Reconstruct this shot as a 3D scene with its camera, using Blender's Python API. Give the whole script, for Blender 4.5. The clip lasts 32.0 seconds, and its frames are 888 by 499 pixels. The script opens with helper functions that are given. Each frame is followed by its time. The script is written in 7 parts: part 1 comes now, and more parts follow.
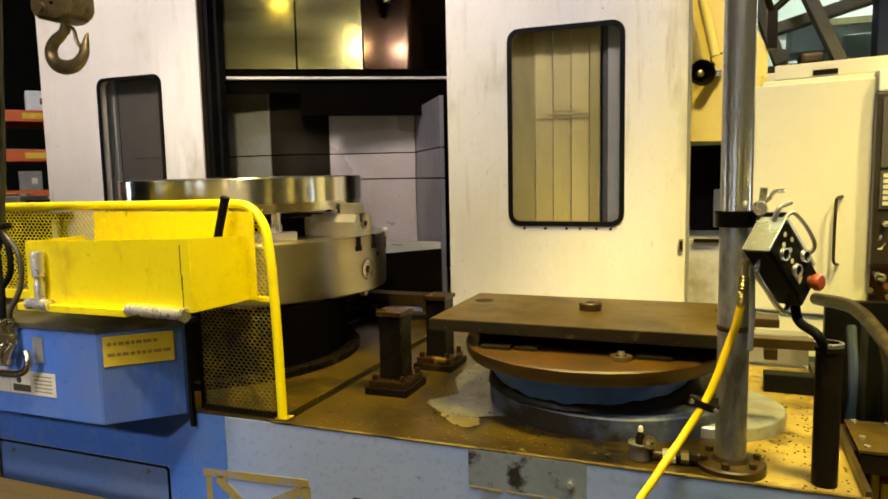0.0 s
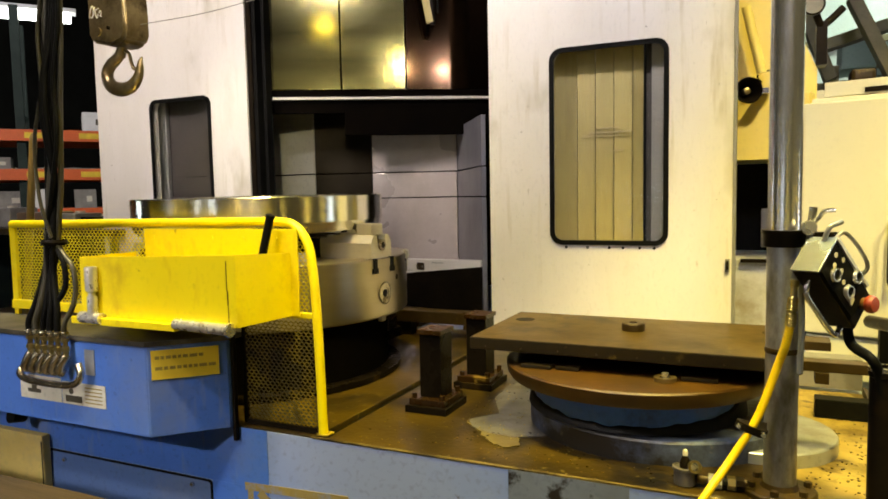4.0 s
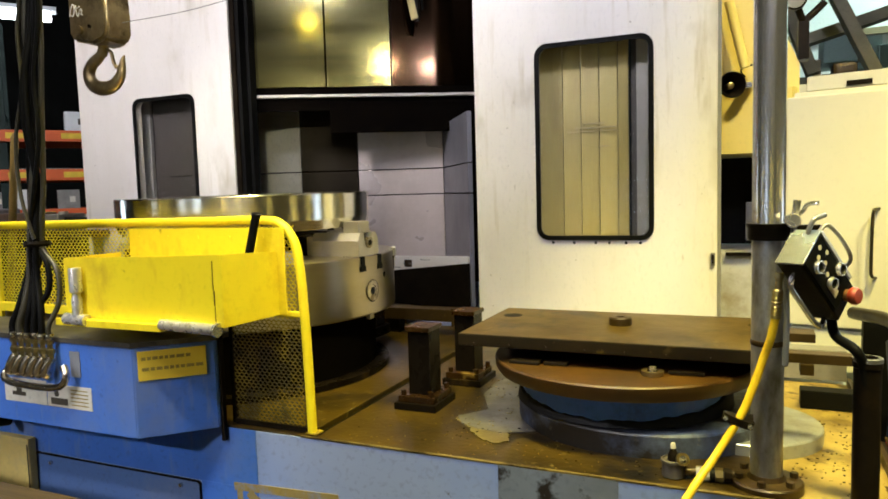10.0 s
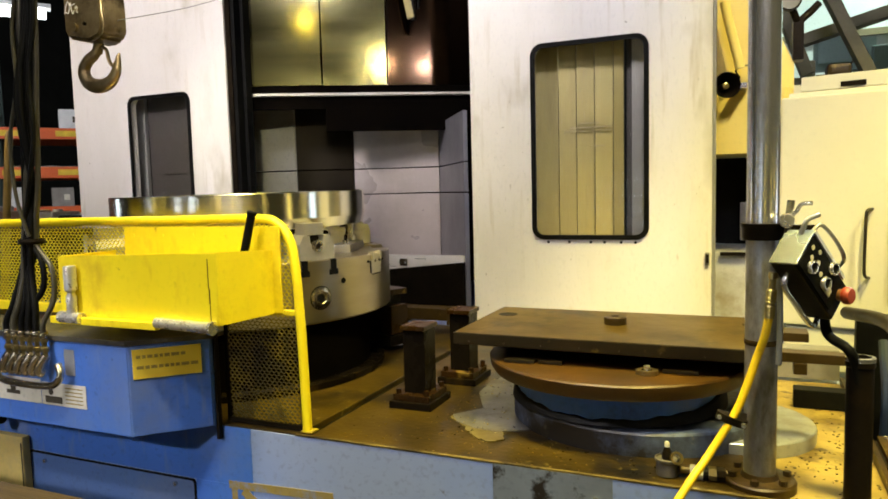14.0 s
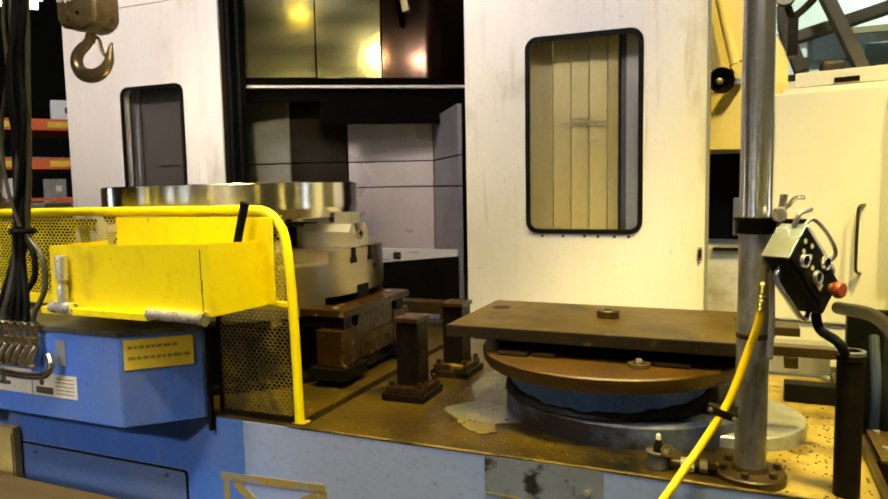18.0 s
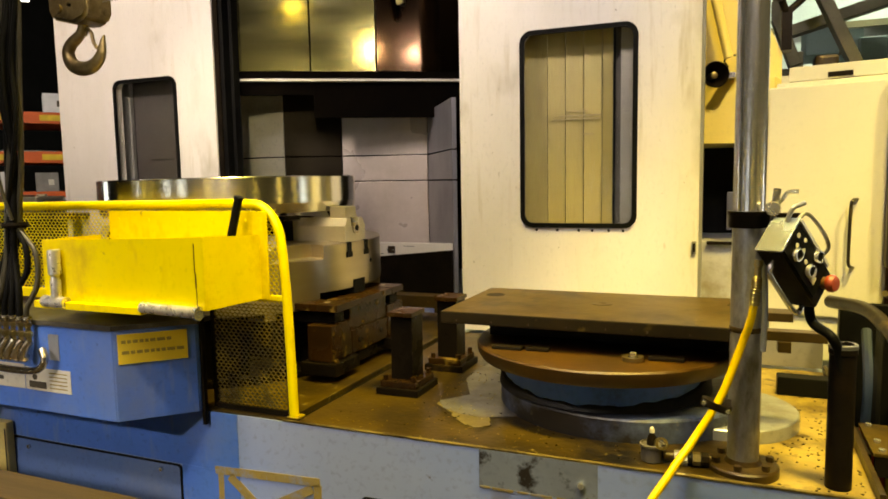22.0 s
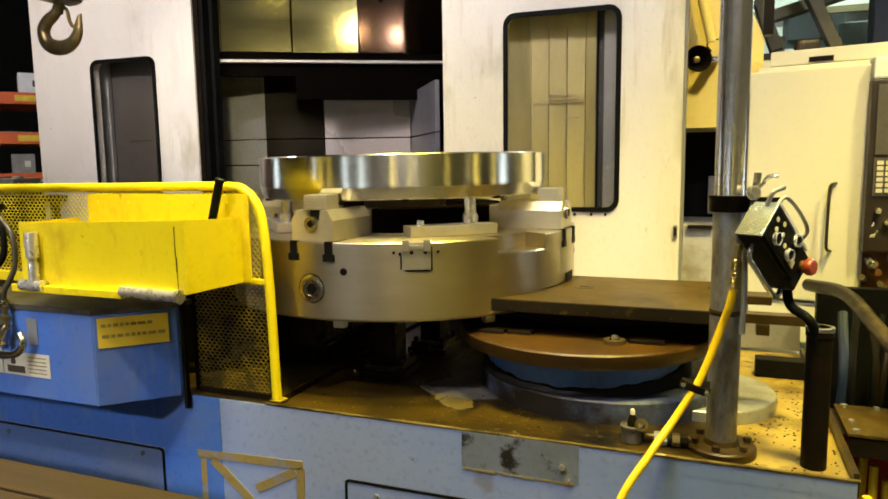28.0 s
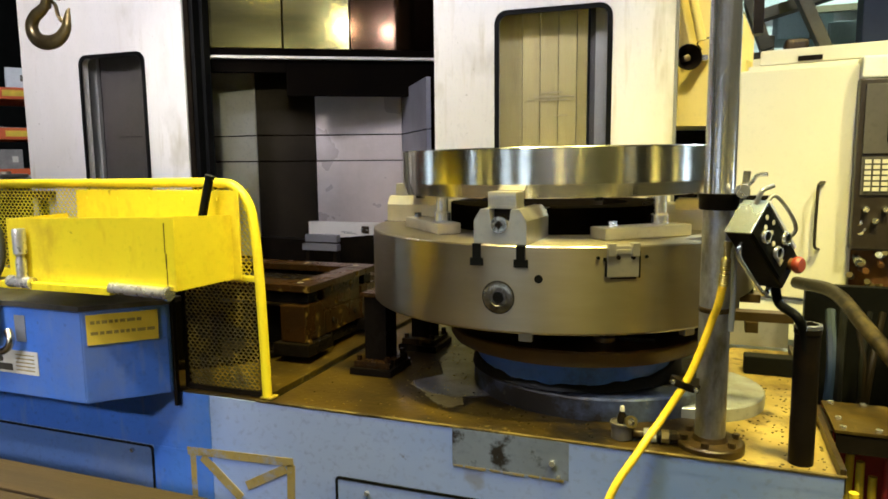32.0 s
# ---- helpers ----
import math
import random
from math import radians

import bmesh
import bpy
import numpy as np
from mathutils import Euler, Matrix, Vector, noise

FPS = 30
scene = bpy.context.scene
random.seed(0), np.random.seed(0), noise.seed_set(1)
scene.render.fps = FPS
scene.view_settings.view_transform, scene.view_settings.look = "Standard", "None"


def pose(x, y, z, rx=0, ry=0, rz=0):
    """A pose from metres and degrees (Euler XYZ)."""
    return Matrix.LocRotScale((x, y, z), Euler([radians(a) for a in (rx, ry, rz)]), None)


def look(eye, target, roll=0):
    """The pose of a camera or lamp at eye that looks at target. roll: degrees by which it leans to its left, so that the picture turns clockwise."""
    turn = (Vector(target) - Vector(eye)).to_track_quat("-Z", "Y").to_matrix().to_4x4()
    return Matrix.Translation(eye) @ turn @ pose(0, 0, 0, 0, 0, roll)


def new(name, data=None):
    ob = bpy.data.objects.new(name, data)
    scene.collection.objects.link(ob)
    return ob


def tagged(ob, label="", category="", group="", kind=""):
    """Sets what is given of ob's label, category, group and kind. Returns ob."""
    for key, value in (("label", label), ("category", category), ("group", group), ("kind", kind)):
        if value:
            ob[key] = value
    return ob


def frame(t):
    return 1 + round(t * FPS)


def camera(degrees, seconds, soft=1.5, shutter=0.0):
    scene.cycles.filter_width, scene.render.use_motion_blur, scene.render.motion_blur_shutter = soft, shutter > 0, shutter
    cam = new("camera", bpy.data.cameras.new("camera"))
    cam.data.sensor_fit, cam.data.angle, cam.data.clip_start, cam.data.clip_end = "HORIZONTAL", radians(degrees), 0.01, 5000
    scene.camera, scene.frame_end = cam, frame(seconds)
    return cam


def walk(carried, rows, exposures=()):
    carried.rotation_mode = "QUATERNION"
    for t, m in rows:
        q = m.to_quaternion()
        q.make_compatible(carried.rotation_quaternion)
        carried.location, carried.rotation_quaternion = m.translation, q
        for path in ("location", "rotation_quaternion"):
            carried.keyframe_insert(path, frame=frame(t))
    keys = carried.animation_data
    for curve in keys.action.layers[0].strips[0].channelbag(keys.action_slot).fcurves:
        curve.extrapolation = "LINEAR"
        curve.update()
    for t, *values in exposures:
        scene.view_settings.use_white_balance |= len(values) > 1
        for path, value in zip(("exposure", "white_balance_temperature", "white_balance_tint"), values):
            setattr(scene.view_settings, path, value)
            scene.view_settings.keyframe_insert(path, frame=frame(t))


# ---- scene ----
cam = camera(64.5, 32.0, soft=1.7)

PATH = [
    (0, (0.0167, 0.0112, 1.5051), (-0.7165, 1.8600, 1.2948), -1.17),
    (0.5, (0.0165, 0.0114, 1.5052), (-0.7194, 1.8594, 1.2968), -1.14),
    (1, (0.0176, 0.0098, 1.5050), (-0.7248, 1.8559, 1.3034), -0.93),
    (1.5, (0.0173, 0.0105, 1.5049), (-0.7499, 1.8472, 1.3107), -0.76),
    (2, (0.0177, 0.0096, 1.5049), (-0.7830, 1.8332, 1.3228), -0.48),
    (2.5, (0.0179, 0.0093, 1.5048), (-0.8170, 1.8186, 1.3337), -0.35),
    (3, (0.0184, 0.0083, 1.5048), (-0.8300, 1.8121, 1.3415), -0.48),
    (3.5, (0.0188, 0.0072, 1.5047), (-0.8292, 1.8117, 1.3472), -0.89),
    (5.5, (0.0182, 0.0080, 1.5049), (-0.8157, 1.8192, 1.3486), -1.32),
    (6, (0.0179, 0.0086, 1.5050), (-0.8069, 1.8238, 1.3473), -1.35),
    (6.5, (0.0184, 0.0079, 1.5050), (-0.8035, 1.8241, 1.3445), -1.54),
    (7, (0.0182, 0.0085, 1.5050), (-0.8045, 1.8243, 1.3436), -1.59),
    (7.5, (0.0191, 0.0063, 1.5049), (-0.8033, 1.8225, 1.3456), -1.32),
    (8, (0.0188, 0.0068, 1.5050), (-0.8002, 1.8246, 1.3472), -1.35),
    (8.5, (0.0188, 0.0068, 1.5049), (-0.7968, 1.8262, 1.3474), -1.35),
    (9, (0.0187, 0.0070, 1.5049), (-0.7921, 1.8283, 1.3453), -1.31),
    (9.5, (0.0184, 0.0080, 1.5049), (-0.7874, 1.8310, 1.3396), -1.72),
    (10, (0.0185, 0.0077, 1.5050), (-0.7900, 1.8295, 1.3391), -1.66),
    (10.5, (0.0196, 0.0053, 1.5050), (-0.7877, 1.8278, 1.3419), -1.39),
    (11, (0.0197, 0.0053, 1.5049), (-0.7871, 1.8283, 1.3449), -1.44),
    (11.5, (0.0195, 0.0053, 1.5047), (-0.7860, 1.8290, 1.3464), -1.39),
    (12, (0.0195, 0.0055, 1.5049), (-0.7849, 1.8296, 1.3451), -1.59),
    (12.5, (0.0198, 0.0047, 1.5048), (-0.7843, 1.8288, 1.3432), -1.61),
    (13, (0.0202, 0.0041, 1.5049), (-0.7820, 1.8290, 1.3425), -1.50),
    (13.5, (0.0198, 0.0047, 1.5048), (-0.7796, 1.8307, 1.3407), -1.61),
    (14, (0.0195, 0.0049, 1.5047), (-0.7770, 1.8317, 1.3360), -1.47),
    (14.5, (0.0194, 0.0053, 1.5050), (-0.7720, 1.8331, 1.3232), -1.52),
    (16.5, (0.0199, 0.0049, 1.4968), (-0.7691, 1.8343, 1.3221), -0.85),
    (17, (0.0199, 0.0050, 1.4969), (-0.7648, 1.8362, 1.3217), -0.79),
    (17.5, (0.0193, 0.0061, 1.4969), (-0.7602, 1.8391, 1.3170), -0.87),
    (18, (0.0197, 0.0059, 1.4969), (-0.7603, 1.8385, 1.3142), -1.04),
    (18.5, (0.0196, 0.0058, 1.4969), (-0.7606, 1.8380, 1.3121), -0.96),
    (19, (0.0198, 0.0051, 1.4971), (-0.7587, 1.8378, 1.3102), -0.81),
    (19.5, (0.0197, 0.0055, 1.4969), (-0.7574, 1.8388, 1.3093), -0.82),
    (20, (0.0197, 0.0056, 1.4969), (-0.7535, 1.8403, 1.3070), -0.82),
    (20.5, (0.0192, 0.0068, 1.4970), (-0.7495, 1.8430, 1.3039), -0.90),
    (21, (0.0190, 0.0076, 1.4971), (-0.7496, 1.8435, 1.3005), -1.11),
    (21.5, (0.0190, 0.0068, 1.4970), (-0.7496, 1.8425, 1.2988), -1.17),
    (22, (0.0191, 0.0064, 1.4969), (-0.7458, 1.8435, 1.2968), -1.00),
    (22.5, (0.0177, 0.0101, 1.4971), (-0.7478, 1.8460, 1.2888), -1.16),
    (23, (0.0184, 0.0081, 1.4971), (-0.7463, 1.8431, 1.2785), -1.06),
    (23.5, (0.0188, 0.0074, 1.4971), (-0.7408, 1.8437, 1.2709), -1.22),
    (24, (0.0188, 0.0074, 1.4970), (-0.7375, 1.8442, 1.2644), -1.10),
    (24.5, (0.0185, 0.0080, 1.4971), (-0.7320, 1.8464, 1.2584), -0.92),
    (25, (0.0187, 0.0074, 1.4972), (-0.7270, 1.8474, 1.2554), -0.88),
    (25.5, (0.0189, 0.0071, 1.4972), (-0.7239, 1.8481, 1.2544), -0.69),
    (27.5, (0.0187, 0.0077, 1.4973), (-0.7025, 1.8566, 1.2494), -0.80),
    (28, (0.0186, 0.0073, 1.4972), (-0.7002, 1.8572, 1.2492), -0.78),
    (28.5, (0.0191, 0.0066, 1.4973), (-0.6979, 1.8571, 1.2494), -0.72),
    (29, (0.0193, 0.0060, 1.4973), (-0.6954, 1.8574, 1.2491), -0.79),
    (29.5, (0.0189, 0.0070, 1.4972), (-0.6918, 1.8599, 1.2483), -0.66),
    (30, (0.0189, 0.0074, 1.4972), (-0.6862, 1.8619, 1.2452), -0.75),
    (30.5, (0.0185, 0.0076, 1.4974), (-0.6847, 1.8626, 1.2434), -0.98),
    (31, (0.0189, 0.0068, 1.4971), (-0.6828, 1.8624, 1.2435), -0.84),
    (31.5, (0.0182, 0.0085, 1.4973), (-0.6798, 1.8653, 1.2422), -0.86),
    (32, (0.0188, 0.0069, 1.4972), (-0.6756, 1.8649, 1.2410), -0.56),]
# the film camera's white balance drifts: seconds, stops, kelvin, tint
BALANCE = [(0, -0.08, 7000, 10), (7, 0.01, 6900, 10), (8, 0.02, 6700, 10), (10, 0.02, 6100, 10), (12, 0.03, 5950, 10), (13, 0.03, 6100, 10), (14, 0.02, 6400, 10), (17, 0, 6900, 10), (19, -0.02, 7100, 10), (20, -0.03, 7200, 10), (22, -0.05, 8000, 10), (24, -0.08, 9000, 10), (25, -0.12, 9400, 10), (28, -0.06, 6700, 10), (30, -0.03, 6350, 10), (31, 0.04, 6000, 10), (32, 0.07, 5900, 10)]
walk(cam, [(t, look(eye, target, roll)) for t, eye, target, roll in PATH], BALANCE)

# ---- light ----
world = bpy.data.worlds.new("hall_air")
scene.world = world
world.use_nodes = True
world.node_tree.nodes["Background"].inputs[0].default_value = (0.55, 0.60, 0.75, 1)
world.node_tree.nodes["Background"].inputs[1].default_value = 0.006


def hang_light(name, eye, target, size, watts, colour, cone=0.0, blend=0.16):
    """A lamp's light: a disc, or with a cone the beam of a deep reflector."""
    data = bpy.data.lights.new(name, "SPOT" if cone else "AREA")
    data.energy, data.color = watts, colour
    if cone:
        data.shadow_soft_size, data.spot_size, data.spot_blend = size / 2, radians(cone), blend
    else:
        data.shape, data.size = "DISK", size
    ob = new(name, data)
    ob.matrix_world = look(eye, target)
    return ob


WARM, COOL = (1.0, 0.83, 0.19), (0.93, 0.905, 1.06)
# place, target, size, watts, colour, cone, softness of the cone's edge
LAMPS = [
    # aimed up so that its cone's edge leaves the lower doors unlit
    ((-2.4, -1.8, 4.6), (-2.868, 1.944, 5.926), 0.8, 1340, (1.0, 0.915, 0.94), 117, 0.3),
    ((-0.7, -0.6, 5.7), (-0.7, -0.55, 0.0), 0.40, 560, (1.0, 0.93, 0.84), 72, 0.16),
    ((0.75, 0.8, 5.6), (0.75, 0.82, 0.0), 0.40, 1650, WARM, 61, 0.2),
    ((-1.25, 1.55, 5.7), (-1.25, 1.56, 0.0), 0.40, 1250, WARM, 42, 0.5),
    # two beams added to brighten the blue base front
    ((-2.4, -2.0, 5.6), (-1.10, 1.40, -0.05), 0.40, 640, (1.0, 0.95, 0.96), 25, 0.4),
    ((-3.2, -4.0, 3.7), (-2.10, 1.50, 0.35), 0.40, 710, (1.0, 0.95, 0.96), 20, 0.4),
    # narrow beam added only to brighten the left inner cover sheet
    ((2.6, -4.3, 3.1), (-2.74, 3.52, 1.72), 0.25, 1500, (1.0, 0.93, 0.66), 6.5, 0.5),
    # added lights for the cabinet, the pale partition and the rack
    ((2.2, 0.3, 5.6), (1.35, 2.9, 1.5), 0.40, 1350, (1.0, 0.86, 0.36), 44, 0.3),
    ((3.0, 7.5, 5.6), (2.2, 8.2, 2.0), 0.45, 430, (0.85, 1.0, 0.92), 0, 0),
    ((-6.2, 3.2, 5.6), (-6.3, 4.5, 1.5), 0.45, 45, COOL, 0, 0),
    ((2.83, -4.13, 3.75), (-2.35, 3.60, 1.72), 0.14, 90, (1.0, 0.92, 0.74), 15, 0.16),
    ((3.45, -3.75, 3.72), (-1.75, 3.54, 2.05), 0.14, 150, COOL, 12, 0.16),
    ((1.60, -4.70, 4.46), (-2.15, 3.22, 2.41), 0.16, 2.5, WARM, 0, 0),
    # beams added to cool the right door's top and warm the left door
    ((0.6, -2.4, 4.8), (-0.9, 2.82, 2.70), 0.60, 640, COOL, 40, 0.4),
    ((-4.3, -0.6, 5.4), (-3.0, 2.93, 1.9), 0.40, 130, (1.0, 0.72, 0.28), 26, 0.4),
]
for place, target, size, watts, colour, cone, blend in LAMPS:
    hang_light("unseen_hall_light", place, target, size, watts, colour, cone, blend)


# ---- materials ----
def mat(name, base, alt=None, rough=0.5, metal=0.0, scale=8.0, bump=0.1, stain=None, stain_scale=1.6, stain_low=0.52,
        stain_high=0.72, stretch=(1, 1, 1), grain=60.0, coat=0.0, aniso=0.0, vary=0.12, bump_size=0.004, spec=0.5, layers=()):
    m = bpy.data.materials.new(name)
    m.use_nodes = True
    nt = m.node_tree
    n, ln = nt.nodes, nt.links.new
    b = n["Principled BSDF"]
    tc, mp = n.new("ShaderNodeTexCoord"), n.new("ShaderNodeMapping")
    mp.inputs["Scale"].default_value = stretch
    ln(tc.outputs["Object"], mp.inputs[0])

    def noise_at(s, detail=4.0, r=0.6):
        t = n.new("ShaderNodeTexNoise")
        t.inputs["Scale"].default_value, t.inputs["Detail"].default_value, t.inputs["Roughness"].default_value = s, detail, r
        ln(mp.outputs[0], t.inputs["Vector"])
        return t.outputs["Fac"]

    def ramp(fac, low, high):
        t = n.new("ShaderNodeMapRange")
        t.inputs["From Min"].default_value, t.inputs["From Max"].default_value = low, high
        ln(fac, t.inputs["Value"])
        return t.outputs[0]

    def mix(fac, a, c):
        t = n.new("ShaderNodeMix")
        t.data_type = "RGBA"
        ln(fac, t.inputs["Factor"])
        for sock, v in ((t.inputs[6], a), (t.inputs[7], c)):
            if isinstance(v, tuple):
                sock.default_value = (*v, 1)
            else:
                ln(v, sock)
        return t.outputs[2]

    alt = alt or tuple(c * 0.72 for c in base)
    mid, fine = noise_at(scale), noise_at(grain, 2.0, 0.5)
    col = mix(ramp(mid, 0.35, 0.70), base, alt)
    col = mix(ramp(fine, 0.55, 0.85), col, tuple(c * (1 - 2.5 * vary) for c in base))
    if stain:
        col = mix(ramp(noise_at(stain_scale, 6.0, 0.68), stain_low, stain_high), col, stain)
    for colour, size, along, low, high, amount in layers:
        # specks, drips and rubs, gathered in loose fields
        mq, t, u, k = n.new("ShaderNodeMapping"), n.new("ShaderNodeTexNoise"), n.new("ShaderNodeTexNoise"), n.new("ShaderNodeMath")
        mq.inputs["Scale"].default_value, mq.inputs["Location"].default_value = along, (size, 2.7, 0.3 * size)
        ln(tc.outputs["Object"], mq.inputs[0])
        t.inputs["Scale"].default_value, t.inputs["Detail"].default_value = size, 3.0
        ln(mq.outputs[0], t.inputs["Vector"])
        u.inputs["Scale"].default_value, u.inputs["Detail"].default_value = 2.3, 2.0
        ln(mq.outputs[0] if along == (1, 1, 1) else tc.outputs["Object"], u.inputs["Vector"])
        k.operation = "MULTIPLY"
        ln(ramp(t.outputs["Fac"], low, high), k.inputs[0])
        k2 = n.new("ShaderNodeMapRange")
        k2.inputs["From Min"].default_value, k2.inputs["From Max"].default_value, k2.inputs["To Max"].default_value = 0.42, 0.62, amount
        ln(u.outputs["Fac"], k2.inputs["Value"])
        ln(k2.outputs[0], k.inputs[1])
        col = mix(k.outputs[0], col, colour)
    ln(col, b.inputs["Base Color"])
    rr = n.new("ShaderNodeMapRange")
    rr.inputs["To Min"].default_value, rr.inputs["To Max"].default_value = max(rough - 0.10, 0.03), min(rough + 0.14, 1)
    ln(mid, rr.inputs["Value"])
    ln(rr.outputs[0], b.inputs["Roughness"])
    b.inputs["Metallic"].default_value = metal
    b.inputs["Coat Weight"].default_value = coat
    b.inputs["Specular IOR Level"].default_value = spec
    if aniso:
        # turned or brushed round the upright axis
        tg = n.new("ShaderNodeTangent")
        tg.direction_type, tg.axis = "RADIAL", "Z"
        b.inputs["Anisotropic"].default_value, b.inputs["Anisotropic Rotation"].default_value = aniso, 0.25
        ln(tg.outputs[0], b.inputs["Tangent"])
    if bump:
        bp = n.new("ShaderNodeBump")
        bp.inputs["Strength"].default_value, bp.inputs["Distance"].default_value = bump, bump_size
        ln(fine, bp.inputs["Height"])
        ln(bp.outputs[0], b.inputs["Normal"])
    return m


def glow(name, colour, strength):
    m = bpy.data.materials.new(name)
    m.use_nodes = True
    b = m.node_tree.nodes["Principled BSDF"]
    b.inputs["Base Color"].default_value = (*colour, 1)
    b.inputs["Emission Color"].default_value = (*colour, 1)
    b.inputs["Emission Strength"].default_value = strength
    return m


def glass(name, tint, rough=0.05):
    m = bpy.data.materials.new(name)
    m.use_nodes = True
    b = m.node_tree.nodes["Principled BSDF"]
    b.inputs["Base Color"].default_value = (*tint, 1)
    b.inputs["Roughness"].default_value = rough
    b.inputs["Transmission Weight"].default_value = 1.0
    b.inputs["IOR"].default_value = 1.1
    return m


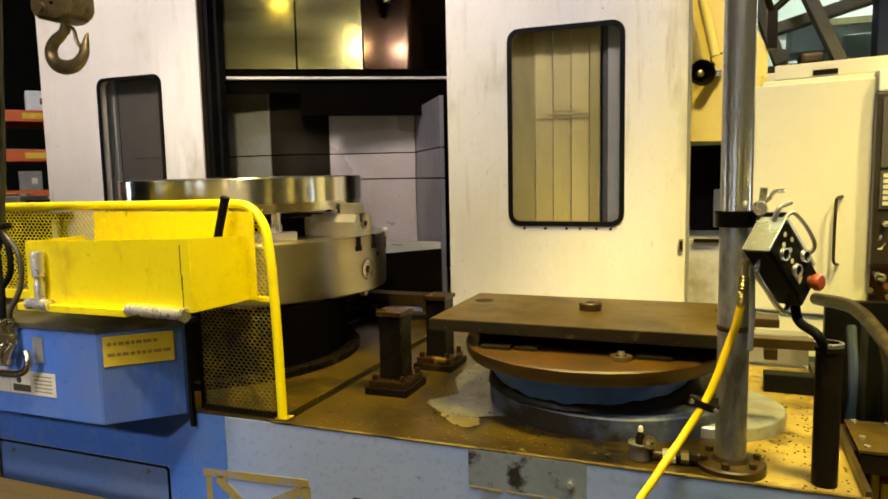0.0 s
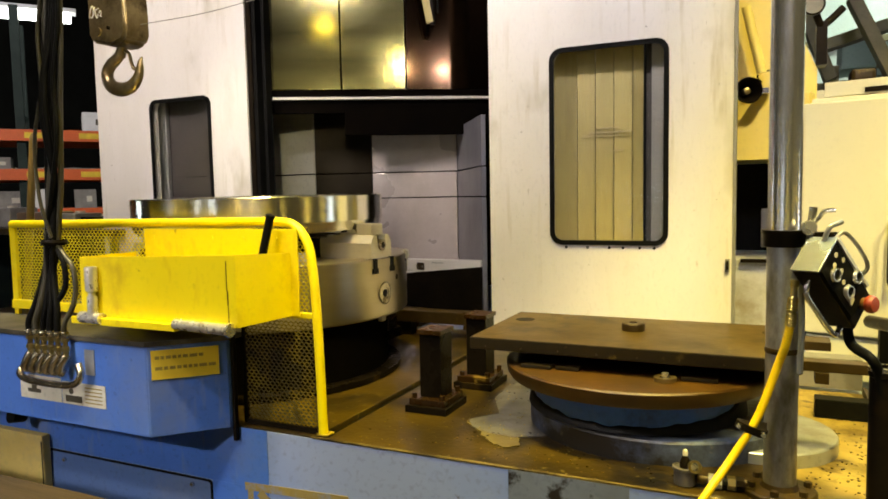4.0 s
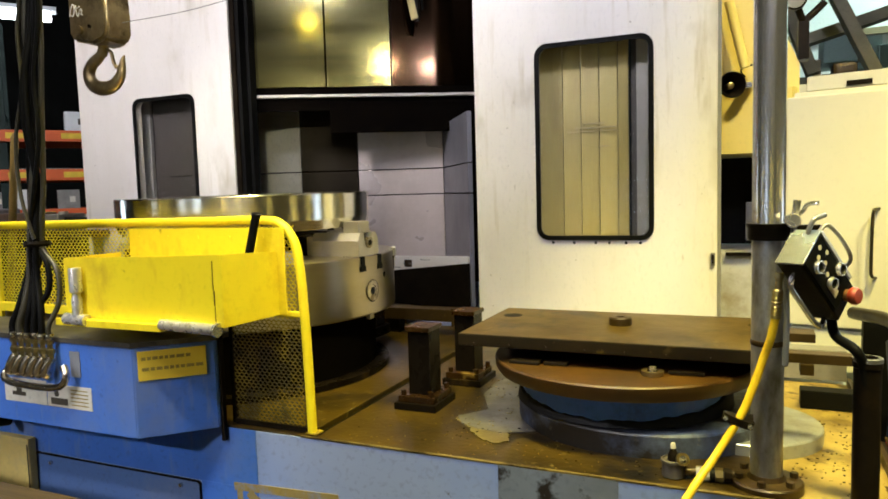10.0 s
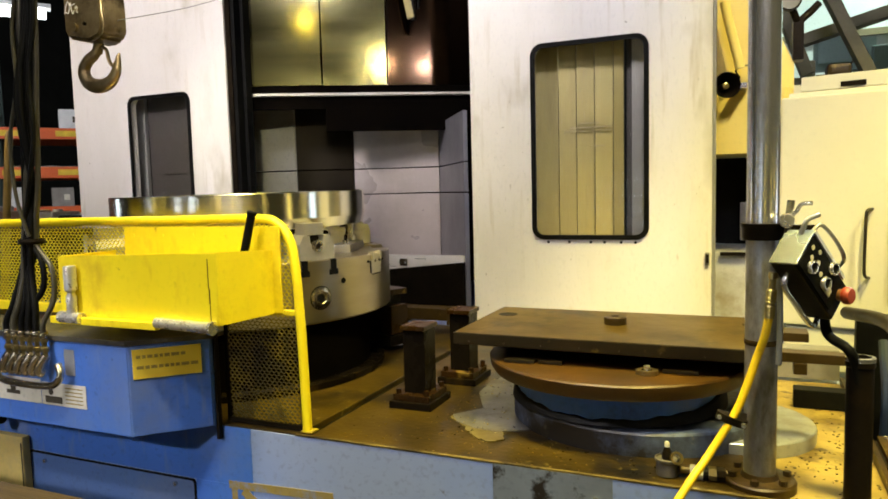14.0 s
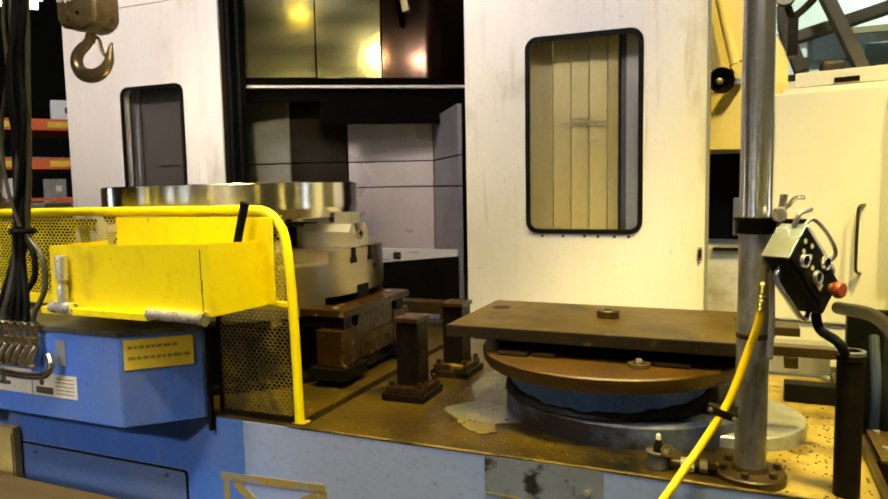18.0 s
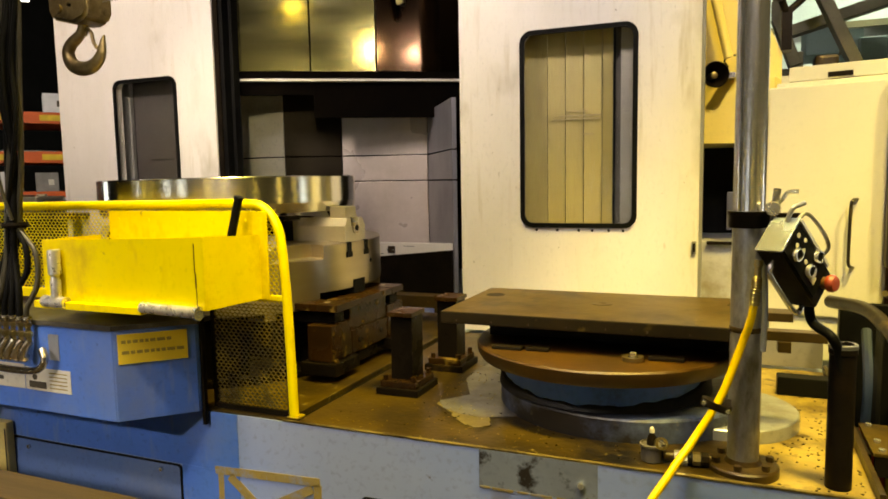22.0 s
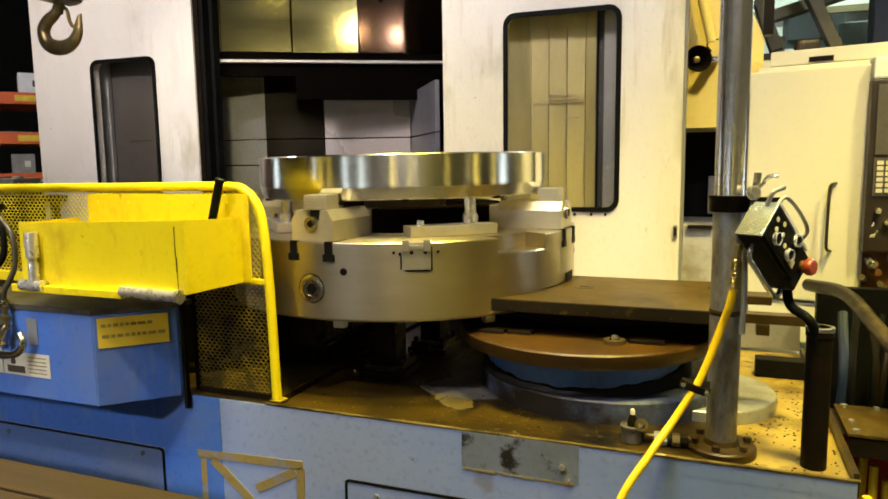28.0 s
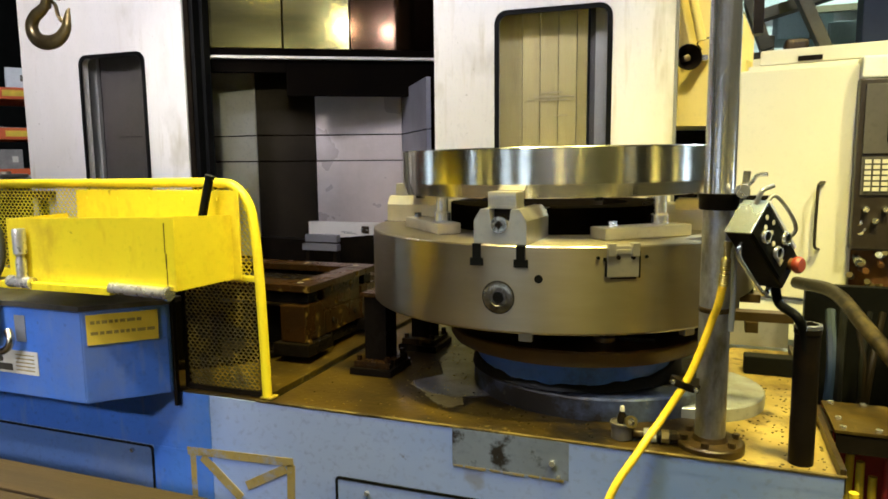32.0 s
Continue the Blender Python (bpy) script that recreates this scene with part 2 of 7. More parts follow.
M = {
    "concrete": mat("concrete", (0.026, 0.024, 0.020), (0.018, 0.016, 0.013), 0.7, scale=3, bump=0.3, stain=(0.02, 0.017, 0.013)),
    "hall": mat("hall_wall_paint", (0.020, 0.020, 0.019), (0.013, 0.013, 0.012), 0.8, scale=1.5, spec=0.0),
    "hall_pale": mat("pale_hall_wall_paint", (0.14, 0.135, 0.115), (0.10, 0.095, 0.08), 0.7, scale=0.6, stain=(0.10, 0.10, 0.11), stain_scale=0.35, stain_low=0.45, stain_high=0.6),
    "roof": mat("dark_roof_sheet", (0.020, 0.019, 0.017), (0.012, 0.011, 0.010), 0.8, scale=2, spec=0.0),
    "blue": mat("blue_machine_paint", (0.060, 0.165, 0.56), (0.048, 0.135, 0.46), 0.42, scale=3, bump=0.08,
                stain=(0.15, 0.19, 0.28), stain_scale=1.3, stain_low=0.50, stain_high=0.75,
                layers=(((0.03, 0.04, 0.06), 34, (1, 1, 1), 0.69, 0.76, 0.7), ((0.18, 0.23, 0.36), 10, (3, 3, 0.6), 0.58, 0.72, 0.5))),
    "blue_worn": mat("worn_pale_blue_paint", (0.28, 0.345, 0.54), (0.19, 0.28, 0.55), 0.4, scale=2.0, bump=0.08,
                     stain=(0.09, 0.08, 0.07), stain_scale=2.5, stain_low=0.62, stain_high=0.85,
                     layers=(((0.07, 0.05, 0.02), 36, (1, 1, 1), 0.69, 0.75, 0.8), ((0.30, 0.34, 0.44), 8, (1, 1, 0.5), 0.55, 0.7, 0.6), ((0.16, 0.13, 0.05), 6, (1, 1, 1.5), 0.66, 0.72, 0.5))),
    "door": mat("off_white_door_paint", (0.76, 0.73, 0.69), (0.70, 0.67, 0.61), 0.40, scale=2.2, bump=0.06,
                stain=(0.44, 0.38, 0.25), stain_scale=1.5, stain_low=0.58, stain_high=0.92, stretch=(1.6, 1.6, 0.8), vary=0.05,
                layers=(((0.16, 0.12, 0.06), 46, (1, 1, 1), 0.70, 0.76, 0.8), ((0.40, 0.33, 0.18), 9, (4, 4, 0.35), 0.55, 0.75, 0.45),
                        ((0.36, 0.32, 0.21), 6, (1, 1, 0.5), 0.55, 0.72, 0.6), ((0.16, 0.12, 0.06), 16, (3, 3, 0.9), 0.72, 0.78, 0.6))),
    "cream": mat("cream_cabinet_paint", (0.72, 0.69, 0.55), (0.66, 0.63, 0.49), 0.4, scale=1.8, bump=0.05,
                 stain=(0.50, 0.42, 0.20), stain_scale=1.2, stain_low=0.62, stain_high=0.95, vary=0.04),
    "yellow_wall": mat("yellow_machine_paint", (0.80, 0.64, 0.17), (0.74, 0.58, 0.14), 0.4, scale=2.0, bump=0.05, vary=0.05),
    "yellow": mat("yellow_guard_paint", (0.84, 0.70, 0.010), (0.80, 0.64, 0.008), 0.40, scale=4, bump=0.1,
                  stain=(0.46, 0.28, 0.01), stain_scale=3.5, stain_low=0.58, stain_high=0.88, vary=0.05,
                  layers=(((0.16, 0.10, 0.01), 30, (1, 1, 1), 0.69, 0.76, 0.8), ((0.50, 0.30, 0.01), 8, (2, 2, 0.7), 0.58, 0.75, 0.6))),
    "rust": mat("rusty_brown_steel", (0.056, 0.033, 0.006), (0.028, 0.016, 0.004), 0.40, 0.3, scale=7, bump=0.25,
                stain=(0.030, 0.016, 0.006), stain_scale=4, layers=(((0.24, 0.16, 0.04), 18, (1, 1, 1), 0.62, 0.74, 0.6),)),
    "disc": mat("oiled_brown_disc", (0.080, 0.036, 0.003), (0.046, 0.020, 0.002), 0.42, 0.10, scale=5, bump=0.12,
                stain=(0.035, 0.019, 0.005), stain_scale=3, layers=(((0.17, 0.12, 0.03), 24, (1, 1, 1), 0.62, 0.74, 0.5),)),
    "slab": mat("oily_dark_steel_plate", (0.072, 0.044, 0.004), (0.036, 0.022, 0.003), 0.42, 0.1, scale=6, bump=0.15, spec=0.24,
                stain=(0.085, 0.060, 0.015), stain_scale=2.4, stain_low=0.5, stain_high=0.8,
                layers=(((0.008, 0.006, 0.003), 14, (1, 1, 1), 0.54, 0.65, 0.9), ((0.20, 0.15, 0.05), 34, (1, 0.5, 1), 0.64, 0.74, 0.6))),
    "deck": mat("oily_brown_deck", (0.056, 0.034, 0.003), (0.024, 0.014, 0.002), 0.34, 0.05, scale=4, bump=0.22, spec=0.4,
                stain=(0.010, 0.007, 0.003), stain_scale=3.4, stain_low=0.46, stain_high=0.64,
                layers=(((0.005, 0.004, 0.003), 9, (1, 1, 1), 0.50, 0.60, 0.95), ((0.26, 0.19, 0.05), 30, (1, 1, 1), 0.64, 0.72, 0.7))),
    "deck_pale": mat("stained_tray_floor", (0.37, 0.275, 0.070), (0.26, 0.18, 0.045), 0.4, 0.1, scale=5, bump=0.15, layers=(((0.06, 0.03, 0.006), 24, (1, 1, 1), 0.55, 0.62, 0.9),),
                     stain=(0.12, 0.075, 0.018), stain_scale=7, stain_low=0.47, stain_high=0.66),
    "chuck": mat("machined_grey_steel", (0.49, 0.425, 0.30), (0.39, 0.335, 0.22), 0.34, 1.0, scale=2.0, bump=0.04, vary=0.05, grain=140,
                 stretch=(1, 1, 4), aniso=0.7),
    "jaw": mat("ground_jaw_steel", (0.62, 0.58, 0.47), (0.50, 0.46, 0.36), 0.34, 0.8, scale=7, bump=0.06, vary=0.08),
    "ring": mat("bright_turned_steel", (0.96, 0.93, 0.80), (0.84, 0.80, 0.64), 0.20, 1.0, scale=5.0, bump=0.035, vary=0.10, grain=30,
                stretch=(1, 1, 0.02), bump_size=0.006, aniso=0.75),
    "chrome": mat("bright_chrome", (0.82, 0.81, 0.78), (0.64, 0.62, 0.57), 0.22, 0.85, scale=12, bump=0.03),
    "pole": mat("brushed_steel_pipe", (0.84, 0.83, 0.84), (0.68, 0.67, 0.66), 0.20, 0.93, scale=9, bump=0.06, stretch=(1, 1, 0.15),
                stain=(0.34, 0.29, 0.22), stain_scale=5, stain_low=0.60, stain_high=0.85, layers=(((0.16, 0.12, 0.07), 20, (1, 1, 0.5), 0.64, 0.74, 0.6),)),
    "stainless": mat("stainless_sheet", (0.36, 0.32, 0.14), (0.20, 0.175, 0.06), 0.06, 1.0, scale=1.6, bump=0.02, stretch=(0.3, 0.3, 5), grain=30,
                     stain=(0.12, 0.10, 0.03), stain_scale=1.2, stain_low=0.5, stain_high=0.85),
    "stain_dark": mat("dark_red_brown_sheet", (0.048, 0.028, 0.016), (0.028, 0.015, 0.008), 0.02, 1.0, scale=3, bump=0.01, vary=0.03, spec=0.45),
    "inner": mat("grey_inner_cover_sheet", (0.58, 0.50, 0.45), (0.48, 0.41, 0.35), 0.26, 0.25, scale=2.4, bump=0.015, vary=0.02,
                 stain=(0.38, 0.32, 0.26), stain_scale=1.8, stain_low=0.5, stain_high=0.8),
    "inner_blue": mat("grey_blue_inner_sheet", (0.27, 0.265, 0.29), (0.20, 0.195, 0.21), 0.4, 0.3, scale=2.4, bump=0.05),
    "inner_steel": mat("dull_steel_inner_sheet", (0.74, 0.71, 0.62), (0.60, 0.56, 0.42), 0.30, 0.55, scale=2.0, bump=0.04,
                       stain=(0.50, 0.45, 0.22), stain_scale=2.2, stain_low=0.5, stain_high=0.8),
    "inner_ledge": mat("white_ledge_paint", (0.82, 0.78, 0.70), (0.74, 0.70, 0.62), 0.35, scale=3, bump=0.02, vary=0.03),
    # yellow flecks in this rust stand in for glints
    "rust_oily": mat("oily_rust_brown_steel", (0.026, 0.011, 0.002), (0.012, 0.006, 0.001), 0.26, 0.0, scale=8, bump=0.25, spec=0.16, stain=(0.008, 0.005, 0.003), stain_scale=6,
                     layers=(((0.26, 0.17, 0.04), 22, (1, 1, 1), 0.60, 0.72, 0.7),)),
    "inner_dark": mat("shade_dark_inner_sheet", (0.020, 0.015, 0.008), (0.012, 0.009, 0.005), 0.5, 0.0, scale=3, bump=0.05, spec=0.05),
    "black": mat("black_rubber", (0.004, 0.004, 0.004), (0.007, 0.007, 0.006), 0.5, scale=10, bump=0.1, spec=0.07),
    "black_metal": mat("black_painted_steel", (0.008, 0.006, 0.004), (0.014, 0.010, 0.006), 0.36, 0.1, scale=9, bump=0.12,
                       stain=(0.030, 0.018, 0.007), stain_scale=5, stain_low=0.6, stain_high=0.8, spec=0.08),
    "grey_plate": mat("pale_grey_base_plate", (0.40, 0.42, 0.45), (0.30, 0.31, 0.33), 0.35, 0.5, scale=4, bump=0.1,
                      stain=(0.16, 0.12, 0.06), stain_scale=3.0, stain_low=0.52, stain_high=0.75),
    "grey_green": mat("worn_grey_green_plate", (0.20, 0.235, 0.30), (0.15, 0.17, 0.20), 0.42, 0.2, scale=5, bump=0.15,
                      stain=(0.018, 0.014, 0.010), stain_scale=16, stain_low=0.52, stain_high=0.62, layers=(((0.012, 0.010, 0.006), 38, (1, 1, 1), 0.52, 0.62, 0.9),)),
    "note": mat("yellow_paper_note", (0.72, 0.52, 0.03), (0.66, 0.46, 0.02), 0.7, scale=6, bump=0.02, vary=0.03),
    "ink": mat("dark_ink", (0.06, 0.05, 0.03), None, 0.7, bump=0),
    "faint_ink": mat("faded_pencil", (0.30, 0.22, 0.03), None, 0.7, bump=0),
    "decal": mat("white_decal", (0.62, 0.60, 0.52), (0.55, 0.52, 0.42), 0.5, scale=12, bump=0.02),
    "hose": mat("yellow_rubber_hose", (0.80, 0.56, 0.012), (0.72, 0.48, 0.010), 0.38, scale=12, bump=0.1,
                stain=(0.34, 0.21, 0.01), stain_scale=12, stain_low=0.60, stain_high=0.78),
    "brass": mat("dull_brass", (0.44, 0.36, 0.16), (0.30, 0.24, 0.10), 0.3, 0.95, scale=20, bump=0.08),
    "red": mat("red_plastic", (0.33, 0.050, 0.015), (0.26, 0.04, 0.012), 0.35, scale=20, bump=0.03),
    "red_paint": mat("red_paint", (0.40, 0.02, 0.015), (0.32, 0.015, 0.01), 0.4, scale=8, bump=0.05),
    "orange": mat("orange_rack_paint", (0.62, 0.11, 0.018), (0.52, 0.085, 0.014), 0.45, scale=3, bump=0.05),
    "rack_post": mat("grey_green_rack_steel", (0.030, 0.045, 0.040), (0.02, 0.03, 0.027), 0.5, scale=6, spec=0.1),
    "carton": mat("grey_parts_box", (0.26, 0.25, 0.23), (0.16, 0.15, 0.14), 0.6, scale=9),
    "white_box": mat("white_parts_box", (0.66, 0.68, 0.68), (0.56, 0.57, 0.57), 0.6, scale=6),
    "tag": mat("yellow_shelf_tag", (0.72, 0.50, 0.03), None, 0.6, scale=12, bump=0),
    "wood": mat("weathered_wood", (0.036, 0.020, 0.003), (0.015, 0.008, 0.002), 0.65, scale=7, bump=0.4, stretch=(0.25, 3, 3),
                stain=(0.028, 0.016, 0.006), stain_scale=2.2, stain_low=0.44, stain_high=0.6),
    "hook": mat("worn_bronze_hook_steel", (0.36, 0.28, 0.14), (0.20, 0.14, 0.06), 0.32, 0.85, scale=14, bump=0.2,
                stain=(0.06, 0.04, 0.02), stain_scale=10),
    "mint": mat("mint_green_duct_paint", (0.34, 0.50, 0.44), (0.28, 0.42, 0.37), 0.5, scale=2, bump=0.03),
    "mint_pale": mat("pale_far_wall_paint", (0.62, 0.72, 0.64), (0.52, 0.62, 0.55), 0.6, scale=1.5, bump=0.03),
    "beam": mat("olive_roof_beam_paint", (0.20, 0.18, 0.085), (0.12, 0.11, 0.05), 0.5, scale=5, bump=0.08),
    "navy": mat("dark_navy_paint", (0.018, 0.035, 0.065), (0.014, 0.025, 0.05), 0.5, scale=3),
    "screen": mat("dull_grey_screen", (0.30, 0.28, 0.30), (0.26, 0.24, 0.26), 0.25, scale=3, bump=0),
    "panel_brown": mat("brown_operator_panel", (0.16, 0.10, 0.06), (0.11, 0.07, 0.04), 0.4, 0.2, scale=8),
    "copper": mat("rusty_orange_fittings", (0.22, 0.10, 0.03), (0.12, 0.055, 0.016), 0.4, 0.4, scale=14, bump=0.2),
    "cover": mat("beige_folded_cover", (0.44, 0.36, 0.14), (0.35, 0.29, 0.11), 0.38, 0.3, scale=2.2, bump=0.05, stretch=(1, 1, 0.3),
                 stain=(0.22, 0.17, 0.08), stain_scale=2.0, stain_low=0.52, stain_high=0.8),
    "cover_grey": mat("grey_folded_cover", (0.30, 0.29, 0.28), (0.24, 0.23, 0.21), 0.4, 0.3, scale=2.2, bump=0.05),
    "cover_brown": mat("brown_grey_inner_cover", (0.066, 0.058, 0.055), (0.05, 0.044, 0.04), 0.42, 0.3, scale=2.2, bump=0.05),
    # near-black stands in for shade on post sides and under the chuck
    "oil_black": mat("shade_black_steel", (0.0045, 0.0032, 0.002), (0.007, 0.005, 0.003), 0.26, 0.0, scale=9, bump=0.15, spec=0.05,
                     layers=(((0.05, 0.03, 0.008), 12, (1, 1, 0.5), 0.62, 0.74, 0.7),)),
    "glass": glass("glow_panel_glass", (0.93, 0.93, 0.88), 0.08),
    "tube_light": glow("fluorescent_tube", (0.95, 1.0, 0.97), 9.0),
    # glows of the unseen panels and strips that the ring mirrors
    "panel_glow": glow("added_white_glow", (0.72, 0.84, 1.0), 5.2),
    "amber": glow("added_amber_glow", (1.0, 0.78, 0.18), 5.0),
    "coupling": mat("tarnished_chrome", (0.58, 0.53, 0.42), (0.34, 0.28, 0.18), 0.22, 1.0, scale=25, bump=0.08, stain=(0.10, 0.07, 0.03), stain_scale=18, stain_low=0.52, stain_high=0.66),
    "pole_low": mat("dull_mottled_steel_pipe", (0.56, 0.56, 0.57), (0.38, 0.37, 0.36), 0.34, 0.75, scale=9, bump=0.08, stretch=(1, 1, 0.4),
                    stain=(0.11, 0.085, 0.05), stain_scale=6, stain_low=0.48, stain_high=0.66, layers=(((0.05, 0.035, 0.02), 16, (1, 1, 0.6), 0.56, 0.66, 0.8),)),
    "grey_stained": mat("stained_grey_sheet", (0.17, 0.16, 0.15), (0.11, 0.10, 0.085), 0.4, 0.3, scale=5, bump=0.08, stain=(0.06, 0.045, 0.025), stain_scale=6, stain_low=0.5, stain_high=0.7),
    "blue_mid": mat("greyed_blue_cover_paint", (0.10, 0.17, 0.36), (0.075, 0.15, 0.40), 0.42, scale=2.5, bump=0.08, stain=(0.20, 0.23, 0.30), stain_scale=1.6, stain_low=0.48, stain_high=0.72,
                    layers=(((0.04, 0.04, 0.05), 30, (1, 1, 1), 0.68, 0.75, 0.7),)),
    "lip_edge": mat("worn_gold_edge", (0.24, 0.18, 0.06), (0.10, 0.07, 0.02), 0.35, 0.4, scale=14, bump=0.2, stain=(0.03, 0.02, 0.008), stain_scale=9, stain_low=0.5, stain_high=0.62),
    "bay": glow("unseen_lamp_bulb", (1.0, 0.88, 0.62), 30.0),
    "shroud": mat("matt_black_shroud_and_shade", (0.0025, 0.002, 0.0018), (0.004, 0.003, 0.002), 0.9, scale=6, bump=0.1, spec=0.0),
    "drum": mat("grimy_blue_drum_paint", (0.060, 0.19, 0.66), (0.045, 0.14, 0.50), 0.35, scale=4, bump=0.1, stain=(0.008, 0.010, 0.016), stain_scale=3.2, stain_low=0.56, stain_high=0.72,
                layers=(((0.006, 0.006, 0.007), 9, (1, 1, 1.6), 0.56, 0.66, 0.9), ((0.14, 0.20, 0.38), 14, (2, 2, 0.6), 0.58, 0.70, 0.5))),
    "flange": mat("dirty_grey_blue_flange", (0.105, 0.135, 0.22), (0.055, 0.07, 0.12), 0.45, 0.0, scale=5, bump=0.12, stain=(0.014, 0.011, 0.008), stain_scale=5.0, stain_low=0.40, stain_high=0.56,
                  layers=(((0.012, 0.010, 0.007), 12, (1, 1, 1), 0.54, 0.64, 0.9), ((0.46, 0.42, 0.28), 26, (1, 1, 1), 0.64, 0.72, 0.5))),
    # darker copy of the slab colour, for faces turned from the overhead light
    "slab_edge": mat("shade_dark_plate_steel", (0.022, 0.014, 0.004), (0.010, 0.007, 0.003), 0.45, 0.1, scale=9, bump=0.2, spec=0.25,
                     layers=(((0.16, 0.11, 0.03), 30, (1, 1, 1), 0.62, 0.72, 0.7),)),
    # blue blotches colour in what the scuffed metal mirrors
    "pendant_side": mat("scuffed_metal_blue_reflection", (0.60, 0.62, 0.66), (0.36, 0.44, 0.58), 0.24, 0.85, scale=12, bump=0.08,
                        stain=(0.20, 0.32, 0.58), stain_scale=9, stain_low=0.54, stain_high=0.66, layers=(((0.02, 0.02, 0.025), 30, (1, 1, 1), 0.66, 0.72, 0.8),)),
    "nickel": mat("scuffed_nickel_plate", (0.80, 0.79, 0.77), (0.58, 0.56, 0.52), 0.26, 0.72, scale=18, bump=0.06, stain=(0.30, 0.26, 0.20), stain_scale=14, stain_low=0.56, stain_high=0.7),
    "alloy": mat("brushed_aluminium", (0.72, 0.72, 0.74), (0.60, 0.60, 0.62), 0.36, 0.55, scale=14, bump=0.04),
    "grease": mat("black_grease", (0.008, 0.008, 0.009), (0.016, 0.015, 0.014), 0.5, 0.0, scale=8, bump=0.2, spec=0.2),
}


# ---- builders ----
def world_of(ob):
    m = Matrix()
    while ob:
        m = ob.matrix_parent_inverse @ ob.matrix_basis @ m if ob.parent else ob.matrix_basis @ m
        ob = ob.parent
    return m


def thing(name, place, label, category, group="", kind=""):
    ob = new(name)
    ob.empty_display_size = 0.05
    ob.location = place
    return tagged(ob, label, category, group, kind)


def part(name, bm, material, parent=None, label="", smooth=False, crease=38):
    me = bpy.data.meshes.new(name)
    bm.normal_update()
    bm.to_mesh(me)
    bm.free()
    me.materials.append(M[material])
    if smooth:
        for p in me.polygons:
            p.use_smooth = True
        me.set_sharp_from_angle(angle=radians(crease))
    ob = new(name, me)
    if parent:
        ob.parent = parent
        ob.matrix_parent_inverse = world_of(parent).inverted()
    if label:
        ob["label"] = label
    return ob


def block(bm, x0, x1, y0, y1, z0, z1, bevel=0.0, m=None):
    mid = Matrix.Translation(((x0 + x1) / 2, (y0 + y1) / 2, (z0 + z1) / 2)) @ Matrix.Diagonal((abs(x1 - x0), abs(y1 - y0), abs(z1 - z0), 1))
    r = bmesh.ops.create_cube(bm, size=1.0, matrix=(m @ mid) if m else mid)
    if bevel:
        edges = list({e for v in r["verts"] for e in v.link_edges})
        bmesh.ops.bevel(bm, geom=edges, offset=bevel, segments=2, affect="EDGES", profile=0.6)
    return bm


def bbox(*a, **k):
    return block(bmesh.new(), *a, **k)


def lathe(profile, seg=48, m=None, bm=None, a0=0.0, a1=360.0):
    """Turn a line of (radius, height) round z."""
    bm = bm or bmesh.new()
    full = abs(a1 - a0) > 359.9
    steps = seg if full else seg + 1
    rings = []
    for r, z in profile:
        if r < 1e-6 and full:
            rings.append([bm.verts.new((0, 0, z))] * steps)
            continue
        rings.append([bm.verts.new((r * math.cos(radians(a0 + (a1 - a0) * i / seg)), r * math.sin(radians(a0 + (a1 - a0) * i / seg)), z)) for i in range(steps)])
    made = {v for r in rings for v in r}
    for a, b in zip(rings, rings[1:]):
        for i in range(seg):
            j = (i + 1) % steps
            vs = []
            for v in (a[i], a[j], b[j], b[i]):
                if v not in vs:
                    vs.append(v)
            if len(vs) > 2:
                bm.faces.new(vs)
    if m:
        bmesh.ops.transform(bm, matrix=m, verts=list(made))
    return bm


def rod(p, q, r, seg=16, bm=None, r2=None):
    """A closed cylinder or cone from p to q."""
    p, q = Vector(p), Vector(q)
    d = q - p
    m = Matrix.Translation(p) @ d.to_track_quat("Z", "Y").to_matrix().to_4x4()
    r2 = r if r2 is None else r2
    return lathe([(0, 0), (r, 0), (r2, d.length), (0, d.length)], seg, m, bm)


def smooth_line(points, n=6):
    pts = [Vector(p) for p in points]
    if len(pts) < 3:
        return pts
    out = []
    ext = [2 * pts[0] - pts[1], *pts, 2 * pts[-1] - pts[-2]]
    for a, b, c, d in zip(ext, ext[1:], ext[2:], ext[3:]):
        for i in range(n):
            t = i / n
            out.append(0.5 * ((2 * b) + (c - a) * t + (2 * a - 5 * b + 4 * c - d) * t * t + (3 * b - a - 3 * c + d) * t ** 3))
    out.append(pts[-1])
    return out


def tube(points, r, seg=10, n=6, bm=None, flat=1.0):
    """A round bar along a smooth line; flat squeezes it across y."""
    bm = bm or bmesh.new()
    line = smooth_line(points, n)
    rings, side = [], None
    for i, p in enumerate(line):
        d = (line[min(i + 1, len(line) - 1)] - line[max(i - 1, 0)]).normalized()
        if side is None:
            side = d.orthogonal().normalized()
        side = (side - d * side.dot(d)).normalized()
        up = d.cross(side)
        ring = []
        for k in range(seg):
            o = (side * math.cos(math.tau * k / seg) + up * math.sin(math.tau * k / seg)) * r
            o.y *= flat
            ring.append(bm.verts.new(p + o))
        rings.append(ring)
    for a, b in zip(rings, rings[1:]):
        for k in range(seg):
            bm.faces.new((a[k], a[(k + 1) % seg], b[(k + 1) % seg], b[k]))
    bm.faces.new(rings[0][::-1])
    bm.faces.new(rings[-1])
    return bm


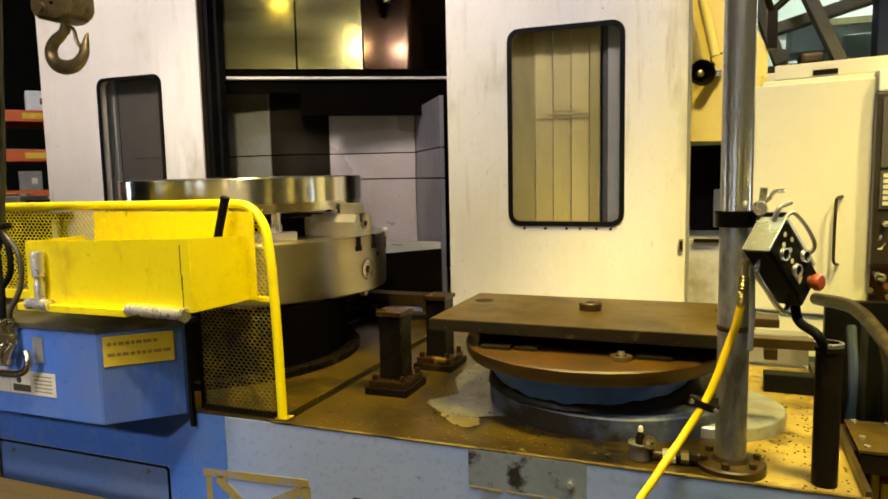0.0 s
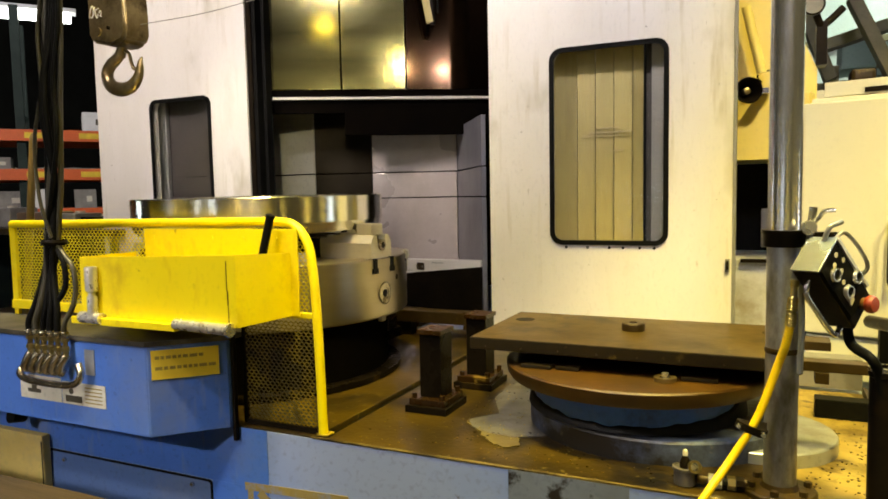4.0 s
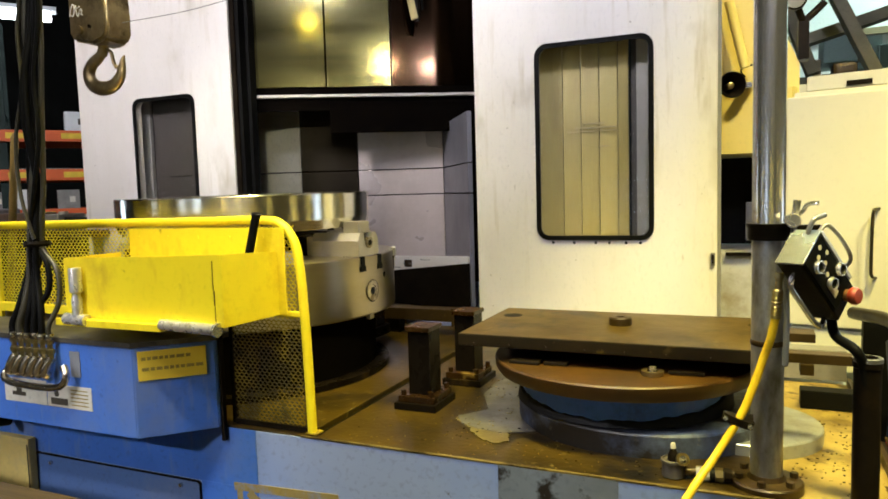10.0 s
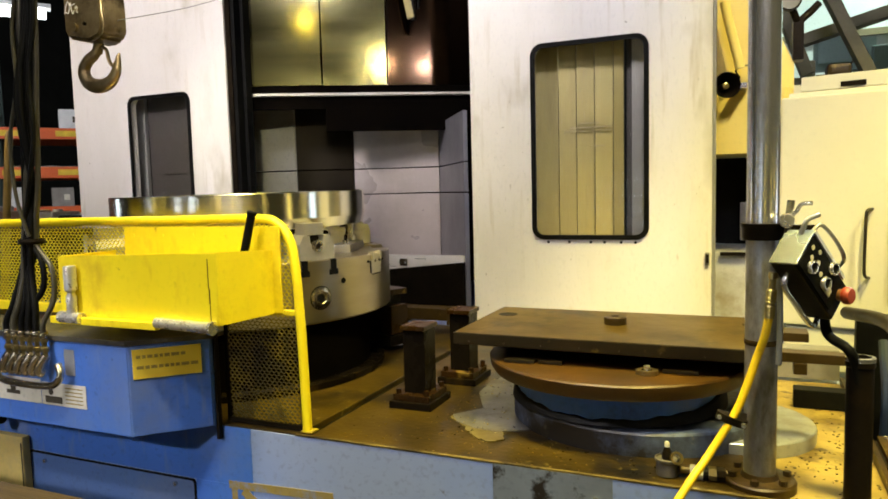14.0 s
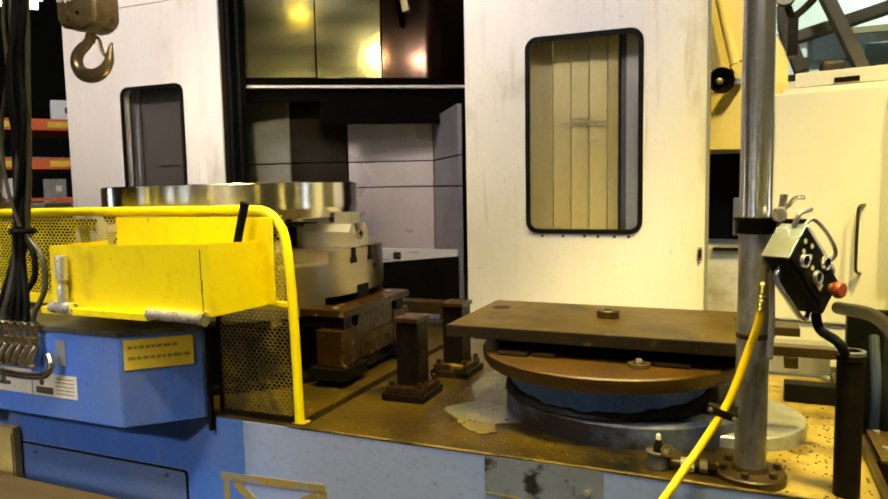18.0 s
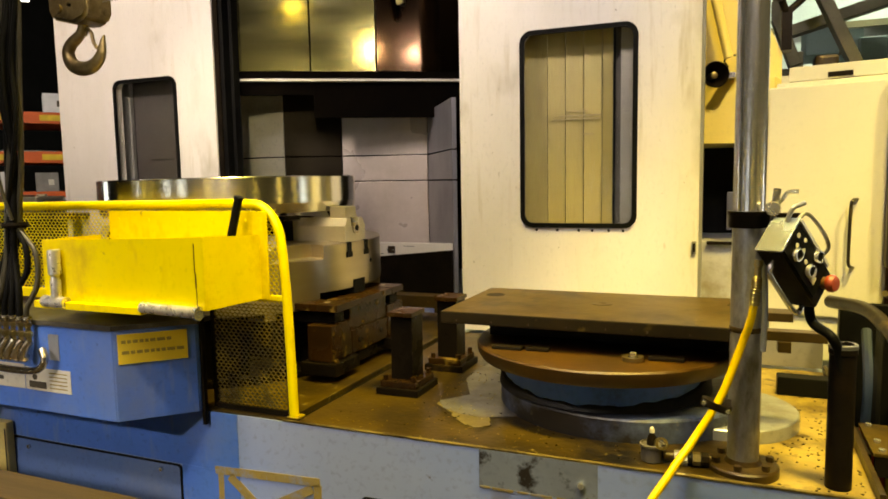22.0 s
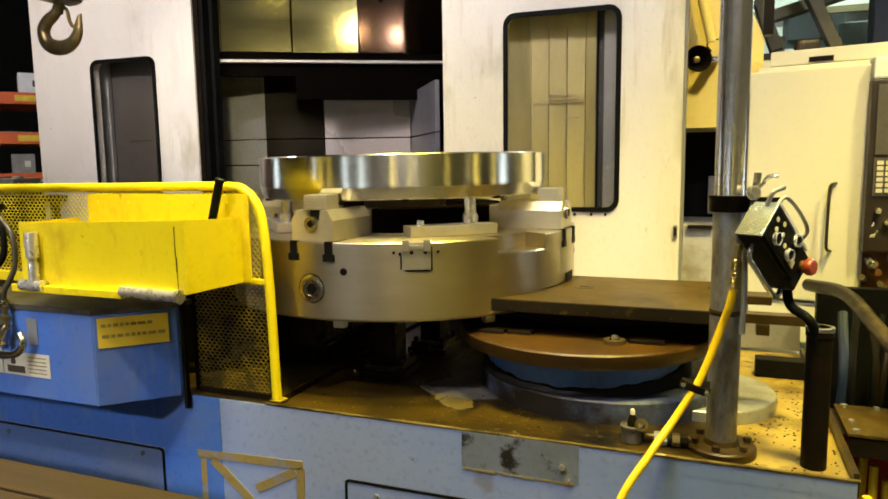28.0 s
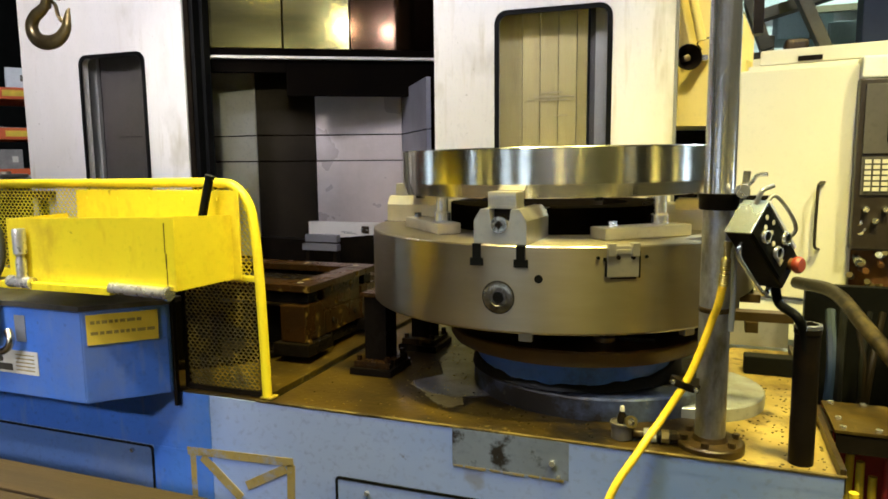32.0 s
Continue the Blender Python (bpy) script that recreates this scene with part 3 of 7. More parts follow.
def prism(poly, z0, z1, bm=None):
    """A closed upright prism over a polygon given counter-clockwise."""
    bm = bm or bmesh.new()
    low, high = [bm.verts.new((x, y, z0)) for x, y in poly], [bm.verts.new((x, y, z1)) for x, y in poly]
    bm.faces.new(low[::-1])
    bm.faces.new(high)
    for i in range(len(poly)):
        j = (i + 1) % len(poly)
        bm.faces.new((low[i], low[j], high[j], high[i]))
    return bm


def round_rect(x0, x1, z0, z1, r, n=6):
    pts = []
    for cx, cz, a in ((x1 - r, z1 - r, 0), (x0 + r, z1 - r, 90), (x0 + r, z0 + r, 180), (x1 - r, z0 + r, 270)):
        pts += [(cx + r * math.cos(radians(a + 90 * i / n)), cz + r * math.sin(radians(a + 90 * i / n))) for i in range(n + 1)]
    return pts


def frame_loop(outer, inner, y0, y1, bm=None):
    """A frame in the xz plane between two loops of as many points, y0 in front."""
    bm = bm or bmesh.new()
    lay = [[bm.verts.new((x, y, z)) for x, z in loop] for loop in (outer, inner) for y in (y0, y1)]
    of, ob_, inf, inb = lay
    k = len(outer)
    for i in range(k):
        j = (i + 1) % k
        bm.faces.new((of[i], inf[i], inf[j], of[j]))
        bm.faces.new((ob_[i], ob_[j], inb[j], inb[i]))
        bm.faces.new((of[i], of[j], ob_[j], ob_[i]))
        bm.faces.new((inf[i], inb[i], inb[j], inf[j]))
    return bm


def panel_with_window(x0, x1, z0, z1, wx0, wx1, wz0, wz1, r, y0, y1):
    """A flat door leaf with a round-cornered opening right through it."""
    inner = round_rect(wx0, wx1, wz0, wz1, r)
    cx, cz = (wx0 + wx1) / 2, (wz0 + wz1) / 2
    outer = []
    n = 6
    for i, (x, z) in enumerate(inner):
        q = i // (n + 1)
        sx, sz = ((x1, z1), (x0, z1), (x0, z0), (x1, z0))[q]
        k = i % (n + 1)
        first = (x1, z) if q == 0 else (x, z1) if q == 1 else (x0, z) if q == 2 else (x, z0)
        last = (x, z1) if q == 0 else (x0, z) if q == 1 else (x, z0) if q == 2 else (x1, z)
        outer.append(first if k == 0 else last if k == n else (sx, sz) if k == n // 2 else first if k < n // 2 else last)
    return frame_loop(outer, inner, y0, y1)


# ---- hall ----
def hall():
    tagged(part("floor", bbox(-14, 9, -8, 14, -0.2, 0.0), "concrete"), "oil-stained grey concrete workshop floor", "floor", kind="structure")
    for name, a in (("wall_west", (-14.2, -14, -8, 14)), ("wall_east", (9, 9.2, -8, 14)), ("wall_south", (-14, 9, -8.2, -8)), ("wall_north", (-14, 9, 14, 14.2))):
        # north and west walls coloured near black to stand in for unlit space
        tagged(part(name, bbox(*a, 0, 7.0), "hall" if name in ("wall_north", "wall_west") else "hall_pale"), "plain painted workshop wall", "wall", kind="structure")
    bm = bbox(-14, 9, -8, 14, 7.0, 7.2)
    for i in range(8):
        block(bm, -14, 9, -7 + i * 2.7, -6.8 + i * 2.7, 6.65, 7.0)
    tagged(part("ceiling", bm, "roof"), "dark workshop ceiling with steel joists", "ceiling", kind="structure")


hall()


# ---- glowing panels and strips added behind the camera for the ring's reflections ----
def ring_reflections():
    for i, (x, w) in enumerate(((-11.4, 0.9), (-4.5, 0.9), (-2.2, 1.0))):
        win = thing(f"glow_panel_{i + 1}", (x, -8, 0.3), "low workshop window with a steel frame", "window", kind="structure")
        part("pane", bbox(x - w / 2, x + w / 2, -7.985, -7.98, 0.65, 1.6), "panel_glow", win, "glowing panel face")
        for k in (-1, 1):
            part("frame", bbox(x + k * w / 2 - 0.03, x + k * w / 2 + 0.03, -7.999, -7.94, 0.60, 1.65), "navy", win)
        part("mullion", bbox(x - 0.06, x + 0.06, -7.978, -7.95, 0.65, 1.6), "navy", win)
    win = thing("glow_panel_4", (-14, 1.9, 0.3), "low workshop window with a steel frame", "window", kind="structure")
    part("pane", bbox(-13.985, -13.98, 1.3, 2.5, 0.65, 1.6), "panel_glow", win, "glowing panel face")
    part("frame", bbox(-13.999, -13.95, 1.24, 1.299, 0.60, 1.65), "navy", win)
    part("frame", bbox(-13.999, -13.95, 2.501, 2.56, 0.60, 1.65), "navy", win)
    win = thing("glow_panel_5", (9, 4.6, 0.3), "low workshop window with a steel frame", "window", kind="structure")
    part("pane", bbox(8.98, 8.985, 4.1, 5.1, 0.65, 1.6), "panel_glow", win, "glowing panel face")
    part("frame", bbox(8.95, 8.999, 4.04, 4.099, 0.60, 1.65), "navy", win)
    part("frame", bbox(8.95, 8.999, 5.101, 5.16, 0.60, 1.65), "navy", win)
    for x, y, w in ((-9.5, -7.96, 0.32), (-7.4, -7.96, 0.14), (1.95, -7.96, 0.36), (4.6, -7.96, 0.2), (8.96, -4.5, 0.3), (8.96, 0.19, 0.40), (8.96, 2.9, 0.22)):
        lamp = thing("glow_strip", (x, y, 0.4), "upright amber glowing strip, added for reflections in the ring", "lamp", "wall strip lamps")
        if y < -7:
            part("tube", bbox(x - w / 2, x + w / 2, y - 0.02, y + 0.02, 0.5, 1.6, bevel=0.008), "amber", lamp, "glowing tube")
            part("backing", bbox(x - w / 2 - 0.05, x + w / 2 + 0.05, -7.999, y - 0.021, 0.45, 1.65), "navy", lamp)
        else:
            part("tube", bbox(x - 0.02, x + 0.02, y - w / 2, y + w / 2, 0.5, 1.6, bevel=0.008), "amber", lamp, "glowing tube")
            part("backing", bbox(x + 0.021, 8.999, y - w / 2 - 0.05, y + w / 2 + 0.05, 0.45, 1.65), "navy", lamp)


ring_reflections()


# ---- lamps ----
def unseen_lamp(place):
    x, y, z = place
    t = thing("unseen_hall_lamp", (x, y, z), "round metal lamp hung out of view, some added only to brighten", "lamp", "high-bay lamps")
    part("reflector", lathe([(0.30, 0.02), (0.22, 0.22), (0.10, 0.34), (0.06, 0.36), (0.05, 0.36), (0.09, 0.33), (0.21, 0.21), (0.29, 0.02)], 24,
                            Matrix.Translation(place)), "chrome", t, smooth=True)
    part("bulb", lathe([(0, 0.14), (0.05, 0.15), (0.07, 0.2), (0.03, 0.3), (0, 0.3)], 16, Matrix.Translation(place)), "bay", t, "glowing bulb", smooth=True)
    part("cord", rod((x, y, z + 0.36), (x, y, 7.0), 0.012, 8), "black", t)


# every light gets a hanging fitting, even those added only to brighten
for place, *_ in LAMPS:
    unseen_lamp((place[0], place[1], place[2] + 0.05))


# ---- machine base ----
FRONT, TOP = 1.58, 0.84
PX, PY = -0.333, 2.055  # station axis
CX, CY = -1.797, 2.20  # carrier axis


def bolt(name, place, r, parent, axis=(0, -1, 0), h=0.008, material="chrome"):
    p = Vector(place)
    return part(name, rod(p, p + Vector(axis) * h, r, 6), material, parent)


def machine_base():
    t = thing("machine_bed", (-1.9, 2.6, 0), "long blue painted steel machine base with an oily deck", "machine base")
    part("body", bbox(-4.4, 0.305, FRONT, 5.0, 0.0, 0.818, bevel=0.004), "blue_worn", t, "worn pale blue paint with rust spots")
    # lip round the tray
    part("front_band", bbox(-1.2845, 0.305, FRONT - 0.0005, FRONT + 0.003, 0.80, 0.8355), "blue_worn", t, "pale blue band under the lip")
    part("front_lip", bbox(-1.13, 0.31, FRONT - 0.002, FRONT + 0.008, 0.836, TOP + 0.0005, bevel=0.0008), "lip_edge", t, "worn bright front lip")
    part("side_lip", bbox(0.298, 0.31, FRONT + 0.008, 2.62, 0.80, TOP + 0.012, bevel=0.001), "rust", t, "dirty brown side lip")
    part("deck_plate", bbox(-4.4, -1.120, FRONT + 0.004, 3.15, 0.818, TOP, bevel=0.002), "deck", t, "brown oily deck plate")
    part("deck_plate", bbox(-1.092, 0.06, FRONT + 0.010, 2.80, 0.818, TOP - 0.004, bevel=0.002), "deck", t, "brown oily deck plate")
    part("drain_gap", bbox(-1.1195, -1.0925, FRONT + 0.010, 2.80, 0.8185, 0.8235), "black", t, "black oily gap between the deck plates")
    part("tray_floor", bbox(0.062, 0.298, FRONT + 0.010, 2.62, 0.818, TOP - 0.012), "deck_pale", t, "yellow-stained wet tray floor")
    part("rear_step", bbox(-0.6, 0.298, 2.622, 2.70, 0.838, 0.94, bevel=0.003), "cover_grey", t, "grey stained step")
    # inset plate and covers on the front
    part("inset_plate", bbox(-0.552, -0.262, FRONT - 0.002, FRONT + 0.002, 0.742, 0.8355, bevel=0.0008), "grey_green", t, "rust-spotted grey-blue inset plate")
    for i in range(9):
        w = 0.026 + 0.006 * math.sin(i * 2.1)
        part("residue", bbox(-0.55 + i * 0.032, -0.55 + i * 0.032 + w, FRONT - 0.0030, FRONT - 0.0008, 0.7385 - 0.001 * (i % 3), 0.7430), "paint_mark", t, "dried yellow residue")
    bolt("bolt", (-0.30, FRONT - 0.004, 0.782), 0.008, t)
    bolt("bolt", (-0.285, FRONT - 0.004, 0.75), 0.005, t)
    for x0, x1, z0, z1, mt in ((-2.23, -1.498, 0.30, 0.659, "blue_mid"), (-0.884, -0.30, 0.30, 0.660, "blue_worn")):
        part("cover_seal", frame_loop(round_rect(x0, x1, z0, z1, 0.012), round_rect(x0 + 0.006, x1 - 0.006, z0 + 0.006, z1 - 0.006, 0.010),
                                      FRONT - 0.005, FRONT + 0.002), "black", t)
        part("cover_plate", bbox(x0 + 0.007, x1 - 0.007, FRONT - 0.003, FRONT + 0.002, z0 + 0.007, z1 - 0.007, bevel=0.001), mt, t)
    for x, z in ((-2.15, 0.63), (-1.575, 0.636), (-0.79, 0.627), (-0.36, 0.627)):
        bolt("bolt", (x, FRONT - 0.003, z), 0.007, t)
    # blue left stretch of the front, and the old yellow paint strokes
    # the deeper blue partly paints in the shadow of the control box
    part("front_shadow_skin", bbox(-4.4, -1.285, FRONT - 0.002, FRONT + 0.001, 0.662, 0.836), "blue", t, "deep blue paint with the control box's shadow coloured in")
    part("front_shadow_skin", bbox(-1.496, -1.285, FRONT - 0.002, FRONT + 0.001, 0.30, 0.6615), "blue", t, "deep blue paint with the control box's shadow coloured in")
    for a, b, w in (((-1.372, 0.662), (-1.015, 0.676), 0.012), ((-1.352, 0.654), (-1.352, 0.40), 0.010), ((-1.022, 0.668), (-1.032, 0.42), 0.012),
                    ((-1.32, 0.650), (-1.19, 0.545), 0.014), ((-1.04, 0.655), (-1.17, 0.585), 0.013)):
        dx, dz = b[0] - a[0], b[1] - a[1]
        k = w * 1.0 / math.hypot(dx, dz)
        bm = bmesh.new()
        f = [bm.verts.new(v) for v in ((a[0] - dz * k, FRONT - 0.0025, a[1] + dx * k), (b[0] - dz * k, FRONT - 0.0025, b[1] + dx * k),
                                       (b[0] + dz * k, FRONT - 0.0025, b[1] - dx * k), (a[0] + dz * k, FRONT - 0.0025, a[1] - dx * k))]
        face = bm.faces.new(f)
        bmesh.ops.extrude_face_region(bm, geom=[face])
        bmesh.ops.translate(bm, verts=f, vec=(0, 0.003, 0))
        part("paint_stroke", bm, "paint_mark", t, "scraped old yellow paint mark")


M["paint_mark"] = mat("scraped_yellow_paint", (0.27, 0.20, 0.05), (0.24, 0.19, 0.08), 0.5, scale=14, bump=0.1, stain=(0.19, 0.24, 0.38), stain_scale=16, stain_low=0.50, stain_high=0.66)
machine_base()


# ---- enclosure and doors ----
def doors():
    for side in ("right", "left"):
        if side == "right":
            x0, x1, z0, z1, w, y = -1.068, -0.112, 0.845, 3.07, (-0.799, -0.344, 1.297, 2.075), 2.82
        else:
            x0, x1, z0, z1, w, y = -3.354, -2.449, 0.845, 3.07, (-3.13, -2.701, 1.283, 2.051), 2.93
        t = thing("sliding_door", ((x0 + x1) / 2, y, z0), "off-white painted steel sliding door with a rounded window, grimy paint", "door", "machine doors")
        part("leaf", panel_with_window(x0, x1, z0, z1, *w, 0.045, y, y + 0.05), "door", t)
        a, b = round_rect(*w, 0.045), round_rect(w[0] + 0.013, w[1] - 0.013, w[2] + 0.013, w[3] - 0.013, 0.034)
        o = round_rect(w[0] - 0.006, w[1] + 0.006, w[2] - 0.006, w[3] + 0.006, 0.05)
        part("gasket", frame_loop(o, b, y - 0.007, y - 0.0005), "black", t, "black rubber window gasket", smooth=True)
        pane = part("pane", bbox(w[0] + 0.001, w[1] - 0.001, y + 0.02, y + 0.026, w[2] + 0.001, w[3] - 0.001), "glass", t, "dusty window pane")
        pane.visible_shadow = False
        if side == "right":
            for x in (-0.738, -0.651, -0.564, -0.51, -0.445, -0.39):
                bolt("rivet", (x, y, 1.281), 0.006, t, h=0.003, material="black_metal")
            part("edge_strip", bbox(x1 + 0.001, x1 + 0.012, y + 0.01, y + 0.06, z0, z1), "cover_grey", t)
        else:
            part("edge_strip", bbox(x1 + 0.001, x1 + 0.03, y + 0.01, y + 0.05, z0, z1), "black_metal", t, "black door edge")
    # folded cover behind the near window
    t = thing("folded_cover", (-0.56, 2.95, 0.84), "beige folded sheet cover standing behind the door window", "cover")
    xs = [-0.824, -0.721, -0.645, -0.569, -0.493, -0.45]
    for a, b in zip(xs, xs[1:]):
        bm = prism([(a, 2.945), (b - 0.006, 2.961), (b - 0.006, 2.972), (a, 2.972)], 0.85, 3.02)
        part("fold", bm, "cover", t)
    part("fold", bbox(-0.447, -0.423, 2.983, 2.994, 0.849, 3.018), "cover_brown", t, "dark gap strip")
    part("fold", bbox(-0.421, -0.304, 2.945, 2.972, 0.849, 3.018), "cover_grey", t, "grey strip")
    part("smear", bbox(-0.672, -0.499, 2.937, 2.943, 1.744, 1.750), "cover_rub", t, "dark rub mark")
    for x0, x1, z in ((-0.70, -0.50, 1.731), (-0.64, -0.55, 1.762), (-0.585, -0.53, 1.668)):
        part("smear", bbox(x0, x1, 2.939, 2.9435, z, z + 0.005), "cover_rub", t, "faint rub mark")
    t = thing("inner_screen", (-2.93, 3.06, 0.84), "dark grey-brown sheet behind the smaller door window", "cover")
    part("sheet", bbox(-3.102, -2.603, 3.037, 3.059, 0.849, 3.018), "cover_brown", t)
    part("strip", bbox(-3.205, -3.118, 3.026, 3.048, 0.849, 3.018), "cover_grey", t, "pale edge strip")
    part("smear", bbox(-2.994, -2.842, 3.029, 3.036, 1.628, 1.632), "black_metal", t, "thin scratch")


M["cover_rub"] = mat("faint_rub_mark", (0.26, 0.21, 0.11), (0.34, 0.28, 0.15), 0.5, scale=18, bump=0.02)
doors()


def enclosure():
    t = thing("machine_enclosure", (-1.8, 3.6, 0.82), "sheet-metal machine enclosure with stainless covers and dark inside", "machine enclosure")
    # roof and walls are unseen, added to keep the inside dark
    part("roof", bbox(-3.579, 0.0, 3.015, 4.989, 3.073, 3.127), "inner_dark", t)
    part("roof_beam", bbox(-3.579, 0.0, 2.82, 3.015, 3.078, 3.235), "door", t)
    part("unseen_left_wall", bbox(-3.579, -3.471, 3.015, 4.989, 0.822, 3.073), "inner_dark", t)
    part("unseen_right_wall", bbox(-1.052, -1.009, 3.015, 4.989, 0.822, 3.073), "inner_dark", t)
    part("unseen_rear_wall", bbox(-3.471, -1.052, 4.881, 4.989, 0.822, 3.073), "inner_dark", t)
    part("front_wing", bbox(-3.579, -3.356, 2.95, 3.015, 0.822, 3.073), "door", t)
    # black jamb profiles beside the far door
    for x, w, y in ((-2.41, 0.024, 2.95), (-2.383, 0.02, 2.99)):
        part("jamb", bbox(x - w / 2, x + w / 2, y, y + 0.05, 0.822, 3.073, bevel=0.003), "black", t, "black door jamb profile")
    # slanted lintel with stainless covers above
    a, b = Vector((-2.424, 3.069, 0)), Vector((-1.302, 3.709, 0))
    d = (b - a).normalized()
    turn = Matrix.Translation(a) @ Matrix.Rotation(math.atan2(d.y, d.x), 4, "Z")
    ln = 1.55
    part("lintel", bbox(0.0, ln, -0.022, 0.033, 2.022, 2.036, bevel=0.002, m=turn), "decal", t, "pale painted lintel edge")
    # black plates at the lintel take the place of its shade
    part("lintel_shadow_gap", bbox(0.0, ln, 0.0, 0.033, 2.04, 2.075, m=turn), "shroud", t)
    part("lintel_shade", bbox(0.0, 0.40, 0.013, 0.043, 1.955, 2.021, m=turn), "shroud", t)
    part("lintel_shade", bbox(0.401, ln, 0.013, 0.043, 1.835, 2.021, m=turn), "shroud", t)
    edges = [0.0, 0.39, 0.738, ln]
    for i, (u, v) in enumerate(zip(edges, edges[1:])):
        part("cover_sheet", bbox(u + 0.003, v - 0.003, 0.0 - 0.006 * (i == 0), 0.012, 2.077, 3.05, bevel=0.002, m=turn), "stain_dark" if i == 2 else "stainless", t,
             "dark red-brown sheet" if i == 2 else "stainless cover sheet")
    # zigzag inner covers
    # second sheet coloured dark, last one bluer, for the shade on turned faces
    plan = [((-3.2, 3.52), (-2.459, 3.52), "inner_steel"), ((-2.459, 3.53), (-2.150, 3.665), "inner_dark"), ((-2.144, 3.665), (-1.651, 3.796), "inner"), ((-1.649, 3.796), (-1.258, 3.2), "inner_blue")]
    for p, q, mt in plan:
        p, q = Vector((*p, 0)), Vector((*q, 0))
        e = (q - p).normalized()
        turn2 = Matrix.Translation(p) @ Matrix.Rotation(math.atan2(e.y, e.x), 4, "Z")
        k = (q - p).length
        for z0, z1 in ((0.90, 1.487), (1.494, 1.637), (1.644, 1.886 if mt == "inner_blue" else 2.7)):
            part("cover_strip", bbox(0.0, k - 0.002, 0.0, 0.022, z0, z1, bevel=0.001, m=turn2), mt, t)
    # table inside
    t = thing("machine_table", (-2.0, 3.2, 0.84), "pale grey machine table with a bolted clamp inside the enclosure", "machine table")
    a, b = Vector((-2.06, 3.415, 0)), Vector((-1.272, 3.205, 0))

    def board(line, thick):
        bm, e = bmesh.new(), (b - a).normalized()
        n = Vector((-e.y, e.x, 0)) * thick
        f = [bm.verts.new((*(a.lerp(b, u)).xy, z)) for u, z in line]
        g = [bm.verts.new(v.co + n) for v in f]
        bm.faces.new(f)
        bm.faces.new(g[::-1])
        for k in range(len(f)):
            bm.faces.new((f[k - 1], g[k - 1], g[k], f[k]))
        bmesh.ops.recalc_face_normals(bm, faces=bm.faces)
        return bm

    bd = part("board", board([(0, 1.052), (1, 1.146), (1, 1.171), (0, 1.150)], 0.03), "inner_ledge", t, "white painted board")
    part("edge", board([(-0.004, 1.151), (1.0, 1.172), (1.0, 1.176), (-0.004, 1.155)], 0.05), "inner_ledge", bd)
    part("side_skirt", board([(-1.35, 0.91), (1, 0.91), (1, 1.1455), (-0.02, 1.0505), (-1.35, 1.04)], 0.06), "black_metal", t)
    e = (b - a).normalized()
    k = Matrix.Translation(a.lerp(b, 0.52)) @ Matrix.Rotation(math.atan2(e.y, e.x), 4, "Z")
    c = part("clamp", bbox(-0.024, 0.024, -0.010, -0.001, 1.112, 1.150, bevel=0.003, m=k), "rust", t, "small bolted clamp")
    for x in (-0.017, 0.017):
        part("clamp_bolt", rod(k @ Vector((x, -0.010, 1.131)), k @ Vector((x, -0.016, 1.131)), 0.006, 8), "chrome", c)
    for x0, x1, z in ((-0.16, -0.06, 1.105), (0.08, 0.15, 1.152), (-0.17, -0.10, 1.112)):
        part("mark", bbox(x0, x1, -0.0022, -0.0008, z, z + 0.002, m=k), "black_metal", bd, "thin dark mark")
    part("foot", bbox(-3.145, -1.627, 3.21, 3.731, 0.822, 0.905), "rust_oily", t)
    for z0, z1, x in ((1.032, 1.066, -1.95), (1.076, 1.114, -1.93)):
        part("guide_strip", bbox(x, -1.744, 3.16, 3.20, z0, z1, bevel=0.003), "inner_blue", t, "grey guide strip")
    for x in (-1.93, -1.77):
        part("strip_post", bbox(x, x + 0.02, 3.165, 3.205, 0.905, 1.032), "black_metal", t)
    t = thing("cross_beam", (-1.3, 2.97, 0.84), "rust-brown steel cross beam behind the posts", "beam")
    part("beam", bbox(-1.60, -1.00, 2.93, 3.02, 0.905, 0.960, bevel=0.003), "rust", t)
    part("bracket", bbox(-1.24, -1.15, 2.90, 2.929, 0.89, 0.972, bevel=0.003), "rust", t)
    for x in (-1.56, -1.04):
        part("leg", bbox(x - 0.03, x + 0.03, 2.945, 3.005, 0.820, 0.904), "black_metal", t)


enclosure()


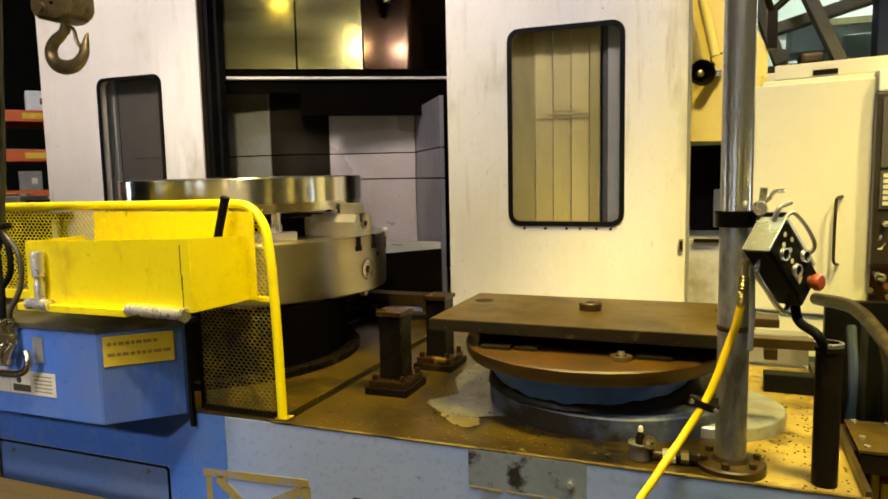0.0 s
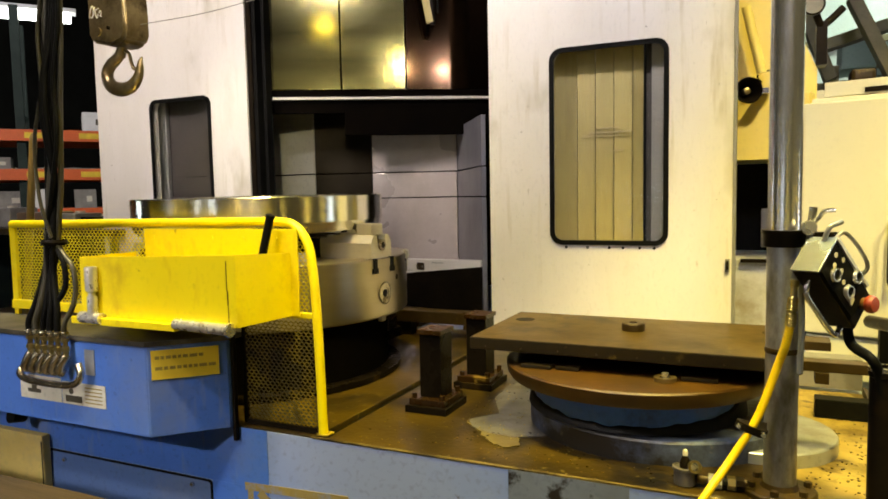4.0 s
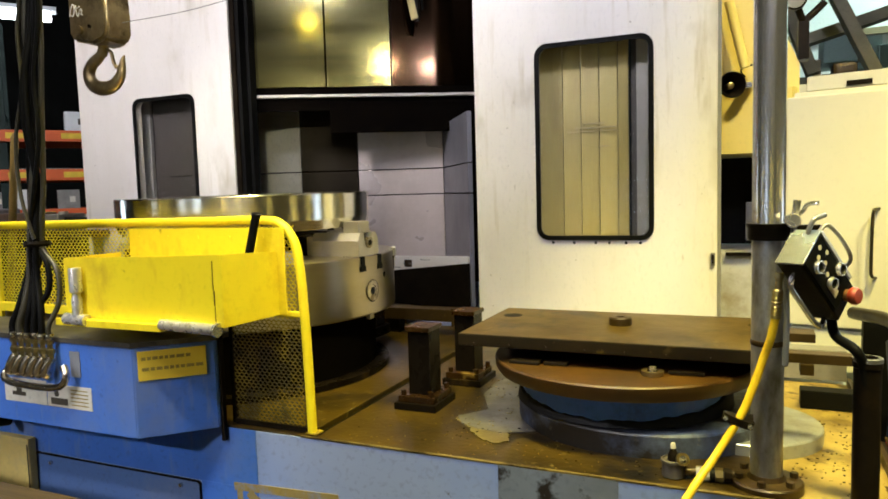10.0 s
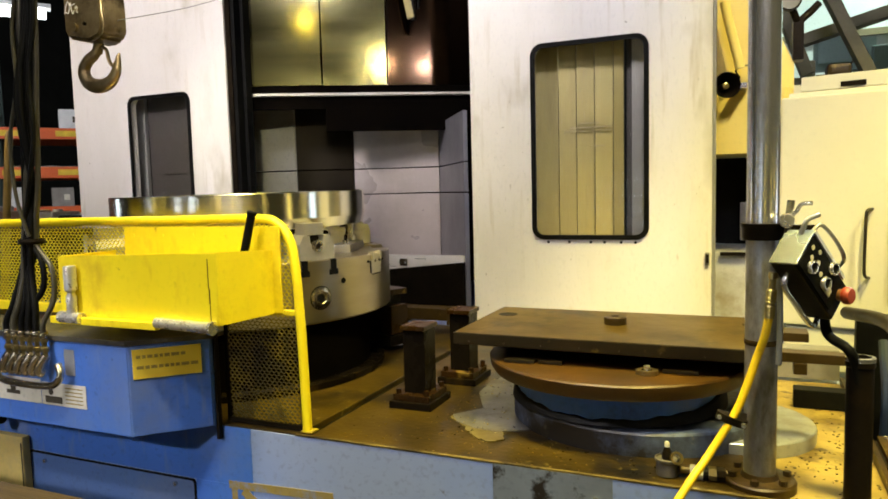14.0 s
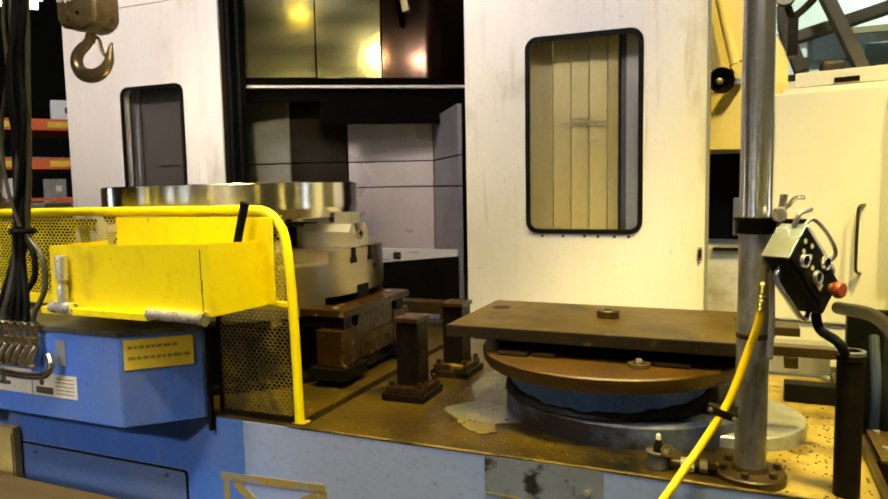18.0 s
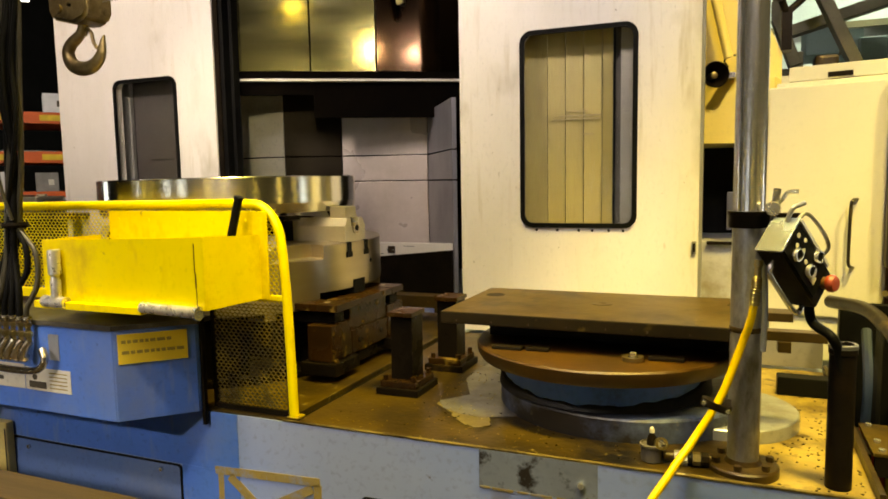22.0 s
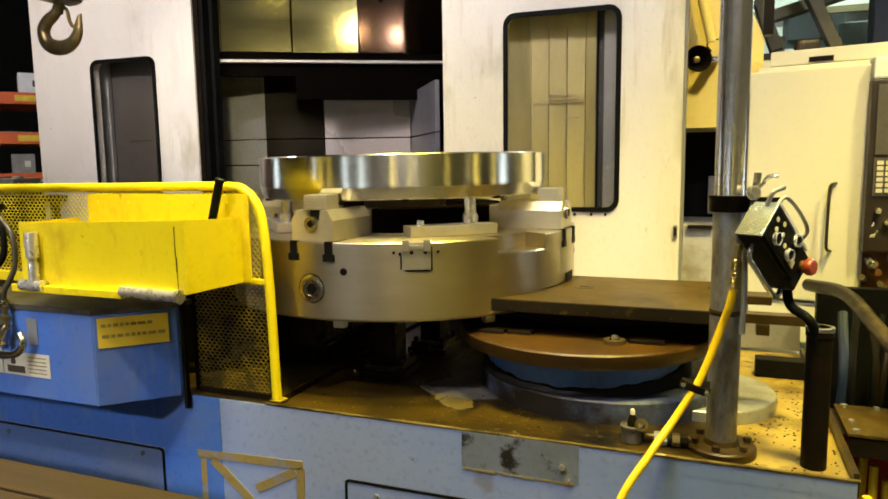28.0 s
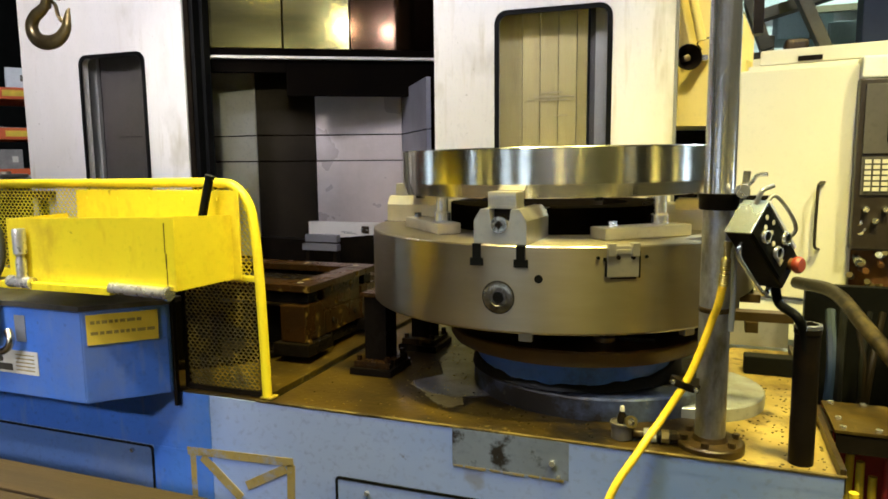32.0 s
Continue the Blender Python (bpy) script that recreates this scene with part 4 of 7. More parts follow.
# ---- loading station ----
def station():
    t = thing("pallet_station", (PX, PY, TOP), "blue and brown round pallet station bolted to the deck", "pallet station")
    m = Matrix.Translation((-0.275, 2.10, 0))
    ring = [(0, 0.820), (0.368, 0.820), (0.368, 0.890), (0.364, 0.895), (0, 0.895)]
    part("base_plate", lathe(ring, 72, m), "flange", t, "dirty grey-blue round base plate", smooth=True)
    part("side_flange", lathe([(0.198, 0.8285), (0.198, 0.861), (0.195, 0.864), (0, 0.864)], 48, Matrix.Translation((-0.012, 2.030, 0))), "grey_plate", t, "bare grey side flange", smooth=True)
    m = Matrix.Translation((PX, PY, 0))
    part("drum", lathe([(0.290, 0.8955), (0.290, 0.992), (0, 0.992)], 72, m), "drum", t, "blue drum smeared with grease", smooth=True)
    bm, cols = bmesh.new(), []
    for i in range(144):
        a = radians(2.5 * i)
        off = abs((2.5 * i + 270.0) % 360.0 - 180.0) / 70.0
        h = 0.003 + 0.008 * noise.noise((3.0 * math.cos(a), 3.0 * math.sin(a), 0.3)) + 0.006 * noise.noise((9.0 * math.cos(a), 9.0 * math.sin(a), 1.7)) + min(0.045, 0.030 * off * off)
        cols.append([bm.verts.new((PX + r * math.cos(a), PY + r * math.sin(a), z)) for r, z in ((0.2905, 0.8957), (0.303, 0.898), (0.297, 0.903 + h), (0.2905, 0.908 + h))])
    for i in range(144):
        p, q = cols[i], cols[(i + 1) % 144]
        for k in range(3):
            bm.faces.new((p[k], q[k], q[k + 1], p[k + 1]))
    part("grease_bead", bm, "grease", t, "bead of black grease", smooth=True)
    part("table_disc", lathe([(0, 0.9925), (0.300, 0.9925), (0.302, 0.977), (0.345, 0.977), (0.358, 0.981), (0.3665, 0.994), (0.369, 1.018), (0.365, 1.0225), (0, 1.0225)], 96, m), "disc", t,
         "oily brown turntable disc", smooth=True)
    # pedestal made wide and black to fill in the shade under the plate
    part("shade_pedestal", bbox(-0.665, 0.015, 2.00, 2.24, 1.0235, 1.0625), "black_metal", t)
    part("boss", lathe([(0, 1.023), (0.032, 1.023), (0.033, 1.118), (0.030, 1.1215), (0.012, 1.1215), (0.010, 1.115), (0, 1.115)], 32, Matrix.Translation((-0.342, 2.085, 0))),
         "rust", t, "round locating boss", smooth=True)
    for x, y, w in ((-0.603, 1.832, 0.085), (-0.508, 1.842, 0.065), (-0.182, 1.842, 0.088)):
        part("clamp_plate", bbox(x, x + w, y, y + 0.035, 1.0235, 1.033, bevel=0.002), "slab_edge", t, "flat clamp plate")
    part("clamp_ring", lathe([(0.014, 1.0235), (0.028, 1.0235), (0.028, 1.034), (0.014, 1.034)], 20, Matrix.Translation((-0.218, 1.827, 0))), "hook", t, smooth=True)
    part("clamp_bolt", rod((-0.218, 1.827, 1.023), (-0.218, 1.827, 1.044), 0.009, 6), "chrome", t)
    s = thing("lift_plate", (PX, 2.06, 1.086), "dark oily rectangular lift plate over the round station", "lift plate")
    # body coloured dark to put shade on the edges, paler skin on top
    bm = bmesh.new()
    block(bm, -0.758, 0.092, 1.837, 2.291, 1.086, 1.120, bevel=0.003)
    part("plate", bm, "slab_edge", s, "plate coloured dark, its edges standing in for shade")
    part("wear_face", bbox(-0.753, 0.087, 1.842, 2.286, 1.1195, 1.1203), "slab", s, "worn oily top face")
    for x, y in ((-0.695, 2.152), (0.032, 2.168)):
        part("hole", lathe([(0.0, 1.1206), (0.026, 1.1206), (0.030, 1.1208), (0.030, 1.118)], 28, Matrix.Translation((x, y, 0))), "black", s, "dark round hole", smooth=True)
    for i in range(8):
        part("edge_bolt", rod((-0.71 + i * 0.105, 1.838, 1.096), (-0.71 + i * 0.105, 1.8355, 1.096), 0.0025, 6), "rust", s)
    part("stop_lug", bbox(0.0925, 0.245, 1.875, 1.915, 1.088, 1.112, bevel=0.002), "rust", s)
    part("stop_pad", bbox(0.120, 0.150, 1.870, 1.920, 1.060, 1.0875, bevel=0.002), "rust", s)
    part("stop_lug", bbox(0.0925, 0.170, 2.12, 2.20, 1.088, 1.112, bevel=0.002), "rust", s)
    return s


LIFT = station()


def rest_post(x0, y0, h):
    t = thing("rest_post", (x0, y0, TOP), "dark rusty steel rest post on a bolted foot plate", "post", "rest posts")
    z = TOP - 0.004
    part("foot_plate", bbox(x0 - 0.075, x0 + 0.065, y0 - 0.075, y0 + 0.085, z, z + 0.022, bevel=0.002), "oil_black", t)
    part("foot_plate", bbox(x0 - 0.065, x0 + 0.055, y0 - 0.065, y0 + 0.075, z + 0.022, z + 0.042, bevel=0.002), "rust_oily", t)
    bm = bmesh.new()
    block(bm, x0 - 0.040, x0 + 0.032, y0 - 0.035, y0 + 0.045, z + 0.042, h - 0.014)
    part("column", bm, "oil_black", t, "column coloured dark for its shaded sides")
    part("cap", bbox(x0 - 0.045, x0 + 0.037, y0 - 0.045, y0 + 0.055, h - 0.014, h, bevel=0.002), "rust_oily", t, "worn brown cap plate")
    for dx, dy in ((-0.052, -0.052), (0.043, -0.052), (-0.052, 0.062), (0.043, 0.062)):
        part("nut", rod((x0 + dx, y0 + dy, z + 0.042), (x0 + dx, y0 + dy, z + 0.058), 0.009, 6), "rust_oily", t)


rest_post(-0.925, 1.962, 1.090)
rest_post(-0.895, 2.262, 1.090)


# ---- pallet carrier, turning under the chuck ----
def carrier():
    """Built in its own space round the axis, rails towards +x."""
    t = thing("pallet_carrier", (0, 0, 0), "dark turning pallet carrier with brown rails on the deck", "pallet carrier")
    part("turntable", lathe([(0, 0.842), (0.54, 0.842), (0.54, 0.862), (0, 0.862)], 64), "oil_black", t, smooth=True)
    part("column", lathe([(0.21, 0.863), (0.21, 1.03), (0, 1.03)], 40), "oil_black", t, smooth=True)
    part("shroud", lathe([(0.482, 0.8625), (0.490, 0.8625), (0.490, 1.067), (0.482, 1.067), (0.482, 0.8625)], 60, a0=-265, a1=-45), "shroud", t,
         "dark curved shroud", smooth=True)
    for y in (-0.20, 0.20):
        part("rail", bbox(-0.36, 0.625, y - 0.048, y + 0.048, 1.069, 1.0925, bevel=0.002), "rust_oily", t, "brown slide rail")
        part("rail", bbox(-0.36, 0.605, y - 0.030, y + 0.030, 1.028, 1.068, bevel=0.002), "oil_black", t)
        for i in range(5):
            part("rail_bolt", rod((-0.32 + i * 0.220, y, 1.0925), (-0.32 + i * 0.220, y, 1.0932), 0.011, 12), "jaw", t)
        part("end_block", bbox(0.52, 0.612, y - 0.065, y + 0.065, 0.905, 1.027, bevel=0.004), "rust_oily", t, "oily brown end block")
        part("end_foot", bbox(0.50, 0.632, y - 0.080, y + 0.080, 0.8625, 0.904, bevel=0.003), "oil_black", t)
        part("foot_nut", rod((0.62, y - 0.05, 0.904), (0.62, y - 0.05, 0.915), 0.009, 6), "rust_oily", t)
    part("cross_head", bbox(0.545, 0.600, -0.134, 0.134, 0.925, 0.985, bevel=0.003), "oil_black", t, "dark cross beam")
    part("end_beam", bbox(0.556, 0.606, -0.134, 0.134, 0.986, 1.068, bevel=0.003), "rust_oily", t, "oily brown end beam")
    part("end_cap", bbox(0.530, 0.624, -0.151, 0.151, 1.069, 1.0915, bevel=0.002), "rust_oily", t, "worn brown cap strip")
    part("end_plate", bbox(0.601, 0.611, -0.13, 0.13, 0.906, 0.984, bevel=0.002), "rust_oily", t)
    for y in (-0.08, 0.08):
        part("end_bolt", rod((0.611, y, 0.945), (0.618, y, 0.945), 0.010, 6), "black_metal", t)
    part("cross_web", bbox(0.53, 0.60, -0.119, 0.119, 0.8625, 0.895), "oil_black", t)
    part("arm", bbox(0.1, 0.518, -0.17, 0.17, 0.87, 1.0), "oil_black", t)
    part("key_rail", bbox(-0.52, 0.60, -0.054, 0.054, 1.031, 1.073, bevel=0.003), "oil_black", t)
    return t


CARRIER = carrier()


# ---- chuck with its work ring ----
R = 0.535
UP = 0.0186  # the rim is that much deeper than the parts on it were drawn for
GROW = 1.0732  # drawn to a 1.07 m pallet, true size 1.15 m


def grow(t):
    """Bring a thing drawn round its own origin to its true size."""
    for o in t.children_recursive:
        kind = o.name.split(".")[0]
        if kind not in ("body", "groove", "bush", "bush_gap", "bush_bore", "notch", "stop_bracket"):
            o.data.transform(Matrix.Translation((0, 0, 0.010 if kind == "side_hole" else UP)))
        o.data.transform(Matrix.Diagonal((GROW, GROW, GROW, 1)))


def chuck():
    """Built round its own axis, z = 0 at its underside; the bush faces -y."""
    t = thing("pallet_chuck", (0, 0, 0), "large machined grey steel four-jaw chuck on a round pallet", "chuck")
    rim = [(R, 0.138 + UP), (R, 0.1795 + UP), (R - 0.003, 0.183 + UP), (R - 0.055, 0.1832 + UP), (0.14, 0.183 + UP), (0.13, 0.12 + UP), (0, 0.12 + UP)]
    pocket = [(R, 0.138 + UP), (R - 0.004, 0.142 + UP), (0.47, 0.142 + UP), (0.47, 0.183 + UP)] + rim[4:]
    skirt = [(0.0, 0.048), (0.50, 0.048), (0.50, 0.0), (R - 0.006, 0.0), (R, 0.006), (R, 0.052)]
    tunnel = [(0.0, 0.048), (R - 0.004, 0.048), (R, 0.052)]
    bm = bmesh.new()
    spans = [(-37, -20, 0, 0), (-20, -18, 1, 0), (-18, 38, 1, 1), (38, 147, 0, 1), (147, 150, 0, 0), (150, 164, 1, 0), (164, 211, 1, 1), (211, 323, 0, 1)]
    for a0, a1, cut, full in spans:
        lathe((tunnel if cut else skirt) + (rim if full else pocket), max(3, int((a1 - a0) / 2.4)), bm=bm, a0=a0, a1=a1)

    def cheek(a, line):
        ca, sa = math.cos(radians(a)), math.sin(radians(a))
        bm.faces.new([bm.verts.new((r * ca, r * sa, z)) for r, z in line])

    for a in (-37, -18, 147, 164):
        cheek(a, ((0.47, 0.142 + UP), (R - 0.001, 0.142 + UP), *rim[1:4], (0.47, 0.183 + UP)))
    for a in (-20, 38, 150, 211):
        cheek(a, ((0.50, 0.0), (R - 0.006, 0.0), (R, 0.006), (R, 0.052), (R - 0.004, 0.048), (0.50, 0.048)))
    bmesh.ops.remove_doubles(bm, verts=bm.verts, dist=0.0002)
    bmesh.ops.recalc_face_normals(bm, faces=bm.faces)
    part("body", bm, "chuck", t, smooth=True)
    part("groove", lathe([(R + 0.0004, 0.010), (R + 0.0004, 0.0125)], 60, a0=40, a1=148), "black_metal", t, smooth=True)
    faces = (-90, 0, 90, 180)
    for k, a in enumerate(faces):
        turn = Matrix.Rotation(radians(a), 4, "Z")
        # base jaw with a round-shouldered front, lying along +x of the turned space
        jaw = bmesh.new()
        prof = [(-0.062, 0.0), (0.062, 0.0), (0.062, 0.052), (0.046, 0.078), (0.026, 0.078), (0.022, 0.050), (-0.022, 0.050), (-0.026, 0.078), (-0.046, 0.078), (-0.062, 0.052)]
        rot = turn @ Matrix(((0, 0, 1, 0), (1, 0, 0, 0), (0, 1, 0, 0.184), (0, 0, 0, 1)))
        prism(prof, 0.335, 0.525, jaw)
        bmesh.ops.transform(jaw, matrix=rot, verts=jaw.verts)
        j = part("base_jaw", jaw, "jaw", t, "stepped base jaw")
        part("screw", rod(turn @ Vector((0.505, 0, 0.228)), turn @ Vector((0.532, 0, 0.228)), 0.019, 20), "coupling", j, "adjusting screw", smooth=True)
        part("screw_end", rod(turn @ Vector((0.532, 0, 0.228)), turn @ Vector((0.5345, 0, 0.228)), 0.010, 4), "black_metal", j)
        part("step", bbox(0.24, 0.345, -0.05, 0.05, 0.184, 0.25, bevel=0.004, m=turn), "jaw", j)
        top = bmesh.new()
        block(top, 0.448, 0.508, -0.034, 0.034, 0.262, 0.300, bevel=0.002, m=turn)
        for i in range(4):
            block(top, 0.508, 0.511, -0.032, 0.032, 0.266 + i * 0.008, 0.270 + i * 0.008, m=turn)
        part("top_jaw", top, "jaw", j, "serrated top jaw")
        part("jaw_neck", bbox(0.46, 0.50, -0.021, 0.021, 0.234, 0.262, m=turn), "black_metal", j)
        for s in (-1, 1):
            # T-slots that break through the rim
            bm = bmesh.new()
            block(bm, 0.46, R + 0.0012, s * 0.052 - 0.010, s * 0.052 + 0.010, 0.150, 0.1845, m=turn)
            block(bm, 0.46, R + 0.0010, s * 0.052 - 0.016, s * 0.052 + 0.016, 0.134, 0.152, m=turn)
            part("t_slot", bm, "black", t, "dark T-slot")
        if k in (0, 2):
            part("bush", lathe([(0.036, 0), (0.036, 0.0018), (0.034, 0.0026), (0.021, 0.0026), (0.019, 0.001), (0.0, 0.001)], 32,
                               turn @ Matrix.Translation((R, 0, 0.082)) @ Matrix.Rotation(radians(90), 4, "Y")), "coupling", t, "round bush", smooth=True)
            part("bush_gap", lathe([(0.0362, 0.0008), (0.0385, 0.0008)], 32, turn @ Matrix.Translation((R, 0, 0.082)) @ Matrix.Rotation(radians(90), 4, "Y")), "black", t, "thin dark gap", smooth=True)
            part("bush_bore", rod(turn @ Vector((R - 0.002, 0, 0.082)), turn @ Vector((R + 0.0022, 0, 0.082)), 0.013, 20), "black", t)
        else:
            part("notch", bbox(R - 0.03, R + 0.001, -0.035, 0.035, 0.028, 0.075, m=turn), "black", t, "dark square notch")
    # small holes, lugs, and clamp bars between the jaws
    for k, a in enumerate((-45, 45, 135, 225)):
        turn = Matrix.Rotation(radians(a), 4, "Z")
        bar = part("clamp_bar", bbox(0.36, 0.425, -0.125, 0.125, 0.184, 0.212, bevel=0.003, m=turn), "jaw", t, "flat clamp bar")
        for s in (-0.09,):
            part("bar_bolt", rod(turn @ Vector((0.40, s, 0.212)), turn @ Vector((0.40, s, 0.226)), 0.011, 6), "chrome", bar)
        part("support", lathe([(0.0, 0.184), (0.022, 0.184), (0.022, 0.235), (0.016, 0.240), (0.016, 0.282), (0, 0.282)], 20, turn @ Matrix.Translation((0.385, 0.06, 0))),
             "chrome", t, "round support pin", smooth=True)
    for a in (-80.2, 9.8, 99.8, 189.8):
        turn = Matrix.Rotation(radians(a), 4, "Z")
        part("side_hole", rod(turn @ Vector((R - 0.004, 0, 0.118)), turn @ Vector((R + 0.0008, 0, 0.118)), 0.0095, 20), "black", t, "dark side hole")
    for a in (-60.4, 119.6):
        turn = Matrix.Rotation(radians(a), 4, "Z")
        lg = part("lug", bbox(R - 0.016, R + 0.003, -0.036, 0.036, 0.114, 0.1835, bevel=0.002, m=turn), "jaw", t, "bolted side lug")
        for y0, y1, z0, z1 in ((-0.040, -0.0365, 0.116, 0.150), (0.0365, 0.040, 0.112, 0.172), (-0.028, 0.030, 0.110, 0.1132), (-0.044, -0.037, 0.150, 0.158)):
            part("lug_gap", bbox(R - 0.014, R + 0.0012, y0, y1, z0, z1, m=turn), "black", lg, "dark gap")
        for y in (-0.027, 0.027):
            part("lug_ear", bbox(R - 0.010, R + 0.009, y - 0.009, y + 0.009, 0.160, 0.190, bevel=0.002, m=turn), "jaw", lg)
        part("lug_bridge", bbox(R - 0.010, R + 0.006, -0.017, 0.017, 0.166, 0.176, bevel=0.001, m=turn), "jaw", lg)
        part("lug_screw", rod(turn @ Vector((R + 0.002, -0.012, 0.158)), turn @ Vector((R + 0.006, -0.012, 0.158)), 0.005, 10), "black_metal", lg)
        part("lug_screw", rod(turn @ Vector((R + 0.002, 0.022, 0.158)), turn @ Vector((R + 0.006, 0.022, 0.158)), 0.005, 10), "black_metal", lg)
        for y in (-0.056, 0.054):
            part("side_pin", rod(turn @ Vector((R - 0.006, y, 0.158)), turn @ Vector((R + 0.0012, y, 0.158)), 0.004, 10), "black", lg)
    for a in (-37, -84, 143, 96):
        turn = Matrix.Rotation(radians(a), 4, "Z")
        part("stop_bracket", bbox(0.478, 0.499, -0.016, 0.016, -0.026, 0.047, bevel=0.002, m=turn), "jaw", t, "small stop bracket")
    # mechanism visible under the ring
    part("hub", lathe([(0.0, 0.183), (0.13, 0.183), (0.13, 0.27), (0, 0.27)], 32), "black_metal", t, "dark centre hub", smooth=True)
    # coloured matt black to stand in for the shade under the work ring
    part("inner_ring", lathe([(0.20, 0.184), (0.31, 0.184), (0.31, 0.25), (0.20, 0.25), (0.20, 0.184)], 48), "shroud", t, smooth=True)
    grow(t)
    return t


CHUCK = chuck()


def work_ring():
    t = thing("work_ring", (0, 0, 0), "bright turned steel ring clamped on the chuck", "steel ring")
    r = 0.448
    prof = [(0.33, 0.283), (r - 0.012, 0.283), (r - 0.008, 0.285), (r, 0.3165), (r, 0.400), (r - 0.003, 0.403), (0.33, 0.403), (0.33, 0.283)]
    part("ring", lathe(prof, 160), "ring", t, smooth=True, crease=9)
    for i in range(10):
        a = radians(i * 36 + 9)
        part("scallop_bolt", rod((0.425 * math.cos(a), 0.425 * math.sin(a), 0.277), (0.425 * math.cos(a), 0.425 * math.sin(a), 0.2835), 0.012, 10), "black_metal", t)
    grow(t)
    for o in t.children_recursive:  # it lies a touch askew on its supports
        o.data.transform(Matrix.Translation((0, 0, 0.32)) @ Matrix.Rotation(radians(-0.6), 4, "Y") @ Matrix.Translation((0, 0, -0.3225)))
    return t


RING = work_ring()
BED = 1.0735  # underside of the chuck rim


# ---- control box with hoses ----
def control_box():
    t = thing("control_box", (-2.0, 1.5, TOP), "blue steel hydraulic box overhanging the base, dusty lid", "control box")
    poly = [(-3.1, 1.398), (-1.545, 1.398), (-1.392, 1.553), (-1.392, FRONT - 0.004), (-3.1, FRONT - 0.004)]
    bm = prism(poly, 0.842, 1.098)
    bmesh.ops.bevel(bm, geom=[e for e in bm.edges], offset=0.003, segments=2, affect="EDGES")
    part("body", bm, "blue", t)
    part("lid", prism([(-3.1, 1.394), (-1.547, 1.394), (-1.388, 1.553), (-1.388, FRONT + 0.03), (-3.1, FRONT + 0.03)], 1.099, 1.113), "lid", t, "grey dusty lid")
    part("corner_strip", bbox(-1.395, -1.383, FRONT - 0.018, FRONT - 0.004, 0.80, 1.17, bevel=0.002), "black_metal", t, "dark corner strip")
    turn = Matrix.Translation((-1.545, 1.398, 0)) @ Matrix.Rotation(radians(45), 4, "Z")
    n = part("note", bbox(0.012, 0.192, -0.0035, -0.001, 1.005, 1.088, m=turn @ Matrix.Rotation(radians(0), 4, "Y")), "note", t, "hand-written yellow paper note")
    random.seed(4)
    for z, x0, x1 in ((1.066, 0.022, 0.15), (1.036, 0.022, 0.185)):
        x = x0
        while x < x1:
            w = random.uniform(0.008, 0.022)
            part("writing", bbox(x, min(x + w, x1), -0.0042, -0.0034, z - 0.004, z + 0.005, m=turn), "faint_ink", n)
            x += w + 0.004
    d = part("decal", bbox(-2.085, -1.90, 1.3955, 1.3975, 0.905, 0.978), "decal", t, "white warning decal with a black pictogram")
    part("pictogram", bbox(-2.05, -1.99, 1.3945, 1.3953, 0.925, 0.937), "ink", d)
    part("pictogram", rod((-2.02, 1.3953, 0.944), (-2.02, 1.3945, 0.944), 0.012, 10), "ink", d)
    d = part("decal", bbox(-1.895, -1.712, 1.3955, 1.3975, 0.905, 0.972), "decal", t, "white warning decal with a black pictogram")
    part("pictogram", bbox(-1.88, -1.81, 1.3945, 1.3953, 0.912, 0.932), "ink", d)
    part("pictogram", rod((-1.855, 1.3953, 0.945), (-1.855, 1.3945, 0.945), 0.010, 10), "ink", d)
    for i in range(5):
        part("text_line", bbox(-1.795, -1.725, 1.3945, 1.3953, 0.915 + i * 0.011, 0.918 + i * 0.011), "faint_ink", d)
    part("stain_patch", bbox(-1.79, -1.75, 1.3955, 1.3975, 1.0, 1.075), "grey_plate", t, "pale adhesive patch")
    # row of couplings with swept grips
    xs = [-2.000 + i * 0.031 for i in range(6)]
    for i, x in enumerate(xs):
        c = part("coupling", lathe([(0, 1.050), (0.0085, 1.050), (0.0085, 1.066), (0.012, 1.069), (0.012, 1.080), (0.0075, 1.083), (0.0075, 1.094), (0.011, 1.097), (0.011, 1.112), (0.010, 1.124), (0, 1.124)], 6,
                                   Matrix.Translation((x, 1.378, 0))), "brass", t, "small brass hose nut", smooth=True)
        part("ferrule", lathe([(0.0110, 1.108), (0.0122, 1.110), (0.0122, 1.124), (0.0110, 1.126)], 12, Matrix.Translation((x, 1.378, 0))), "coupling", c, smooth=True)
        part("elbow", tube([(x + 0.004, 1.378, 1.056), (x - 0.003, 1.372, 1.044), (x - 0.012, 1.368, 1.026), (x - 0.017, 1.368, 1.010), (x - 0.014, 1.378, 1.002)], 0.0125, 10), "coupling", c, smooth=True)
    part("grip_bar", tube([(-2.040, 1.384, 1.014), (-2.036, 1.364, 0.990), (-1.990, 1.360, 0.975), (-1.86, 1.360, 0.972), (-1.795, 1.362, 0.980), (-1.772, 1.366, 1.008), (-1.790, 1.374, 1.036)],
                          0.0105, 12), "coupling", t, "bent chrome bar", smooth=True)


M["lid"] = mat("dusty_grey_lid", (0.12, 0.11, 0.085), (0.05, 0.045, 0.03), 0.5, 0.1, scale=5, bump=0.15, stain=(0.012, 0.010, 0.008), stain_scale=3, stain_low=0.42, stain_high=0.6)
control_box()


M["olive_hose"] = mat("dirty_olive_hose", (0.050, 0.045, 0.026), (0.025, 0.022, 0.014), 0.36, scale=14, bump=0.1)


